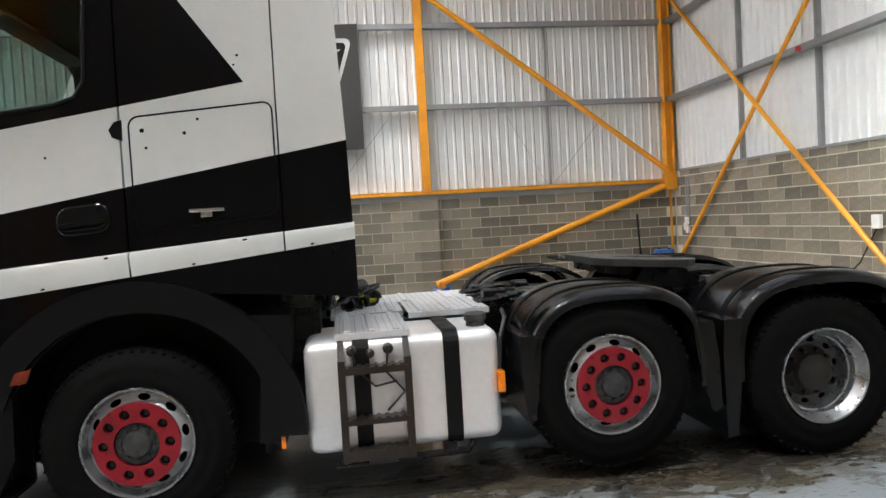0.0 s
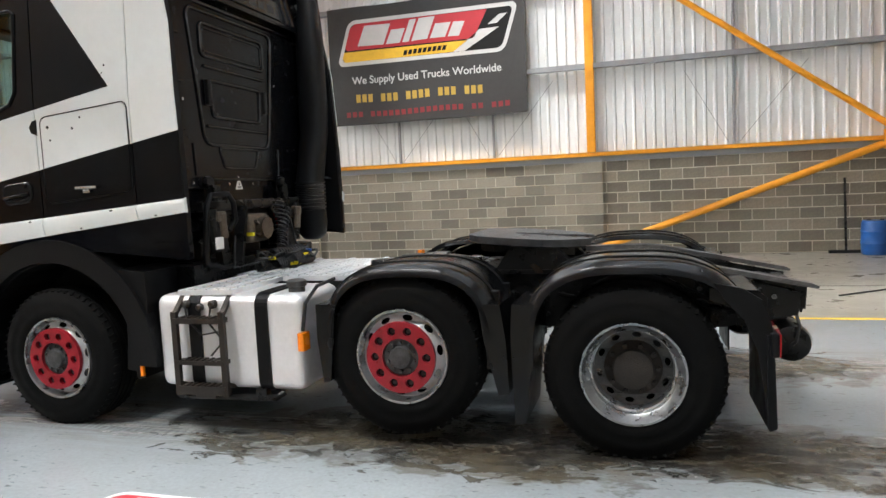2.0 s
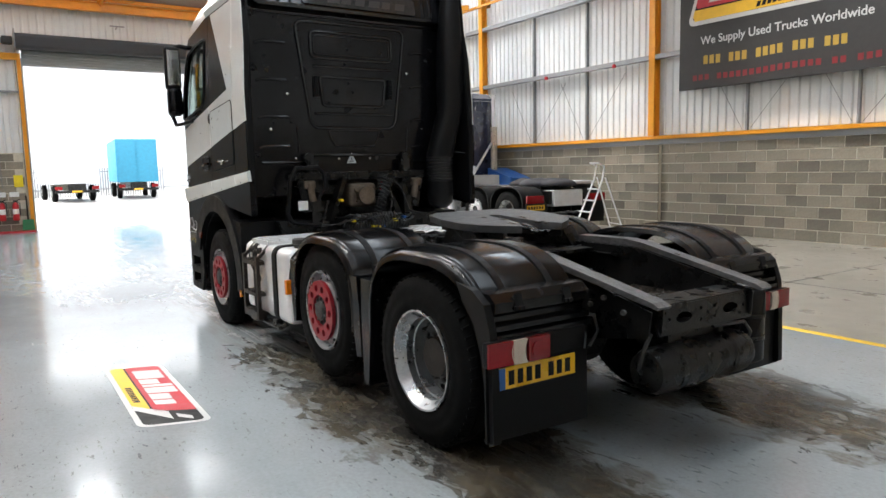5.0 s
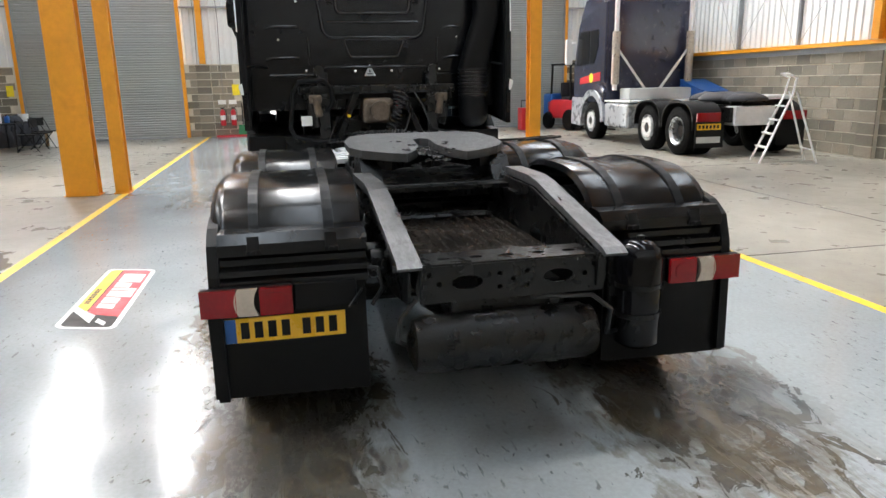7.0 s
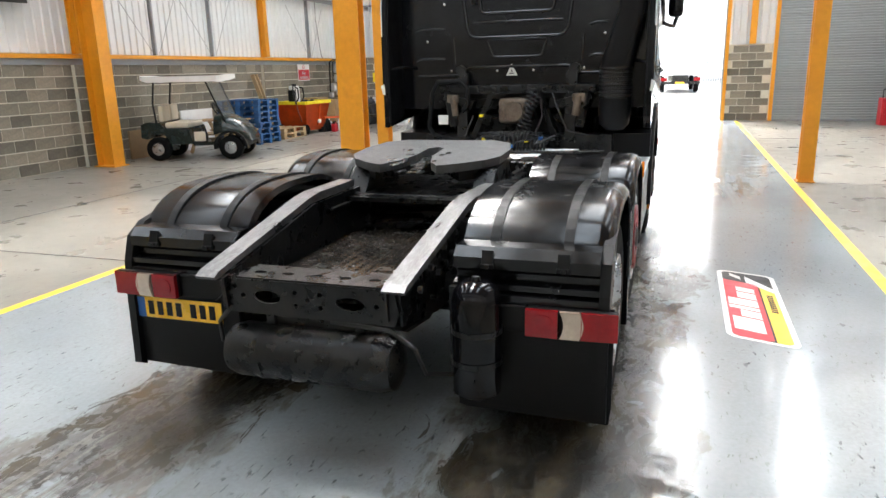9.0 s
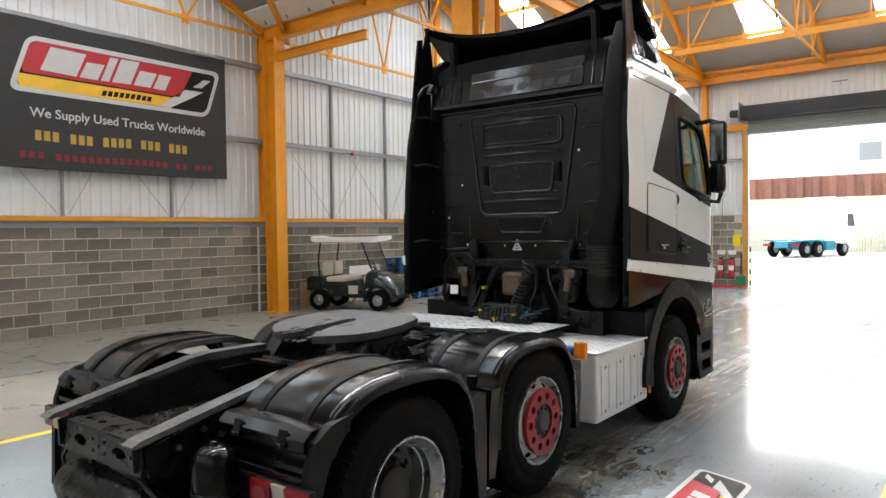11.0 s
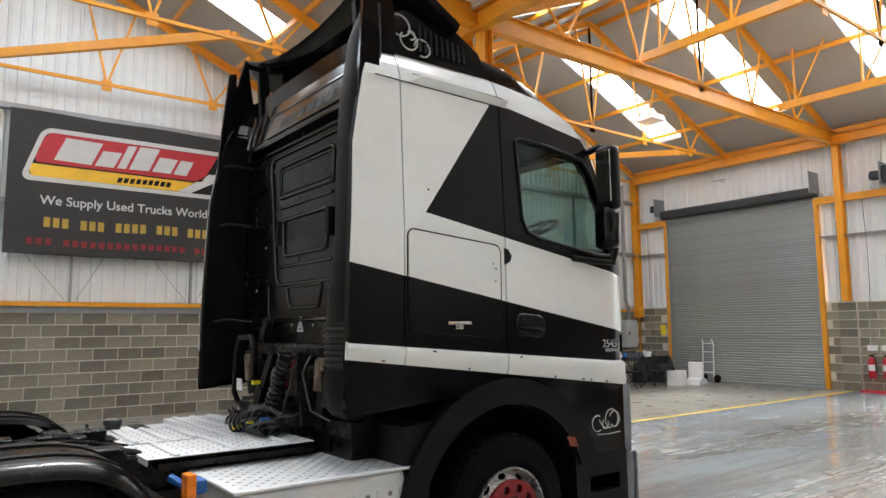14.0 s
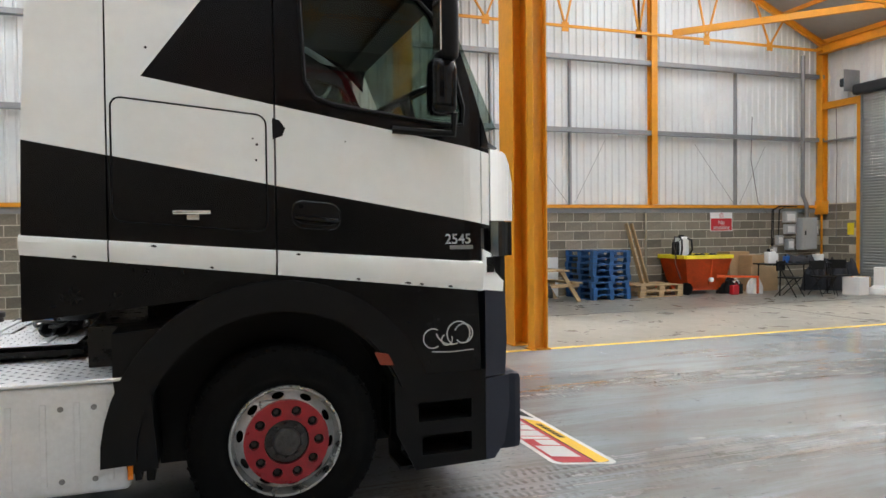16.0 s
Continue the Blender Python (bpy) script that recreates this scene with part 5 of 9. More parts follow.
    for k in range(9):
        x = 0.74 - 0.80 * k / 8
        lo, hi = 3.165 + 0.02 * x, 3.215 + 0.03 * x
        out = 0.030 * min(1.0, k / 1.0)
        c0, c1, c2 = bend_side(V(x, s * 1.250, lo), s), bend_side(V(x, s * 1.250, hi), s), bend_side(V(x, s * 1.250, hi + 0.012), s)
        c1.y += s * out
        rows.append([bm.verts.new(c0), bm.verts.new(c1), bm.verts.new(c2)])
    for r1, r2 in zip(rows, rows[1:]):
        for k in range(3):
            bm.faces.new((r1[k], r1[(k + 1) % 3], r2[(k + 1) % 3], r2[k]))
    bm.faces.new(rows[0])
    bm.faces.new(rows[-1])
    part("roof_ledge", bm, M_WHITE, truck, "white sloping ledge above the sleeper side")
    for dz, x0 in ((-0.003, 0.98), (0.066, 0.70)):
        bm = BM()
        tube(bm, [bend_side(V(x, s * 1.2505, 3.165 + 0.02 * x + dz), s) for x in (x0, 0.5, 0.2, -0.04)], 0.0045, 5)
        part("ledge_gap", bm, M_INK, truck)
    bm = BM()
    plate(bm, [(0.80, 1.30), (1.17, 1.21), (1.155, 2.08), (1.125, 2.75), (1.05, 3.18), (0.98, 3.34), (0.83, 3.34)], (), lambda u, v, w: V(u, s * (1.195 - max(0, v - 2.3) * 0.05 - w), v), 0.0, 0.012)
    part("fairing_inner", bm, M_BLACKPLASTIC, truck, "black inner face of the side fairing")
    bm = BM()
    plate(bm, [(0.96, 2.95), (1.09, 2.95), (1.075, 3.25), (1.05, 3.55), (1.02, 3.88), (0.96, 3.90), (0.93, 3.40)], (), lambda u, v, w: V(u, s * (1.205 - (v - 2.95) * 0.05 - w), v), 0.0, 0.03)
    part("fairing_horn", bm, M_BLACKGLOSS, truck, "black upper end of the side fairing")
    for z in (1.75, 2.55, 3.05):
        bm = BM()
        tube(bm, [(0.84, s * 1.02, z), (1.0, s * 1.1, z + 0.02), (1.08, s * 1.19, z)], 0.012, 6)
        part("fairing_stay", bm, M_BLACKPLASTIC, truck)

# rear wall of the cab
REAR = 0.83
bm = BM()
plate(bm, [(-1.17, 1.36), (-0.6, 1.36), (-0.5, 1.56), (0.5, 1.56), (0.6, 1.36), (1.17, 1.36), (1.17, 2.3), (1.11, 3.36), (1.0, 3.5), (-1.0, 3.5), (-1.11, 3.36), (-1.17, 2.3)], (), lambda u, v, w: V(REAR - w, u, v), 0.0, 0.06)
rear = part("rear_wall", bm, M_REAR, truck, "glossy black rear wall of the cab with pressed ribs")


def pressing(pts, r=0.011, closed=True):
    bm = BM()
    tube(bm, [V(REAR + 0.002, y, z) for y, z in pts], r * 1.5, 8, closed)
    return part("pressed_rib", bm, M_RIB, rear, "", True, 60)


def round_loop(y0, y1, z0, z1, r=0.05, taper=0.0):
    return [(y + (taper if y < 0 else -taper) * (z1 - z) / (z1 - z0), z) for y, z in rounded(y0, y1, z0, z1, r, 4)]


pressing(round_loop(-0.62, 0.60, 2.02, 3.04, 0.08, 0.14))
pressing(round_loop(-0.46, 0.44, 2.70, 2.95, 0.05))
pressing(round_loop(-0.43, 0.41, 2.735, 2.915, 0.04), 0.006)
pressing(round_loop(-0.38, 0.36, 2.24, 2.52, 0.04, 0.03))
pressing(round_loop(-0.30, 0.28, 1.84, 2.0, 0.03, 0.06), 0.008)
for z in (2.62, 2.16):
    pressing([(-0.44, z), (0.42, z)], 0.009, False)
for y0, y1 in ((-1.02, -0.72), (0.66, 0.82)):
    for z in (1.82, 2.1, 2.45, 2.8):
        pressing([(y0, z), (y0 + 0.06, z + 0.02), (y1, z + 0.02)], 0.009, False)
pressing([(-1.0, 1.68), (-0.55, 1.68), (-0.48, 1.75), (0.48, 1.75), (0.55, 1.68), (0.9, 1.68)], 0.01, False)
pressing([(-1.1, 3.10), (1.08, 3.10)], 0.014, False)
for y in (-0.68, 0.66):
    pressing([(y, 3.14), (y, 3.46)], 0.012, False)
for y in (-0.62, 0.60):
    pressing([(y, 1.78), (y * 1.02, 2.02)], 0.008, False)
bm = BM()
lean = lambda v: 0.10 - max(0.0, v - 3.17) * 0.24
plate(bm, rounded(-1.04, 1.02, 3.15, 3.60, 0.03), (), lambda u, v, w: V(REAR + w + lean(v) - 0.014, u, v), -0.02, 0.0)
box(bm, REAR - 0.01, REAR + 0.085, -1.0, 0.98, 3.135, 3.155, 0.006)
for y in (-0.92, -0.80, -0.68, 0.80, 0.90):
    tube(bm, [V(REAR + lean(z) - 0.012, y, z) for z in (3.18, 3.38, 3.57)], 0.016, 8)
part("upper_surround", bm, M_RIB, rear, "black ribbed surround above the rear wall", True, 40)
bm = BM()
for za, zb in ((3.185, 3.35), (3.375, 3.575)):
    plate(bm, rounded(-0.56, 0.70, za, zb, 0.03), (), lambda u, v, w: V(REAR + w + lean(v), u, v), -0.012, 0.0)
tube(bm, [V(REAR + lean(3.3625) - 0.006, y, 3.3625) for y in (-0.55, 0.0, 0.69)], 0.014, 8)
top_panel = part("upper_panel", bm, M_UPPER, rear, "shiny dark upper panel with a faded sign", True, 30)
for k, w in enumerate((0.13, 0.10, 0.10, 0.12, 0.09, 0.11)):
    bm = BM()
    y = -0.30 + k * 0.15
    plate(bm, [(y, 3.22), (y + w, 3.22), (y + w + 0.02, 3.29), (y + 0.02, 3.29)], (), lambda u, v, q: V(REAR + lean(v) + q, u, v), 0.0005, 0.0015)
    part("faded_bar", bm, M_FADED, top_panel)
for y0, z0 in ((-0.42, 2.42), (0.40, 2.42)):
    bm = BM()
    box(bm, REAR, REAR + 0.035, y0 - 0.025, y0 + 0.025, z0 - 0.10, z0 + 0.10, 0.01)
    for k in range(7):
        box(bm, REAR + 0.035, REAR + 0.041, y0 - 0.02, y0 + 0.02, 2.335 + k * 0.026, 2.347 + k * 0.026)
    part("cab_vent", bm, M_BLACKPLASTIC, rear)
for y, z in ((-0.66, 1.72), (-0.2, 1.71), (0.15, 1.71), (0.62, 1.72), (-0.9, 2.0), (0.8, 2.02), (-0.72, 2.34), (0.62, 2.6)):
    bm = BM()
    lathe(bm, [(0.0, 0.014), (0.006, 0.012), (0.007, 0.0)], (REAR, y, z), "x", 10, caps=False)
    part("rivet", bm, M_CHROME, rear)
bm = BM()
plate(bm, [(-0.115, 1.665), (-0.005, 1.665), (-0.06, 1.775)], (), lambda u, v, w: V(REAR + w, u, v), 0.001, 0.004)
st = part("warning_sticker", bm, M_WHITEPRINT, rear, "white triangular warning sticker")
bm = BM()
plate(bm, [(-0.085, 1.68), (-0.035, 1.68), (-0.035, 1.69), (-0.085, 1.69)], (), lambda u, v, w: V(REAR + w, u, v), 0.0045, 0.0052)
plate(bm, [(-0.07, 1.70), (-0.05, 1.70), (-0.06, 1.73)], (), lambda u, v, w: V(REAR + w, u, v), 0.0045, 0.0052)
part("sticker_mark", bm, M_INK, st)

# air intake down the rear corner
bm = BM()
path = [(0.94, 1.10, 3.66), (0.985, 1.09, 3.42), (0.995, 1.07, 3.0), (1.0, 1.06, 2.5), (1.0, 1.05, 2.2), (0.995, 0.97, 1.92), (0.985, 0.92, 1.72)]
rings = []
for (x, y, z), (a, c) in zip(path, ((0.05, 0.05), (0.09, 0.085), (0.12, 0.115), (0.125, 0.125), (0.12, 0.12), (0.115, 0.13), (0.11, 0.14))):
    ring = []
    for k in range(20):
        t = 2 * math.pi * k / 20
        cx, sy = math.cos(t), math.sin(t)
        ring.append(bm.verts.new(V(x + a * math.copysign(abs(cx) ** 0.6, cx), y + c * math.copysign(abs(sy) ** 0.6, sy), z)))
    rings.append(ring)
for r1, r2 in zip(rings, rings[1:]):
    for k in range(20):
        bm.faces.new((r1[k], r1[(k + 1) % 20], r2[(k + 1) % 20], r2[k]))
bm.faces.new(rings[0])
bm.faces.new(rings[-1])
duct = part("air_intake", bm, M_BLACKPLASTIC, truck, "tall black plastic air intake duct", True, 60)
bm = BM()
prof = []
for k in range(8):
    z = 1.72 - k * 0.034
    prof += [(z, 0.145), (z - 0.014, 0.145), (z - 0.02, 0.128), (z - 0.032, 0.128)]
lathe(bm, prof, (0.985, 0.92, 0), "z", 24)
part("bellows", bm, M_HOSE, duct, "ribbed rubber bellows", True, 30)
bm = BM()
lathe(bm, [(1.45, 0.14), (1.32, 0.145), (1.22, 0.13), (1.17, 0.08), (1.16, 0.0)], (0.985, 0.92, 0), "z", 24)
part("outlet", bm, M_BLACKPLASTIC, duct, "", True, 50)

# roof and spoiler
bm = BM()
SEC = ((0.86, 1.11, 3.34, 3.60), (0.5, 1.12, 3.34, 3.66), (0.15, 1.12, 3.33, 3.67), (-0.2, 1.12, 3.30, 3.62), (-0.45, 1.12, 3.24, 3.52), (-0.66, 1.10, 3.12, 3.38), (-0.84, 1.07, 2.98, 3.20), (-0.98, 1.04, 2.82, 3.02))
rows = []
for x, w, zb2, zt2 in SEC:
    row = []
    for k in range(17):
        t = math.pi * k / 16
        c, sn = math.cos(t), math.sin(t)
        row.append(bm.verts.new(V(x, w * math.copysign(abs(c) ** 0.45, c), zb2 + (zt2 - zb2) * abs(sn) ** 0.6)))
    rows.append(row)
for r1, r2 in zip(rows, rows[1:]):
    for k in range(16):
        bm.faces.new((r1[k], r1[k + 1], r2[k + 1], r2[k]))
bm.faces.new(rows[0])
part("roof", bm, M_BLACKGLOSS, truck, "glossy black high roof", True, 50)
bm = BM()
rows = []
for k in range(21):
    y = -1.17 + 2.34 * k / 20
    q = (abs(y) / 1.17) ** 2.2
    prof = [(0.30, 3.66 + 0.02 * q), (0.60, 3.73 + 0.12 * q), (0.86, 3.815 + 0.22 * q), (0.89, 3.82 + 0.23 * q), (0.87, 3.785 + 0.21 * q), (0.60, 3.69 + 0.10 * q), (0.32, 3.61 + 0.02 * q)]
    rows.append([bm.verts.new(V(x, y, z)) for x, z in prof])
for r1, r2 in zip(rows, rows[1:]):
    for k in range(7):
        bm.faces.new((r1[k], r1[(k + 1) % 7], r2[(k + 1) % 7], r2[k]))
bm.faces.new(rows[0])
bm.faces.new(rows[-1])
spoiler = part("roof_spoiler", bm, M_BLACKGLOSS, truck, "curved black roof spoiler", True, 50)
for y in (-0.8, 0.8):
    bm = BM()
    plate(bm, [(0.81, 3.44), (0.87, 3.46), (0.90, 3.82), (0.82, 3.82), (0.79, 3.60)], (), lambda u, v, w: V(u, y + w, v), -0.025, 0.025)
    part("spoiler_stay", bm, M_BLACKPLASTIC, spoiler)
for s in (-1, 1):
    bm = BM()
    plate(bm, [(0.80, 3.36), (0.99, 3.34), (0.975, 3.66), (0.93, 3.88), (0.885, 4.04), (0.865, 4.02), (0.835, 3.80), (0.79, 3.56)], (), lambda u, v, w: V(u, s * (1.15 - max(0, v - 3.4) * 0.02 - w), v), 0.0, 0.03)
    part("spoiler_cheek", bm, M_BLACKGLOSS, spoiler, "upswept black spoiler end")

# front, floor and inside of the cab
bm = BM()
plate(bm, [(-1.08, 2.22), (1.08, 2.22), (1.04, 3.0), (-1.04, 3.0)], (), lambda u, v, w: V(-1.30 + (v - 2.25) * 0.42 + w, u, v), 0.0, 0.006)
ws = part("windscreen", bm, M_GLASS, truck, "tinted windscreen")
ws.visible_shadow = False
bm = BM()
box(bm, -1.42, -1.28, -1.0, 1.0, 0.75, 2.06, 0.05)
part("grille", bm, M_BLACKPLASTIC, truck, "black front grille")
bm = BM()
box(bm, -1.46, -1.26, -1.12, 1.12, 0.27, 0.745, 0.05)
part("bumper", bm, M_GREYPLASTIC, truck, "dark grey front bumper")
bm = BM()
box(bm, -1.25, 0.80, -1.19, 1.19, 1.36, 1.45)
part("cab_floor", bm, M_CHASSIS, truck)
bm = BM()
plate(bm, [(-1.2, 1.46), (-0.85, 1.46), (-0.80, 2.05), (-0.85, 2.18), (-1.18, 2.22)], (), lambda u, v, w: V(u, w, v), -1.16, 1.16)
part("dashboard", bm, M_TRIM, truck, "dark grey dashboard")
bm = BM()
box(bm, 0.72, 0.765, -1.13, 1.13, 1.45, 3.3)
part("cab_lining", bm, M_TRIM, truck, "grey inner lining of the cab")
bm = BM()
pts = []
for k in range(24):
    t = 2 * math.pi * k / 24
    pts.append(V(-0.88, 0.62, 2.46) + V(0.18 * math.cos(t), 0.21 * math.sin(t), -0.09 * math.cos(t)))
tube(bm, pts, 0.016, 8, True)
sw = part("steering_wheel", bm, M_BLACKPLASTIC, truck, "black steering wheel")
bm = BM()
tube(bm, [(-0.88, 0.62, 2.45), (-0.97, 0.62, 2.12)], 0.04, 8)
for t in (0.3, math.pi - 0.3, 1.5 * math.pi):
    bar(bm, (-0.88, 0.62, 2.45), V(-0.88, 0.62, 2.46) + V(0.17 * math.sin(t), 0.20 * math.cos(t), -0.085 * math.sin(t)), 0.035, 0.015)
part("steering_column", bm, M_BLACKPLASTIC, sw)
for y in (-0.62, 0.62):
    bm = BM()
    box(bm, -0.45, 0.05, y - 0.25, y + 0.25, 1.75, 1.90, 0.04)
    seat = part("seat", bm, M_SEAT, truck, "dark cloth cab seat")
    bm = BM()
    box(bm, -0.02, 0.14, y - 0.24, y + 0.24, 1.88, 2.50, 0.05)
    box(bm, 0.02, 0.13, y - 0.14, y + 0.14, 2.50, 2.72, 0.04)
    part("seat_back", bm, M_SEAT, seat)
    bm = BM()
    box(bm, -0.38, 0.0, y - 0.18, y + 0.18, 1.45, 1.75)
    part("seat_base", bm, M_BLACKPLASTIC, seat)
for s in (-1, 1):
    bm = BM()
    plate(bm, [(0.72, 1.46), (0.72, 3.26), (0.1, 3.26), (-0.5, 3.16), (-0.80, 2.98), (-0.95, 2.66), (-1.06, 2.35), (-1.09, 1.46)], (WINDOW,), lambda u, v, w: bend_side(V(u, s * (1.192 - w), v), s), 0.0, 0.012)
    part("inner_lining", bm, M_LINING, truck, "dark grey inner lining of the cab side")
bm = BM()
box(bm, -0.98, -0.80, -0.9, 0.9, 2.98, 3.0)
part("sun_visor", bm, M_TRIM, truck)
bm = BM()
plate(bm, [(-0.86, 3.04), (-0.5, 3.20), (0.2, 3.28), (0.72, 3.28), (0.72, 3.30), (0.2, 3.30), (-0.5, 3.22), (-0.88, 3.06)], (), lambda u, v, w: V(u, w, v), -1.08, 1.08)
part("headlining", bm, M_LINING, truck, "dark grey cab headlining")

# chassis rails and crossmembers
for s in (-1, 1):
    bm = BM()
    y = s * 0.43
    plate(bm, [(0.55, 0.62), (4.55, 0.62), (4.98, 0.70), (5.0, 0.84), (4.45, 0.98), (0.55, 0.98)], (), lambda u, v, w: V(u, y + s * w, v), -0.006, 0.006)
    box(bm, 0.55, 4.05, min(y, y - s * 0.08), max(y, y - s * 0.08), 0.975, 0.985)
    box(bm, 0.55, 4.5, min(y, y - s * 0.08), max(y, y - s * 0.08), 0.612, 0.622)
    rail = part("chassis_rail", bm, M_CHASSIS, truck, "black steel chassis rail")
    bm = BM()
    for k in range(34):
        x = 2.9 + (k % 17) * 0.105
        z = 0.70 if k < 17 else 0.84
        lathe(bm, [(0, 0.014), (s * 0.016, 0.013), (s * 0.017, 0.0)], (x, y + s * 0.006, z), "y", 6, caps=False)
    tagged(part("bolt", bm, M_CHASSIS, rail), kind="stuff")
    # sloping runner on the tail of the rail
    bm = BM()
    prof = [(3.62, 1.085), (4.08, 1.09), (4.22, 1.075), (5.05, 0.905), (5.09, 0.885), (5.08, 0.872), (4.2, 1.042), (3.62, 1.045)]
    yy = s * 0.44
    plate(bm, prof, (), lambda u, v, w: V(u, yy + w + s * max(0, 4.5 - u) * 0.03, v), -0.05, 0.05)
    part("tail_runner", bm, M_WORNSTEEL, rail, "sloping tail runner worn to bare steel")
    bm = BM()
    plate(bm, [(3.62, 1.044), (4.2, 1.04), (5.04, 0.868), (5.03, 0.73), (4.2, 0.75), (3.62, 0.85)], (), lambda u, v, w: V(u, yy - s * 0.055 + w, v), -0.005, 0.005)
    part("runner_web", bm, M_CHASSIS, rail)
for x in (1.2, 2.1, 3.25):
    bm = BM()
    tube(bm, [(x, -0.43, 0.8), (x, 0.43, 0.8)], 0.06, 10)
    part("crossmember", bm, M_CHASSIS, truck)
holes = ring_holes(1, 0.0, 0.001)
bm = BM()
oval = lambda cu, cv, a, c: [(cu + a * math.cos(2 * math.pi * k / 14), cv + c * math.sin(2 * math.pi * k / 14)) for k in range(14)]
plate(bm, [(-0.40, 0.60), (0.40, 0.60), (0.42, 0.66), (0.40, 0.755), (-0.40, 0.755), (-0.42, 0.66)], [oval(-0.2, 0.68, 0.068, 0.03), oval(0.2, 0.68, 0.068, 0.03)] + [oval(u, v, 0.012, 0.012) for u, v in ((-0.32, 0.68), (0.32, 0.68), (0.0, 0.68), (-0.06, 0.71), (0.06, 0.71), (-0.06, 0.65), (0.06, 0.65), (-0.36, 0.72), (0.36, 0.72))], lambda u, v, w: V(5.0 + w, u + 0.012, v + 0.108), 0.0, 0.012)
tail = part("tail_crossmember", bm, M_CHASSIS, truck, "black steel tail crossmember with punched holes")
bm = BM()
plate(bm, [(-0.36, 4.80), (0.36, 4.80), (0.40, 4.997), (-0.40, 4.997)], [oval(u, 4.91, 0.03, 0.021) for u in (-0.28, -0.14, 0.0, 0.14, 0.28)], lambda u, v, w: V(v + 0.012, u + 0.012, 0.864 + w), 0.0, 0.008)
part("top_flange", bm, M_CHASSIS, tail)
# tread plate between the rails
bm = BM()
box(bm, 3.66, 4.84, -0.34, 0.34, 0.785, 0.80)
deck = part("tail_deck", bm, M_WETPLATE, truck, "dark wet tread plate between the rails")
bm = BM()
for i in range(26):
    for j in range(12):
        x, y = 3.72 + i * 0.042, -0.30 + j * 0.055
        if (i * 7 + j * 3) % 5 != 0:
            lathe(bm, [(0.80, 0.011), (0.806, 0.008), (0.807, 0.0)], (x, y, 0), "z", 6, caps=False)
tagged(part("stud", bm, M_WETPLATE, deck), kind="stuff")
bm = BM()
for s in (-1, 1):
    tube(bm, [(3.2, s * 0.06, 0.78), (3.72, s * 0.30, 0.86)], 0.032, 10)
part("radius_rod", bm, M_CHASSIS, truck)
bm = BM()
box(bm, 3.55, 3.98, -0.34, 0.34, 0.55, 0.60)
for k in range(14):
    t = k * 0.9
    tube(bm, [(3.6 + 0.02 * k, -0.25 + 0.03 * k, 0.62), (3.65 + 0.02 * k, -0.1 + 0.02 * math.sin(t), 0.70), (3.72, 0.1 + 0.02 * k, 0.66), (3.85, 0.25, 0.63)], 0.010, 6)
part("cable_bundle", bm, M_HOSE, truck, "tangle of black cables between the rails", True)

# fifth wheel
bm = BM()
top = [(2.93, -0.30), (3.02, -0.42), (3.25, -0.47), (3.48, -0.46), (3.60, -0.40), (3.72, -0.27), (3.78, -0.17), (3.66, -0.10), (3.48, -0.055), (3.24, -0.05), (3.20, 0.0), (3.24, 0.05), (3.48, 0.055), (3.66, 0.10), (3.78, 0.17), (3.72, 0.27), (3.60, 0.40), (3.48, 0.46), (3.25, 0.47), (3.02, 0.42), (2.93, 0.30)]
top = [(2.86 + (u - 2.93), v * 1.06 - 0.025) for u, v in top]
fifth_z = lambda u: 1.256 - (u - 2.86) * 0.072
plate(bm, top, (), lambda u, v, w: V(u, v, fifth_z(u) + w), -0.05, 0.0)
for v in bm.verts:
    if v.co.z < fifth_z(v.co.x) - 0.02:
        v.co.x, v.co.y = 3.27 + (v.co.x - 3.27) * 0.985, v.co.y * 0.985
fifth = part("fifth_wheel", bm, M_GREASE, truck, "greasy dark grey fifth-wheel plate with a throat")
bm = BM()
plate(bm, [(2.95, -0.36), (3.50, -0.38), (3.60, -0.28), (3.4, -0.1), (3.3, 0.0), (3.4, 0.1), (3.60, 0.26), (3.50, 0.36), (2.95, 0.34)], (), lambda u, v, w: V(u, v, fifth_z(u) - 0.115 + w), 0.0, 0.064)
for s in (-1, 1):
    plate(bm, [(3.05, 0.985), (3.65, 0.985), (3.50, 1.15), (3.18, 1.17)], (), lambda u, v, w: V(u, s * 0.40 + w, v), -0.06, 0.06)
box(bm, 2.85, 3.80, -0.47, 0.47, 0.986, 1.01)
part("fifth_wheel_mount", bm, M_CHASSIS, fifth, "black cast pedestal")
bm = BM()
tube(bm, [(3.0, 0.30, 1.19), (2.95, 0.70, 1.19), (2.93, 0.98, 1.2), (2.98, 1.03, 1.2), (3.03, 0.97, 1.2), (3.01, 0.70, 1.19)], 0.010, 6)
part("release_handle", bm, M_CHASSIS, fifth)
bm = BM()
tube(bm, [(3.66, -0.62, 1.02), (3.68, -0.3, 1.0), (3.68, 0.3, 1.0), (3.66, 0.62, 1.02)], 0.016, 6)
part("cross_pipe", bm, M_HOSE, truck)
rng = random.Random(5)
bm = BM()
for k in range(70):
    x, y = rng.uniform(3.22, 3.70), rng.gauss(-0.02, 0.09)
    r = rng.uniform(0.010, 0.030)
    m = bmesh.ops.create_icosphere(bm, subdivisions=1, radius=r)["verts"]
    zz = fifth_z(x) - (0.045 if abs(y + 0.02) < 0.07 else 0.006)
    for v in m:
        v.co = V(x + v.co.x * 1.6, y + v.co.y, zz + v.co.z * 0.35)
tagged(part("grease_lump", bm, M_WETGREASE, fifth, "lumps of black grease"), kind="stuff")

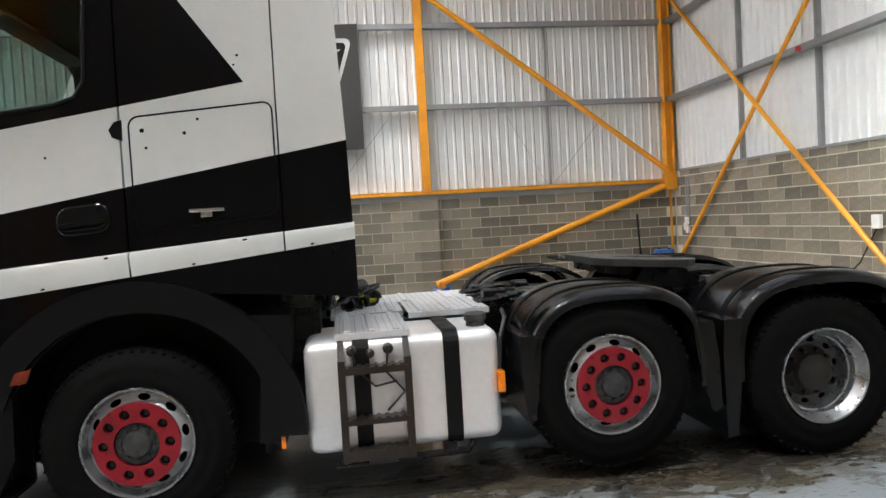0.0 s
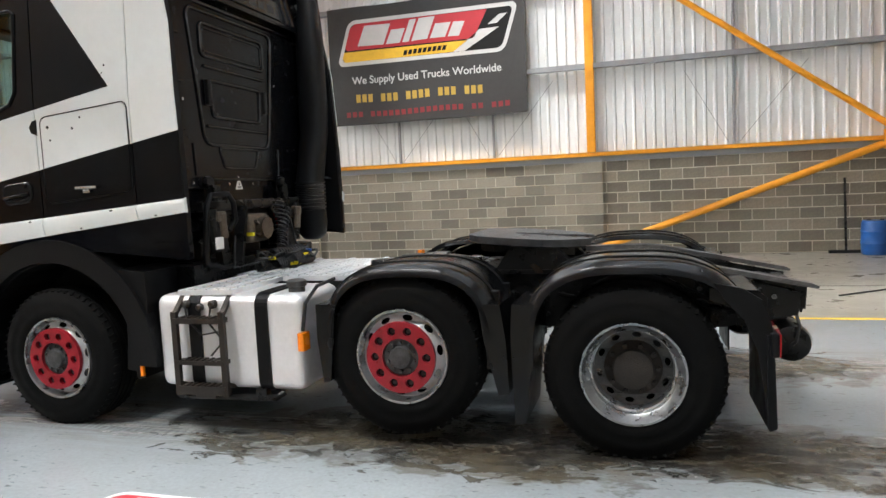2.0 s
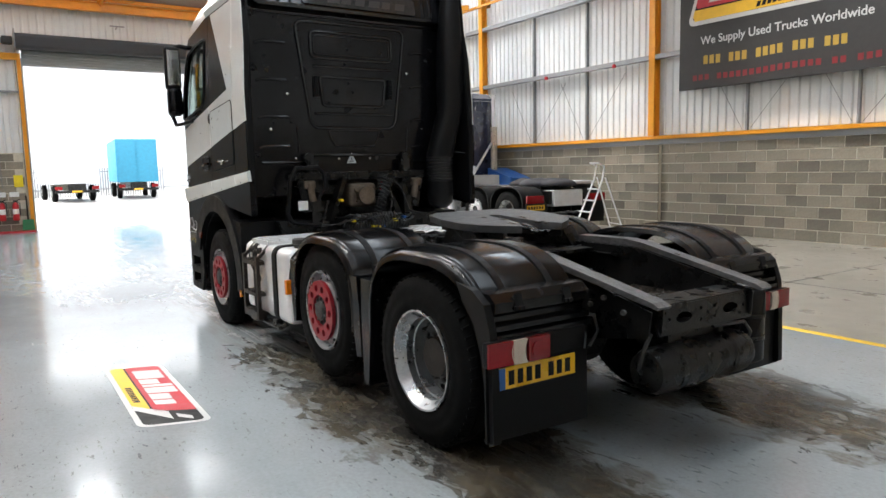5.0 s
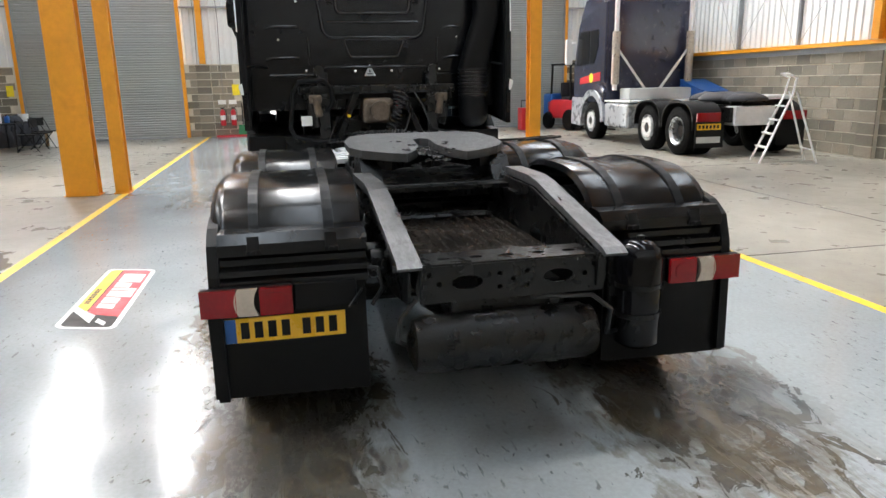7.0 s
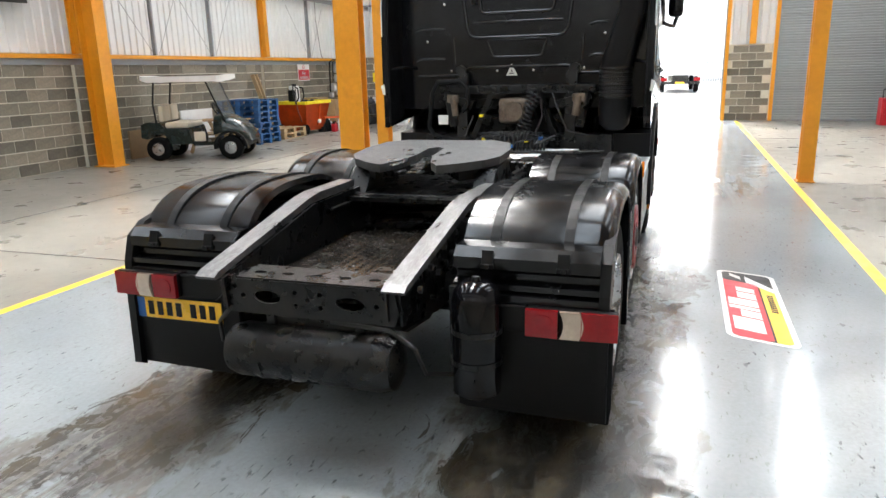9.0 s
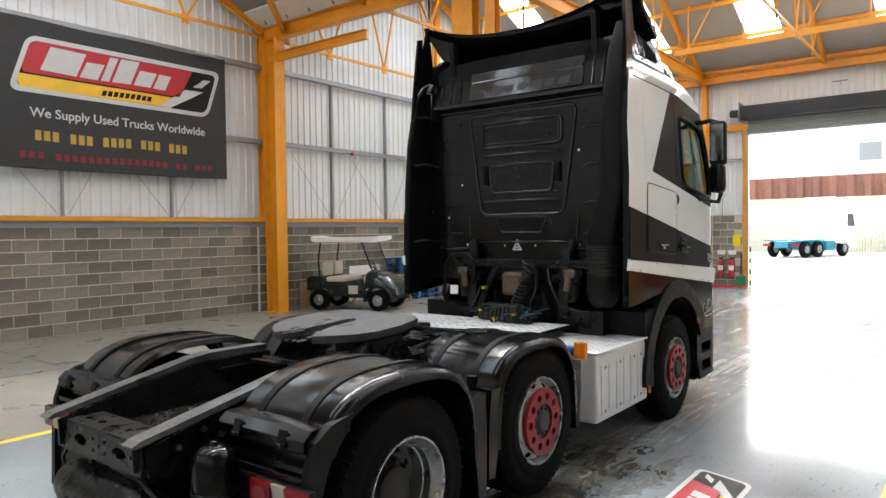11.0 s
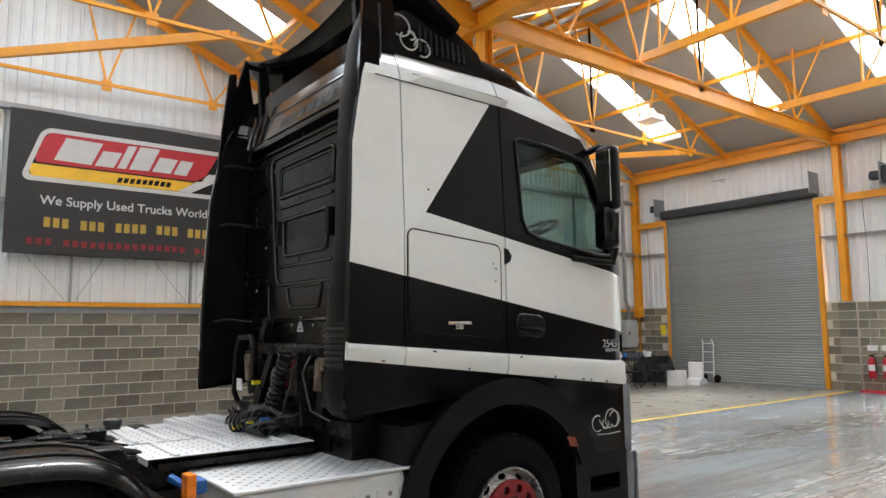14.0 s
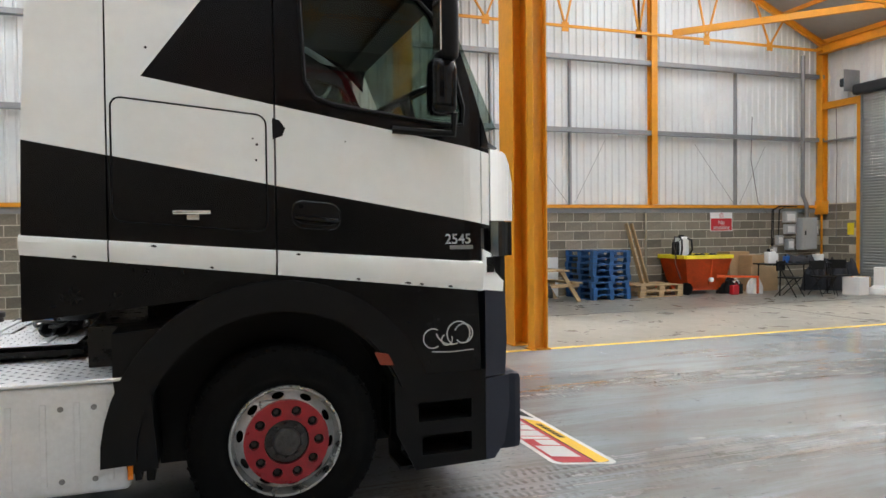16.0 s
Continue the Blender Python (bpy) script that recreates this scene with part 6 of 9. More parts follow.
# mudguards over the rear axles
def guard(x0, x1, zt, s, name, tail_open):
    c = (x0 + x1) / 2
    h = (x1 - x0) / 2
    prof = []
    for k in range(25):
        t = math.pi - math.pi * k / 24
        u, v = math.cos(t), math.sin(t)
        prof.append((c + h * math.copysign(abs(u) ** 0.72, u), 0.52 + (zt - 0.52) * abs(v) ** 0.62))
    if tail_open:
        prof = [p for p in prof if not (p[0] > c and p[1] < 0.86)]
    bm = BM()
    yo, yi = 1.245, 0.56
    sec = [(yi, -0.03), (yi + 0.015, 0.0), (yo - 0.07, 0.0), (yo - 0.03, -0.012), (yo - 0.006, -0.04), (yo, -0.075)]
    rows = []
    m = len(prof)
    for k, (x, z) in enumerate(prof):
        a, b2 = Vector(prof[max(0, k - 1)]), Vector(prof[min(m - 1, k + 1)])
        d = (b2 - a).normalized()
        nrm = V(-d.y, d.x, 0)
        if nrm.y < 0 and abs(nrm.y) > 0.2:
            nrm = -nrm
        row = []
        for y, off in sec:
            dn = off
            row.append(bm.verts.new(V(x + nrm.x * dn, s * y, z + nrm.y * dn)))
        rows.append(row)
    for r1, r2 in zip(rows, rows[1:]):
        for k in range(len(sec) - 1):
            bm.faces.new((r1[k], r1[k + 1], r2[k + 1], r2[k]))
    bmesh.ops.recalc_face_normals(bm, faces=bm.faces[:])
    bmesh.ops.solidify(bm, geom=bm.faces[:], thickness=0.012)
    g = part(name, bm, M_FENDER, truck, "wet black plastic mudguard", True, 45)
    for y in (0.72, 1.05):
        bm = BM()
        pts = [(x, z) for x, z in prof if z > 0.8]
        rws = [[bm.verts.new(V(x, s * y + e, z + h2)) for e, h2 in ((-0.022, -0.004), (-0.022, 0.009), (0.022, 0.009), (0.022, -0.004))] for x, z in pts]
        for r1, r2 in zip(rws, rws[1:]):
            for q in range(4):
                bm.faces.new((r1[q], r1[(q + 1) % 4], r2[(q + 1) % 4], r2[q]))
        bm.faces.new(rws[0])
        bm.faces.new(rws[-1])
        part("guard_strap", bm, M_BLACKPLASTIC, g)
        bm = BM()
        px, pz = [p for p in prof if p[1] > 0.9][-1]
        box(bm, px - 0.02, px + 0.03, s * y - 0.028, s * y + 0.028, pz - 0.06, pz + 0.03, 0.006)
        part("strap_buckle", bm, M_BLACKPLASTIC, g)
    return g


for s in (-1, 1):
    guard(2.09, 3.24, 1.145, s, "mudguard", False)
    guard(3.36, 4.64, 1.15, s, "mudguard", True)
    for x0, x1 in ((2.07, 2.18), (3.12, 3.25), (3.32, 3.45)):
        bm = BM()
        zb = 0.40 if x0 < 3 else (0.36 if x0 < 3.3 else 0.19)
        lean_x = 0.0 if x0 < 3 else (0.075 if x0 < 3.3 else -0.03)
        plate(bm, [(x0 + 0.03 + lean_x, zb), (x1 - 0.035 + lean_x, zb + 0.01), (x1 + lean_x * 0.4, 0.68), (x1 + (0.02 if x0 < 3 else 0), 0.9), (x0, 0.9), (x0 + lean_x * 0.4, 0.68)], (), lambda u, v, w: V(u, s * (1.24 - w), v), 0.0, 0.55)
        part("mudflap", bm, M_FENDER, truck, "black plastic mudflap")
    # stepped tail panel, lamp and flap
    bm = BM()
    plate(bm, [(4.40, 0.985), (4.64, 0.975), (4.685, 0.935), (4.685, 0.885), (4.655, 0.875), (4.64, 0.86), (4.64, 0.832), (4.69, 0.82), (4.69, 0.795), (4.665, 0.788), (4.70, 0.775), (4.70, 0.745), (4.61, 0.745), (4.59, 0.86), (4.40, 0.92)], (), lambda u, v, w: V(u, s * (1.235 - w), v), 0.0, 0.67)
    for v in bm.verts:
        if abs(v.co.y) > 1.2:
            v.co.y = s * 1.20
    tp = part("tail_panel", bm, M_FENDER, truck, "ribbed black tail panel of the mudguard")
    for y in (0.72, 1.05):
        bm = BM()
        bar(bm, (4.672, s * y, 0.965), (4.692, s * y, 0.90), 0.05, 0.012, up=(1, 0, 0))
        box(bm, 4.685, 4.70, s * y - 0.03, s * y + 0.03, 0.888, 0.91, 0.004)
        lathe(bm, [(0.0, 0.012), (0.012, 0.011), (0.013, 0.0)], (4.70, s * y, 0.90), "x", 8, caps=False)
        part("tail_bracket", bm, M_BLACKPLASTIC, tp)
    bm = BM()
    plate(bm, [(1.265, 0.745), (0.58, 0.745), (0.58, 0.23), (0.62, 0.22), (1.255, 0.215), (1.265, 0.3)] if s > 0 else [(1.265, 0.745), (0.58, 0.745), (0.575, 0.225), (1.262, 0.24), (1.262, 0.36)], (), lambda u, v, w: V(4.675 + w, s * u, v), 0.0, 0.012)
    part("rear_flap", bm, M_BLACKPLASTIC, truck, "black rubber spray flap")
    bm = BM()
    plate(bm, [(4.42, 1.02), (4.56, 0.99), (4.655, 0.93), (4.70, 0.80), (4.715, 0.60), (4.725, 0.24), (4.685, 0.22), (4.66, 0.45), (4.63, 0.66), (4.57, 0.82), (4.47, 0.93)], (), lambda u, v, w: V(u, s * (1.246 - w), v), 0.0, 0.045)
    part("guard_lip", bm, M_BLACKPLASTIC, truck, "curved black lip of the last mudguard")
    lamp = new("rear_lamp")
    lamp.parent = truck
    tagged(lamp, "red rear lamp cluster with a clear band")
    y0, zl = 1.285, 0.618 if s > 0 else 0.635
    bm = BM()
    box(bm, 4.688, 4.73, min(s * 0.90, s * y0), max(s * 0.90, s * y0), zl - 0.004, zl + 0.124, 0.012)
    part("lamp_body", bm, M_BLACKPLASTIC, lamp)
    curve = lambda u: 4.752 - 0.014 * max(0.0, (u - 1.0) / 0.285) ** 2
    for a, b2, mt, nm in ((1.135, y0, M_REDLENS, "red_lens"), (1.045, 1.128, M_WHITELENS, "clear_lens"), (0.90, 1.038, M_REDLENS, "red_lens")):
        bm = BM()
        bow = 0.018 if mt is M_WHITELENS else 0.0
        edge = lambda u, v: u + bow * (1 - ((v - 0.06) / 0.06) ** 2)
        n = 5
        loop = [(edge(b2, 0.12 * k / n), 0.12 * k / n) for k in range(n + 1)] + [(edge(a, 0.12 - 0.12 * k / n), 0.12 - 0.12 * k / n) for k in range(n + 1)]
        plate(bm, loop, (), lambda u, v, w: V((curve(u) if w > 0 else 4.73), s * u, zl + v), 0.0, 1.0)
        part(nm, bm, mt, lamp)
    bm = BM()
    plate(bm, rounded(0.925, 1.02, 0.02, 0.10, 0.035), (), lambda u, v, w: V(4.752 + w, s * u, zl + v), 0.0005, 0.006)
    part("lens_ring", bm, M_REDLENS, lamp)
    # lamp bar beside the cluster
    bm = BM()
    box(bm, 4.682, 4.715, min(s * 0.62, s * 0.895), max(s * 0.62, s * 0.895), zl, zl + 0.122, 0.01)
    part("lamp_bar", bm, M_BLACKPLASTIC, truck)
bm = BM()
box(bm, 4.690, 4.698, -1.20, -0.675, 0.498, 0.612, 0.004)
plate_ob = part("number_plate", bm, M_PLATE, truck, "yellow number plate with black bars")
bm = BM()
box(bm, 4.6985, 4.6995, -1.198, -1.15, 0.50, 0.61)
part("plate_band", bm, M_BLUE, plate_ob, "blue end band")
for k in range(7):
    bm = BM()
    y = -1.13 + k * 0.058 + (0.032 if k > 3 else 0)
    box(bm, 4.6985, 4.6998, y, y + 0.036, 0.517, 0.592)
    part("plate_bar", bm, M_INK, plate_ob)
bm = BM()
box(bm, 4.690, 4.696, -1.10, -0.80, 0.488, 0.4975)
part("plate_strip", bm, M_INK, plate_ob)

# air tanks at the tail
bm = BM()
lathe(bm, [(-0.42, 0.0), (-0.415, 0.05), (-0.39, 0.11), (-0.34, 0.125), (0.36, 0.125), (0.41, 0.11), (0.435, 0.05), (0.44, 0.0)], (4.95, -0.02, 0.51), "y", 28)
tank2 = part("air_tank", bm, M_CHASSIS, truck, "black transverse air tank", True, 50)
for y in (-0.22, 0.22):
    bm = BM()
    lathe(bm, [(y - 0.02, 0.129), (y + 0.02, 0.129)], (4.95, -0.02, 0.51), "y", 28, caps=False)
    box(bm, 4.91, 4.95, y - 0.02, y + 0.02, 0.6, 0.72)
    part("tank_strap", bm, M_CHASSIS, tank2)
bm = BM()
box(bm, 4.72, 4.93, -0.25, 0.28, 0.60, 0.69, 0.02)
part("valve_block", bm, M_CHASSIS, truck)
bm = BM()
lathe(bm, [(0.34, 0.0), (0.345, 0.07), (0.37, 0.105), (0.78, 0.108), (0.83, 0.095), (0.86, 0.06), (0.868, 0.0)], (4.80, 0.70, 0), "z", 28)
res = part("air_reservoir", bm, M_BLACKGLOSS, truck, "upright glossy black air reservoir", True, 50)
for z in (0.50, 0.64):
    bm = BM()
    lathe(bm, [(z, 0.111), (z + 0.025, 0.111)], (4.80, 0.70, 0), "z", 28, caps=False)
    box(bm, 4.72, 4.76, 0.58, 0.64, z, z + 0.025)
    part("reservoir_strap", bm, M_CHASSIS, res)
bm = BM()
lathe(bm, [(0.86, 0.02), (0.885, 0.018), (0.887, 0.0)], (4.80, 0.70, 0), "z", 10)
part("valve", bm, M_CHASSIS, res)
bm = BM()
box(bm, 4.74, 4.77, 0.57, 0.62, 0.42, 0.82)
part("reservoir_bracket", bm, M_CHASSIS, res)
for pts in (((4.97, -0.40, 0.72), (4.98, -0.47, 0.64), (4.96, -0.48, 0.54), (4.93, -0.41, 0.49)), ((4.98, 0.1, 0.69), (4.99, 0.38, 0.68), (4.97, 0.48, 0.6), (4.9, 0.50, 0.46), (4.78, 0.62, 0.42)), ((4.66, -0.6, 0.80), (4.68, -0.52, 0.79), (4.69, -0.50, 0.70), (4.68, -0.55, 0.62))):
    bm = BM()
    tube(bm, pts, 0.011, 7)
    part("air_line", bm, M_HOSE, truck, "", True)

# diesel tank on the near side
bm = BM()
box(bm, 0.855, 1.955, -1.225, -0.62, 0.325, 0.96, 0.085, 5)
tank = part("fuel_tank", bm, M_ALU, truck, "brushed aluminium fuel tank", True, 60)
for x in (1.17, 1.675):
    bm = BM()
    outer = [(y, z) for y, z in rounded(-1.238, -0.60, 0.313, 0.972, 0.09, 5)]
    inner = [(y, z) for y, z in rounded(-1.224, -0.62, 0.327, 0.958, 0.085, 5)]
    plate(bm, outer, (inner,), lambda u, v, w: V(x + w, u, v), -0.045, 0.045)
    part("tank_strap", bm, M_BLACKPLASTIC, tank, "black tank strap")
bm = BM()
lathe(bm, [(0.95, 0.055), (0.99, 0.055), (0.995, 0.066), (1.03, 0.066), (1.04, 0.05), (1.041, 0.0)], (1.85, -1.06, 0), "z", 18)
part("filler_cap", bm, M_RIMDARK, tank, "dark grey filler cap", True, 40)
bm = BM()
for x in (1.06, 1.42):
    box(bm, x - 0.02, x + 0.02, -1.31, -1.28, 0.30, 0.86)
    bar(bm, (x, -1.29, 0.84), (x, -1.18, 0.95), 0.035, 0.025)
    bar(bm, (x, -1.29, 0.38), (x, -1.2, 0.34), 0.035, 0.025)
for z, d in ((0.335, 0.028), (0.52, 0.014), (0.80, 0.018)):
    box(bm, 1.06, 1.42, -1.315, -1.23, z - d, z + d)
    for k in range(7):
        x = 1.10 + k * 0.046
        box(bm, x, x + 0.022, -1.312, -1.234, z + d, z + d + 0.008)
box(bm, 1.18, 1.34, -1.30, -1.20, 0.275, 0.36, 0.012)
part("tank_step", bm, M_RUST, truck, "rusty brown tank step ladder")
bm = BM()
tube(bm, [(1.0, -1.22, 0.27), (1.74, -1.22, 0.28), (1.78, -1.18, 0.31)], 0.022, 8)
box(bm, 1.6, 1.68, -1.24, -1.18, 0.26, 0.34, 0.01)
part("side_guard", bm, M_CHASSIS, truck)
for s, x, z in ((-1, 1.952, 0.655), (1, 1.985, 0.955)):
    bm = BM()
    box(bm, x - 0.022, x + 0.022, min(s * 1.15, s * 1.245), max(s * 1.15, s * 1.245), z - 0.06, z + 0.06, 0.008)
    part("side_marker", bm, M_AMBER, truck, "orange side marker lamp")
bm = BM()
tube(bm, [(1.95, -1.2, 0.72), (1.97, -1.18, 0.90), (2.02, -1.1, 1.0), (2.05, -0.9, 1.02)], 0.012, 6)
part("marker_cable", bm, M_HOSE, truck)

for x, z, r in ((1.12, 0.90, 0.03), (1.22, 0.88, 0.025), (1.32, 0.90, 0.03)):
    bm = BM()
    lathe(bm, [(-1.215, r), (-1.25, r), (-1.26, r * 0.6), (-1.262, 0.0)], (x, 0, z), "y", 12, caps=False)
    part("tank_fitting", bm, M_RUST, tank, "grimy pipe fitting on the tank")
for pts in (((1.12, -1.26, 0.90), (1.14, -1.27, 0.80), (1.24, -1.262, 0.70), (1.36, -1.26, 0.72)), ((1.32, -1.26, 0.90), (1.30, -1.265, 0.78), (1.40, -1.262, 0.66), (1.30, -1.262, 0.56))):
    bm = BM()
    tube(bm, pts, 0.007, 6)
    part("fuel_line", bm, M_HOSE, tank, "", True)

# locker on the off side
bm = BM()
box(bm, 0.73, 1.765, 0.55, 1.225, 0.345, 0.885, 0.03, 3)
lock = part("battery_box", bm, M_BOXSILVER, truck, "silver battery and silencer box", True, 50)
for k in range(7):
    bm = BM()
    x = 0.815 + k * 0.145
    box(bm, x - 0.014, x + 0.014, 1.222, 1.232, 0.40, 0.80, 0.006, 2)
    part("panel_rib", bm, M_BOXSILVER, lock)
for x in (0.885, 1.03, 1.32, 1.61):
    for z in (0.77, 0.42):
        bm = BM()
        lathe(bm, [(1.225, 0.014), (1.228, 0.013), (1.2275, 0.008), (1.226, 0.0)], (x, 0, z), "y", 14, caps=False)
        part("panel_bolt", bm, M_CABLE, lock)
bm = BM()
box(bm, 0.71, 1.785, 0.52, 1.24, 0.888, 0.906, 0.004, 1)
lid = part("box_lid", bm, M_ALUPLATE, lock, "aluminium tread-plate lid")
bm = BM()
box(bm, 1.88, 1.96, 1.02, 1.16, 0.90, 0.97, 0.02)
tube(bm, [(1.92, 1.08, 0.93), (1.99, 1.1, 0.95), (2.03, 1.05, 0.98)], 0.02, 8)
part("coupling", bm, M_BLUE, truck, "blue hose coupling")


def treads(bm, x0, x1, y0, y1, z, along):
    """Raised bars on a tread plate."""
    i = 0
    a = x0 + 0.03
    while a < x1 - 0.03:
        b2 = y0 + 0.03
        j = 0
        while b2 < y1 - 0.05:
            if (i + j) % 2 == 0:
                d = (0.028, 0.006) if along else (0.006, 0.028)
                bm2 = (a - d[0] / 2, a + d[0] / 2, b2 - d[1] / 2, b2 + d[1] / 2)
                vs = [bm.verts.new(p) for p in ((bm2[0], bm2[2], z), (bm2[1], bm2[2], z), (bm2[1], bm2[3], z), (bm2[0], bm2[3], z))]
                c = bm.verts.new(((bm2[0] + bm2[1]) / 2, (bm2[2] + bm2[3]) / 2, z + 0.005))
                for k in range(4):
                    bm.faces.new((vs[k], vs[(k + 1) % 4], c))
            b2 += 0.045
            j += 1
        a += 0.045
        i += 1


bm = BM()
treads(bm, 0.71, 1.785, 0.52, 1.24, 0.906, True)
tagged(part("tread_bar", bm, M_GALV, lid), kind="stuff")
# added dark plate that shuts out light between the rails, with a pipe
bm = BM()
box(bm, 2.08, 2.12, -0.42, 0.42, 0.50, 1.0, 0.01)
tube(bm, [(2.14, -0.3, 0.7), (2.2, -0.1, 0.85), (2.16, 0.2, 0.75), (2.2, 0.35, 0.9)], 0.03, 8)
part("frame_bulkhead", bm, M_CHASSIS, truck, "added dark plate with a pipe, closing the bright slot between the rails")
# catwalk behind the cab: folded tread-plate sections
for x0, x1, y0, y1, z in ((1.03, 1.45, -1.20, -0.45, 0.99), (1.0, 1.48, -0.44, 0.05, 1.0), (1.50, 2.03, -0.62, 0.05, 1.004), (1.05, 2.03, 0.065, 0.62, 1.0)):
    bm = BM()
    box(bm, x0, x1, y0, y1, z - 0.004, z)
    box(bm, x0, x1, y0, y0 + 0.006, z - 0.035, z - 0.004)
    box(bm, x1 - 0.006, x1, y0 + 0.007, y1, z - 0.035, z - 0.004)
    cw = part("catwalk_plate", bm, M_ALUPLATE, truck, "white-grey aluminium tread-plate catwalk")
    bm = BM()
    treads(bm, x0, x1, y0, y1, z, False)
    tagged(part("tread_bar", bm, M_GALV, cw), kind="stuff")
    for k in range(3):
        bm = BM()
        x = x0 + (x1 - x0) * (k + 0.5) / 3
        box(bm, x - 0.02, x + 0.02, y0 + 0.02, y1 - 0.02, z, z + 0.012, 0.005, 1)
        part("plate_rib", bm, M_ALUPLATE, cw)
bm = BM()
box(bm, 1.02, 1.96, -0.6, 0.58, 0.93, 0.962)
part("catwalk_frame", bm, M_CHASSIS, truck)

# gearbox, brackets and hoses behind the cab
bm = BM()
box(bm, 0.62, 0.98, -0.16, 0.14, 1.22, 1.46, 0.05, 3)
tube(bm, [(0.98, 0.0, 1.34), (1.04, 0.0, 1.34)], 0.09, 16)
bar(bm, (1.0, -0.12, 1.40), (1.0, 0.10, 1.28), 0.03, 0.02)
bar(bm, (1.0, 0.12, 1.40), (1.0, -0.10, 1.28), 0.03, 0.02)
part("gear_housing", bm, M_BROWNCAST, truck, "tan cast metal housing behind the cab", True, 40)
bm = BM()
box(bm, 0.75, 0.95, -0.75, 0.75, 1.50, 1.58, 0.02)
part("cab_crossbeam", bm, M_CHASSIS, truck)
for s in (-1, 1):
    bm = BM()
    bar(bm, (0.9, s * 0.52, 1.95 - 0.25), (0.95, s * 0.52, 1.05), 0.10, 0.06)
    bar(bm, (0.95, s * 0.22, 1.52), (1.0, s * 0.42, 1.06), 0.08, 0.05)
    bar(bm, (0.92, s * 0.70, 1.48), (0.95, s * 0.40, 1.40), 0.10, 0.07)
    tube(bm, [(0.95, s * 0.66, 1.52), (0.95, s * 0.6, 1.20)], 0.05, 12)
    tube(bm, [(0.86, s * 0.55, 1.72), (0.90, s * 0.55, 1.72)], 0.05, 12)
    part("cab_mount", bm, M_CHASSIS, truck, "dark cab mounting bracket")
for s in (-1, 1):
    bm = BM()
    tube(bm, [(1.0, s * 0.60, 1.48), (1.0, s * 0.57, 1.30)], 0.035, 12)
    box(bm, 0.96, 1.02, s * 0.6 - 0.06, s * 0.6 + 0.06, 1.42, 1.50, 0.02)
    part("damper", bm, M_BROWNCAST, truck, "tan and steel cab damper")
bm = BM()
tube(bm, [(1.0, -0.80, 1.12), (1.02, -0.84, 1.2), (1.02, -0.80, 1.52), (1.02, -0.74, 1.62), (1.02, -0.52, 1.63), (1.02, -0.45, 1.56), (1.02, -0.44, 1.42), (1.0, -0.5, 1.35)], 0.022, 10)
tube(bm, [(1.0, -0.80, 1.12), (1.0, -0.6, 1.07), (1.0, -0.42, 1.08)], 0.02, 8)
part("grab_handle", bm, M_BLACKPLASTIC, truck, "black tube grab handle", True)
bm = BM()
box(bm, 1.03, 1.04, -0.74, -0.64, 1.22, 1.31, 0.004)
part("data_plate", bm, M_WHITEPLASTIC, truck, "small white data plate")


def coil(p0, p1, r, turns, tr):
    """A spiral hose."""
    p0, p1 = Vector(p0), Vector(p1)
    o, d, sd, up, ln = frame_of(p0, p1)
    n = turns * 10
    bm = BM()
    tube(bm, [p0 + d * (ln * k / n) + sd * (r * math.cos(2 * math.pi * k / 10)) + up * (r * math.sin(2 * math.pi * k / 10)) for k in range(n + 1)], tr, 5)
    return bm


for p0, p1, r, n, tr in (((1.05, 0.18, 1.550), (1.1, 0.12, 1.065), 0.04, 14, 0.009), ((1.08, 0.24, 1.500), (1.12, 0.02, 1.045), 0.04, 13, 0.009), ((1.12, -0.32, 1.045), (1.18, 0.3, 1.045), 0.045, 22, 0.010), ((1.22, -0.22, 1.045), (1.24, 0.34, 1.055), 0.045, 18, 0.010), ((1.14, -0.12, 1.115), (1.24, 0.22, 1.125), 0.045, 12, 0.010), ((1.3, -0.1, 1.055), (1.22, 0.12, 1.095), 0.06, 6, 0.010)):
    part("coiled_hose", coil(p0, p1, r, n, tr), M_HOSE, truck, "black coiled air hose lying on the catwalk", True, 80)
for pts, mt in ((((1, 0.14, 1.500), (1.04, 0.2, 1.380), (1.08, 0.1, 1.115)), M_HOSE), (((1, 0.25, 1.460), (1.06, 0.28, 1.300), (1.1, 0.2, 1.075)), M_HOSE), (((0.98, 0.2, 1.480), (1.03, 0.16, 1.400), (1.04, 0.19, 1.300)), M_REDLENS), (((1.1, -0.3, 1.075), (1.02, -0.5, 1.055), (0.98, -0.4, 1.300)), M_HOSE), (((0.95, 0.35, 1.500), (1.03, 0.4, 1.400), (1.02, 0.5, 1.165), (0.98, 0.7, 1.115)), M_HOSE)):
    bm = BM()
    tube(bm, pts, 0.010, 6)
    part("hose", bm, mt, truck, "", True, 80)
hr = random.Random(31)
for k in range(16):
    bm = BM()
    cx, cy = hr.uniform(1.08, 1.30), hr.uniform(-0.34, 0.40)
    rr, ph, tilt = hr.uniform(0.05, 0.10), hr.uniform(0, 6.3), hr.uniform(-0.5, 0.5)
    tube(bm, [V(cx + rr * math.cos(ph + a * 0.6), cy + 1.4 * rr * math.sin(ph + a * 0.6), 1.035 + 0.012 * a + tilt * rr * math.sin(a) * 0.5 + 0.03) for a in range(8)], hr.uniform(0.007, 0.012), 6)
    part("loose_hose", bm, M_HOSE, truck, "", True, 80)
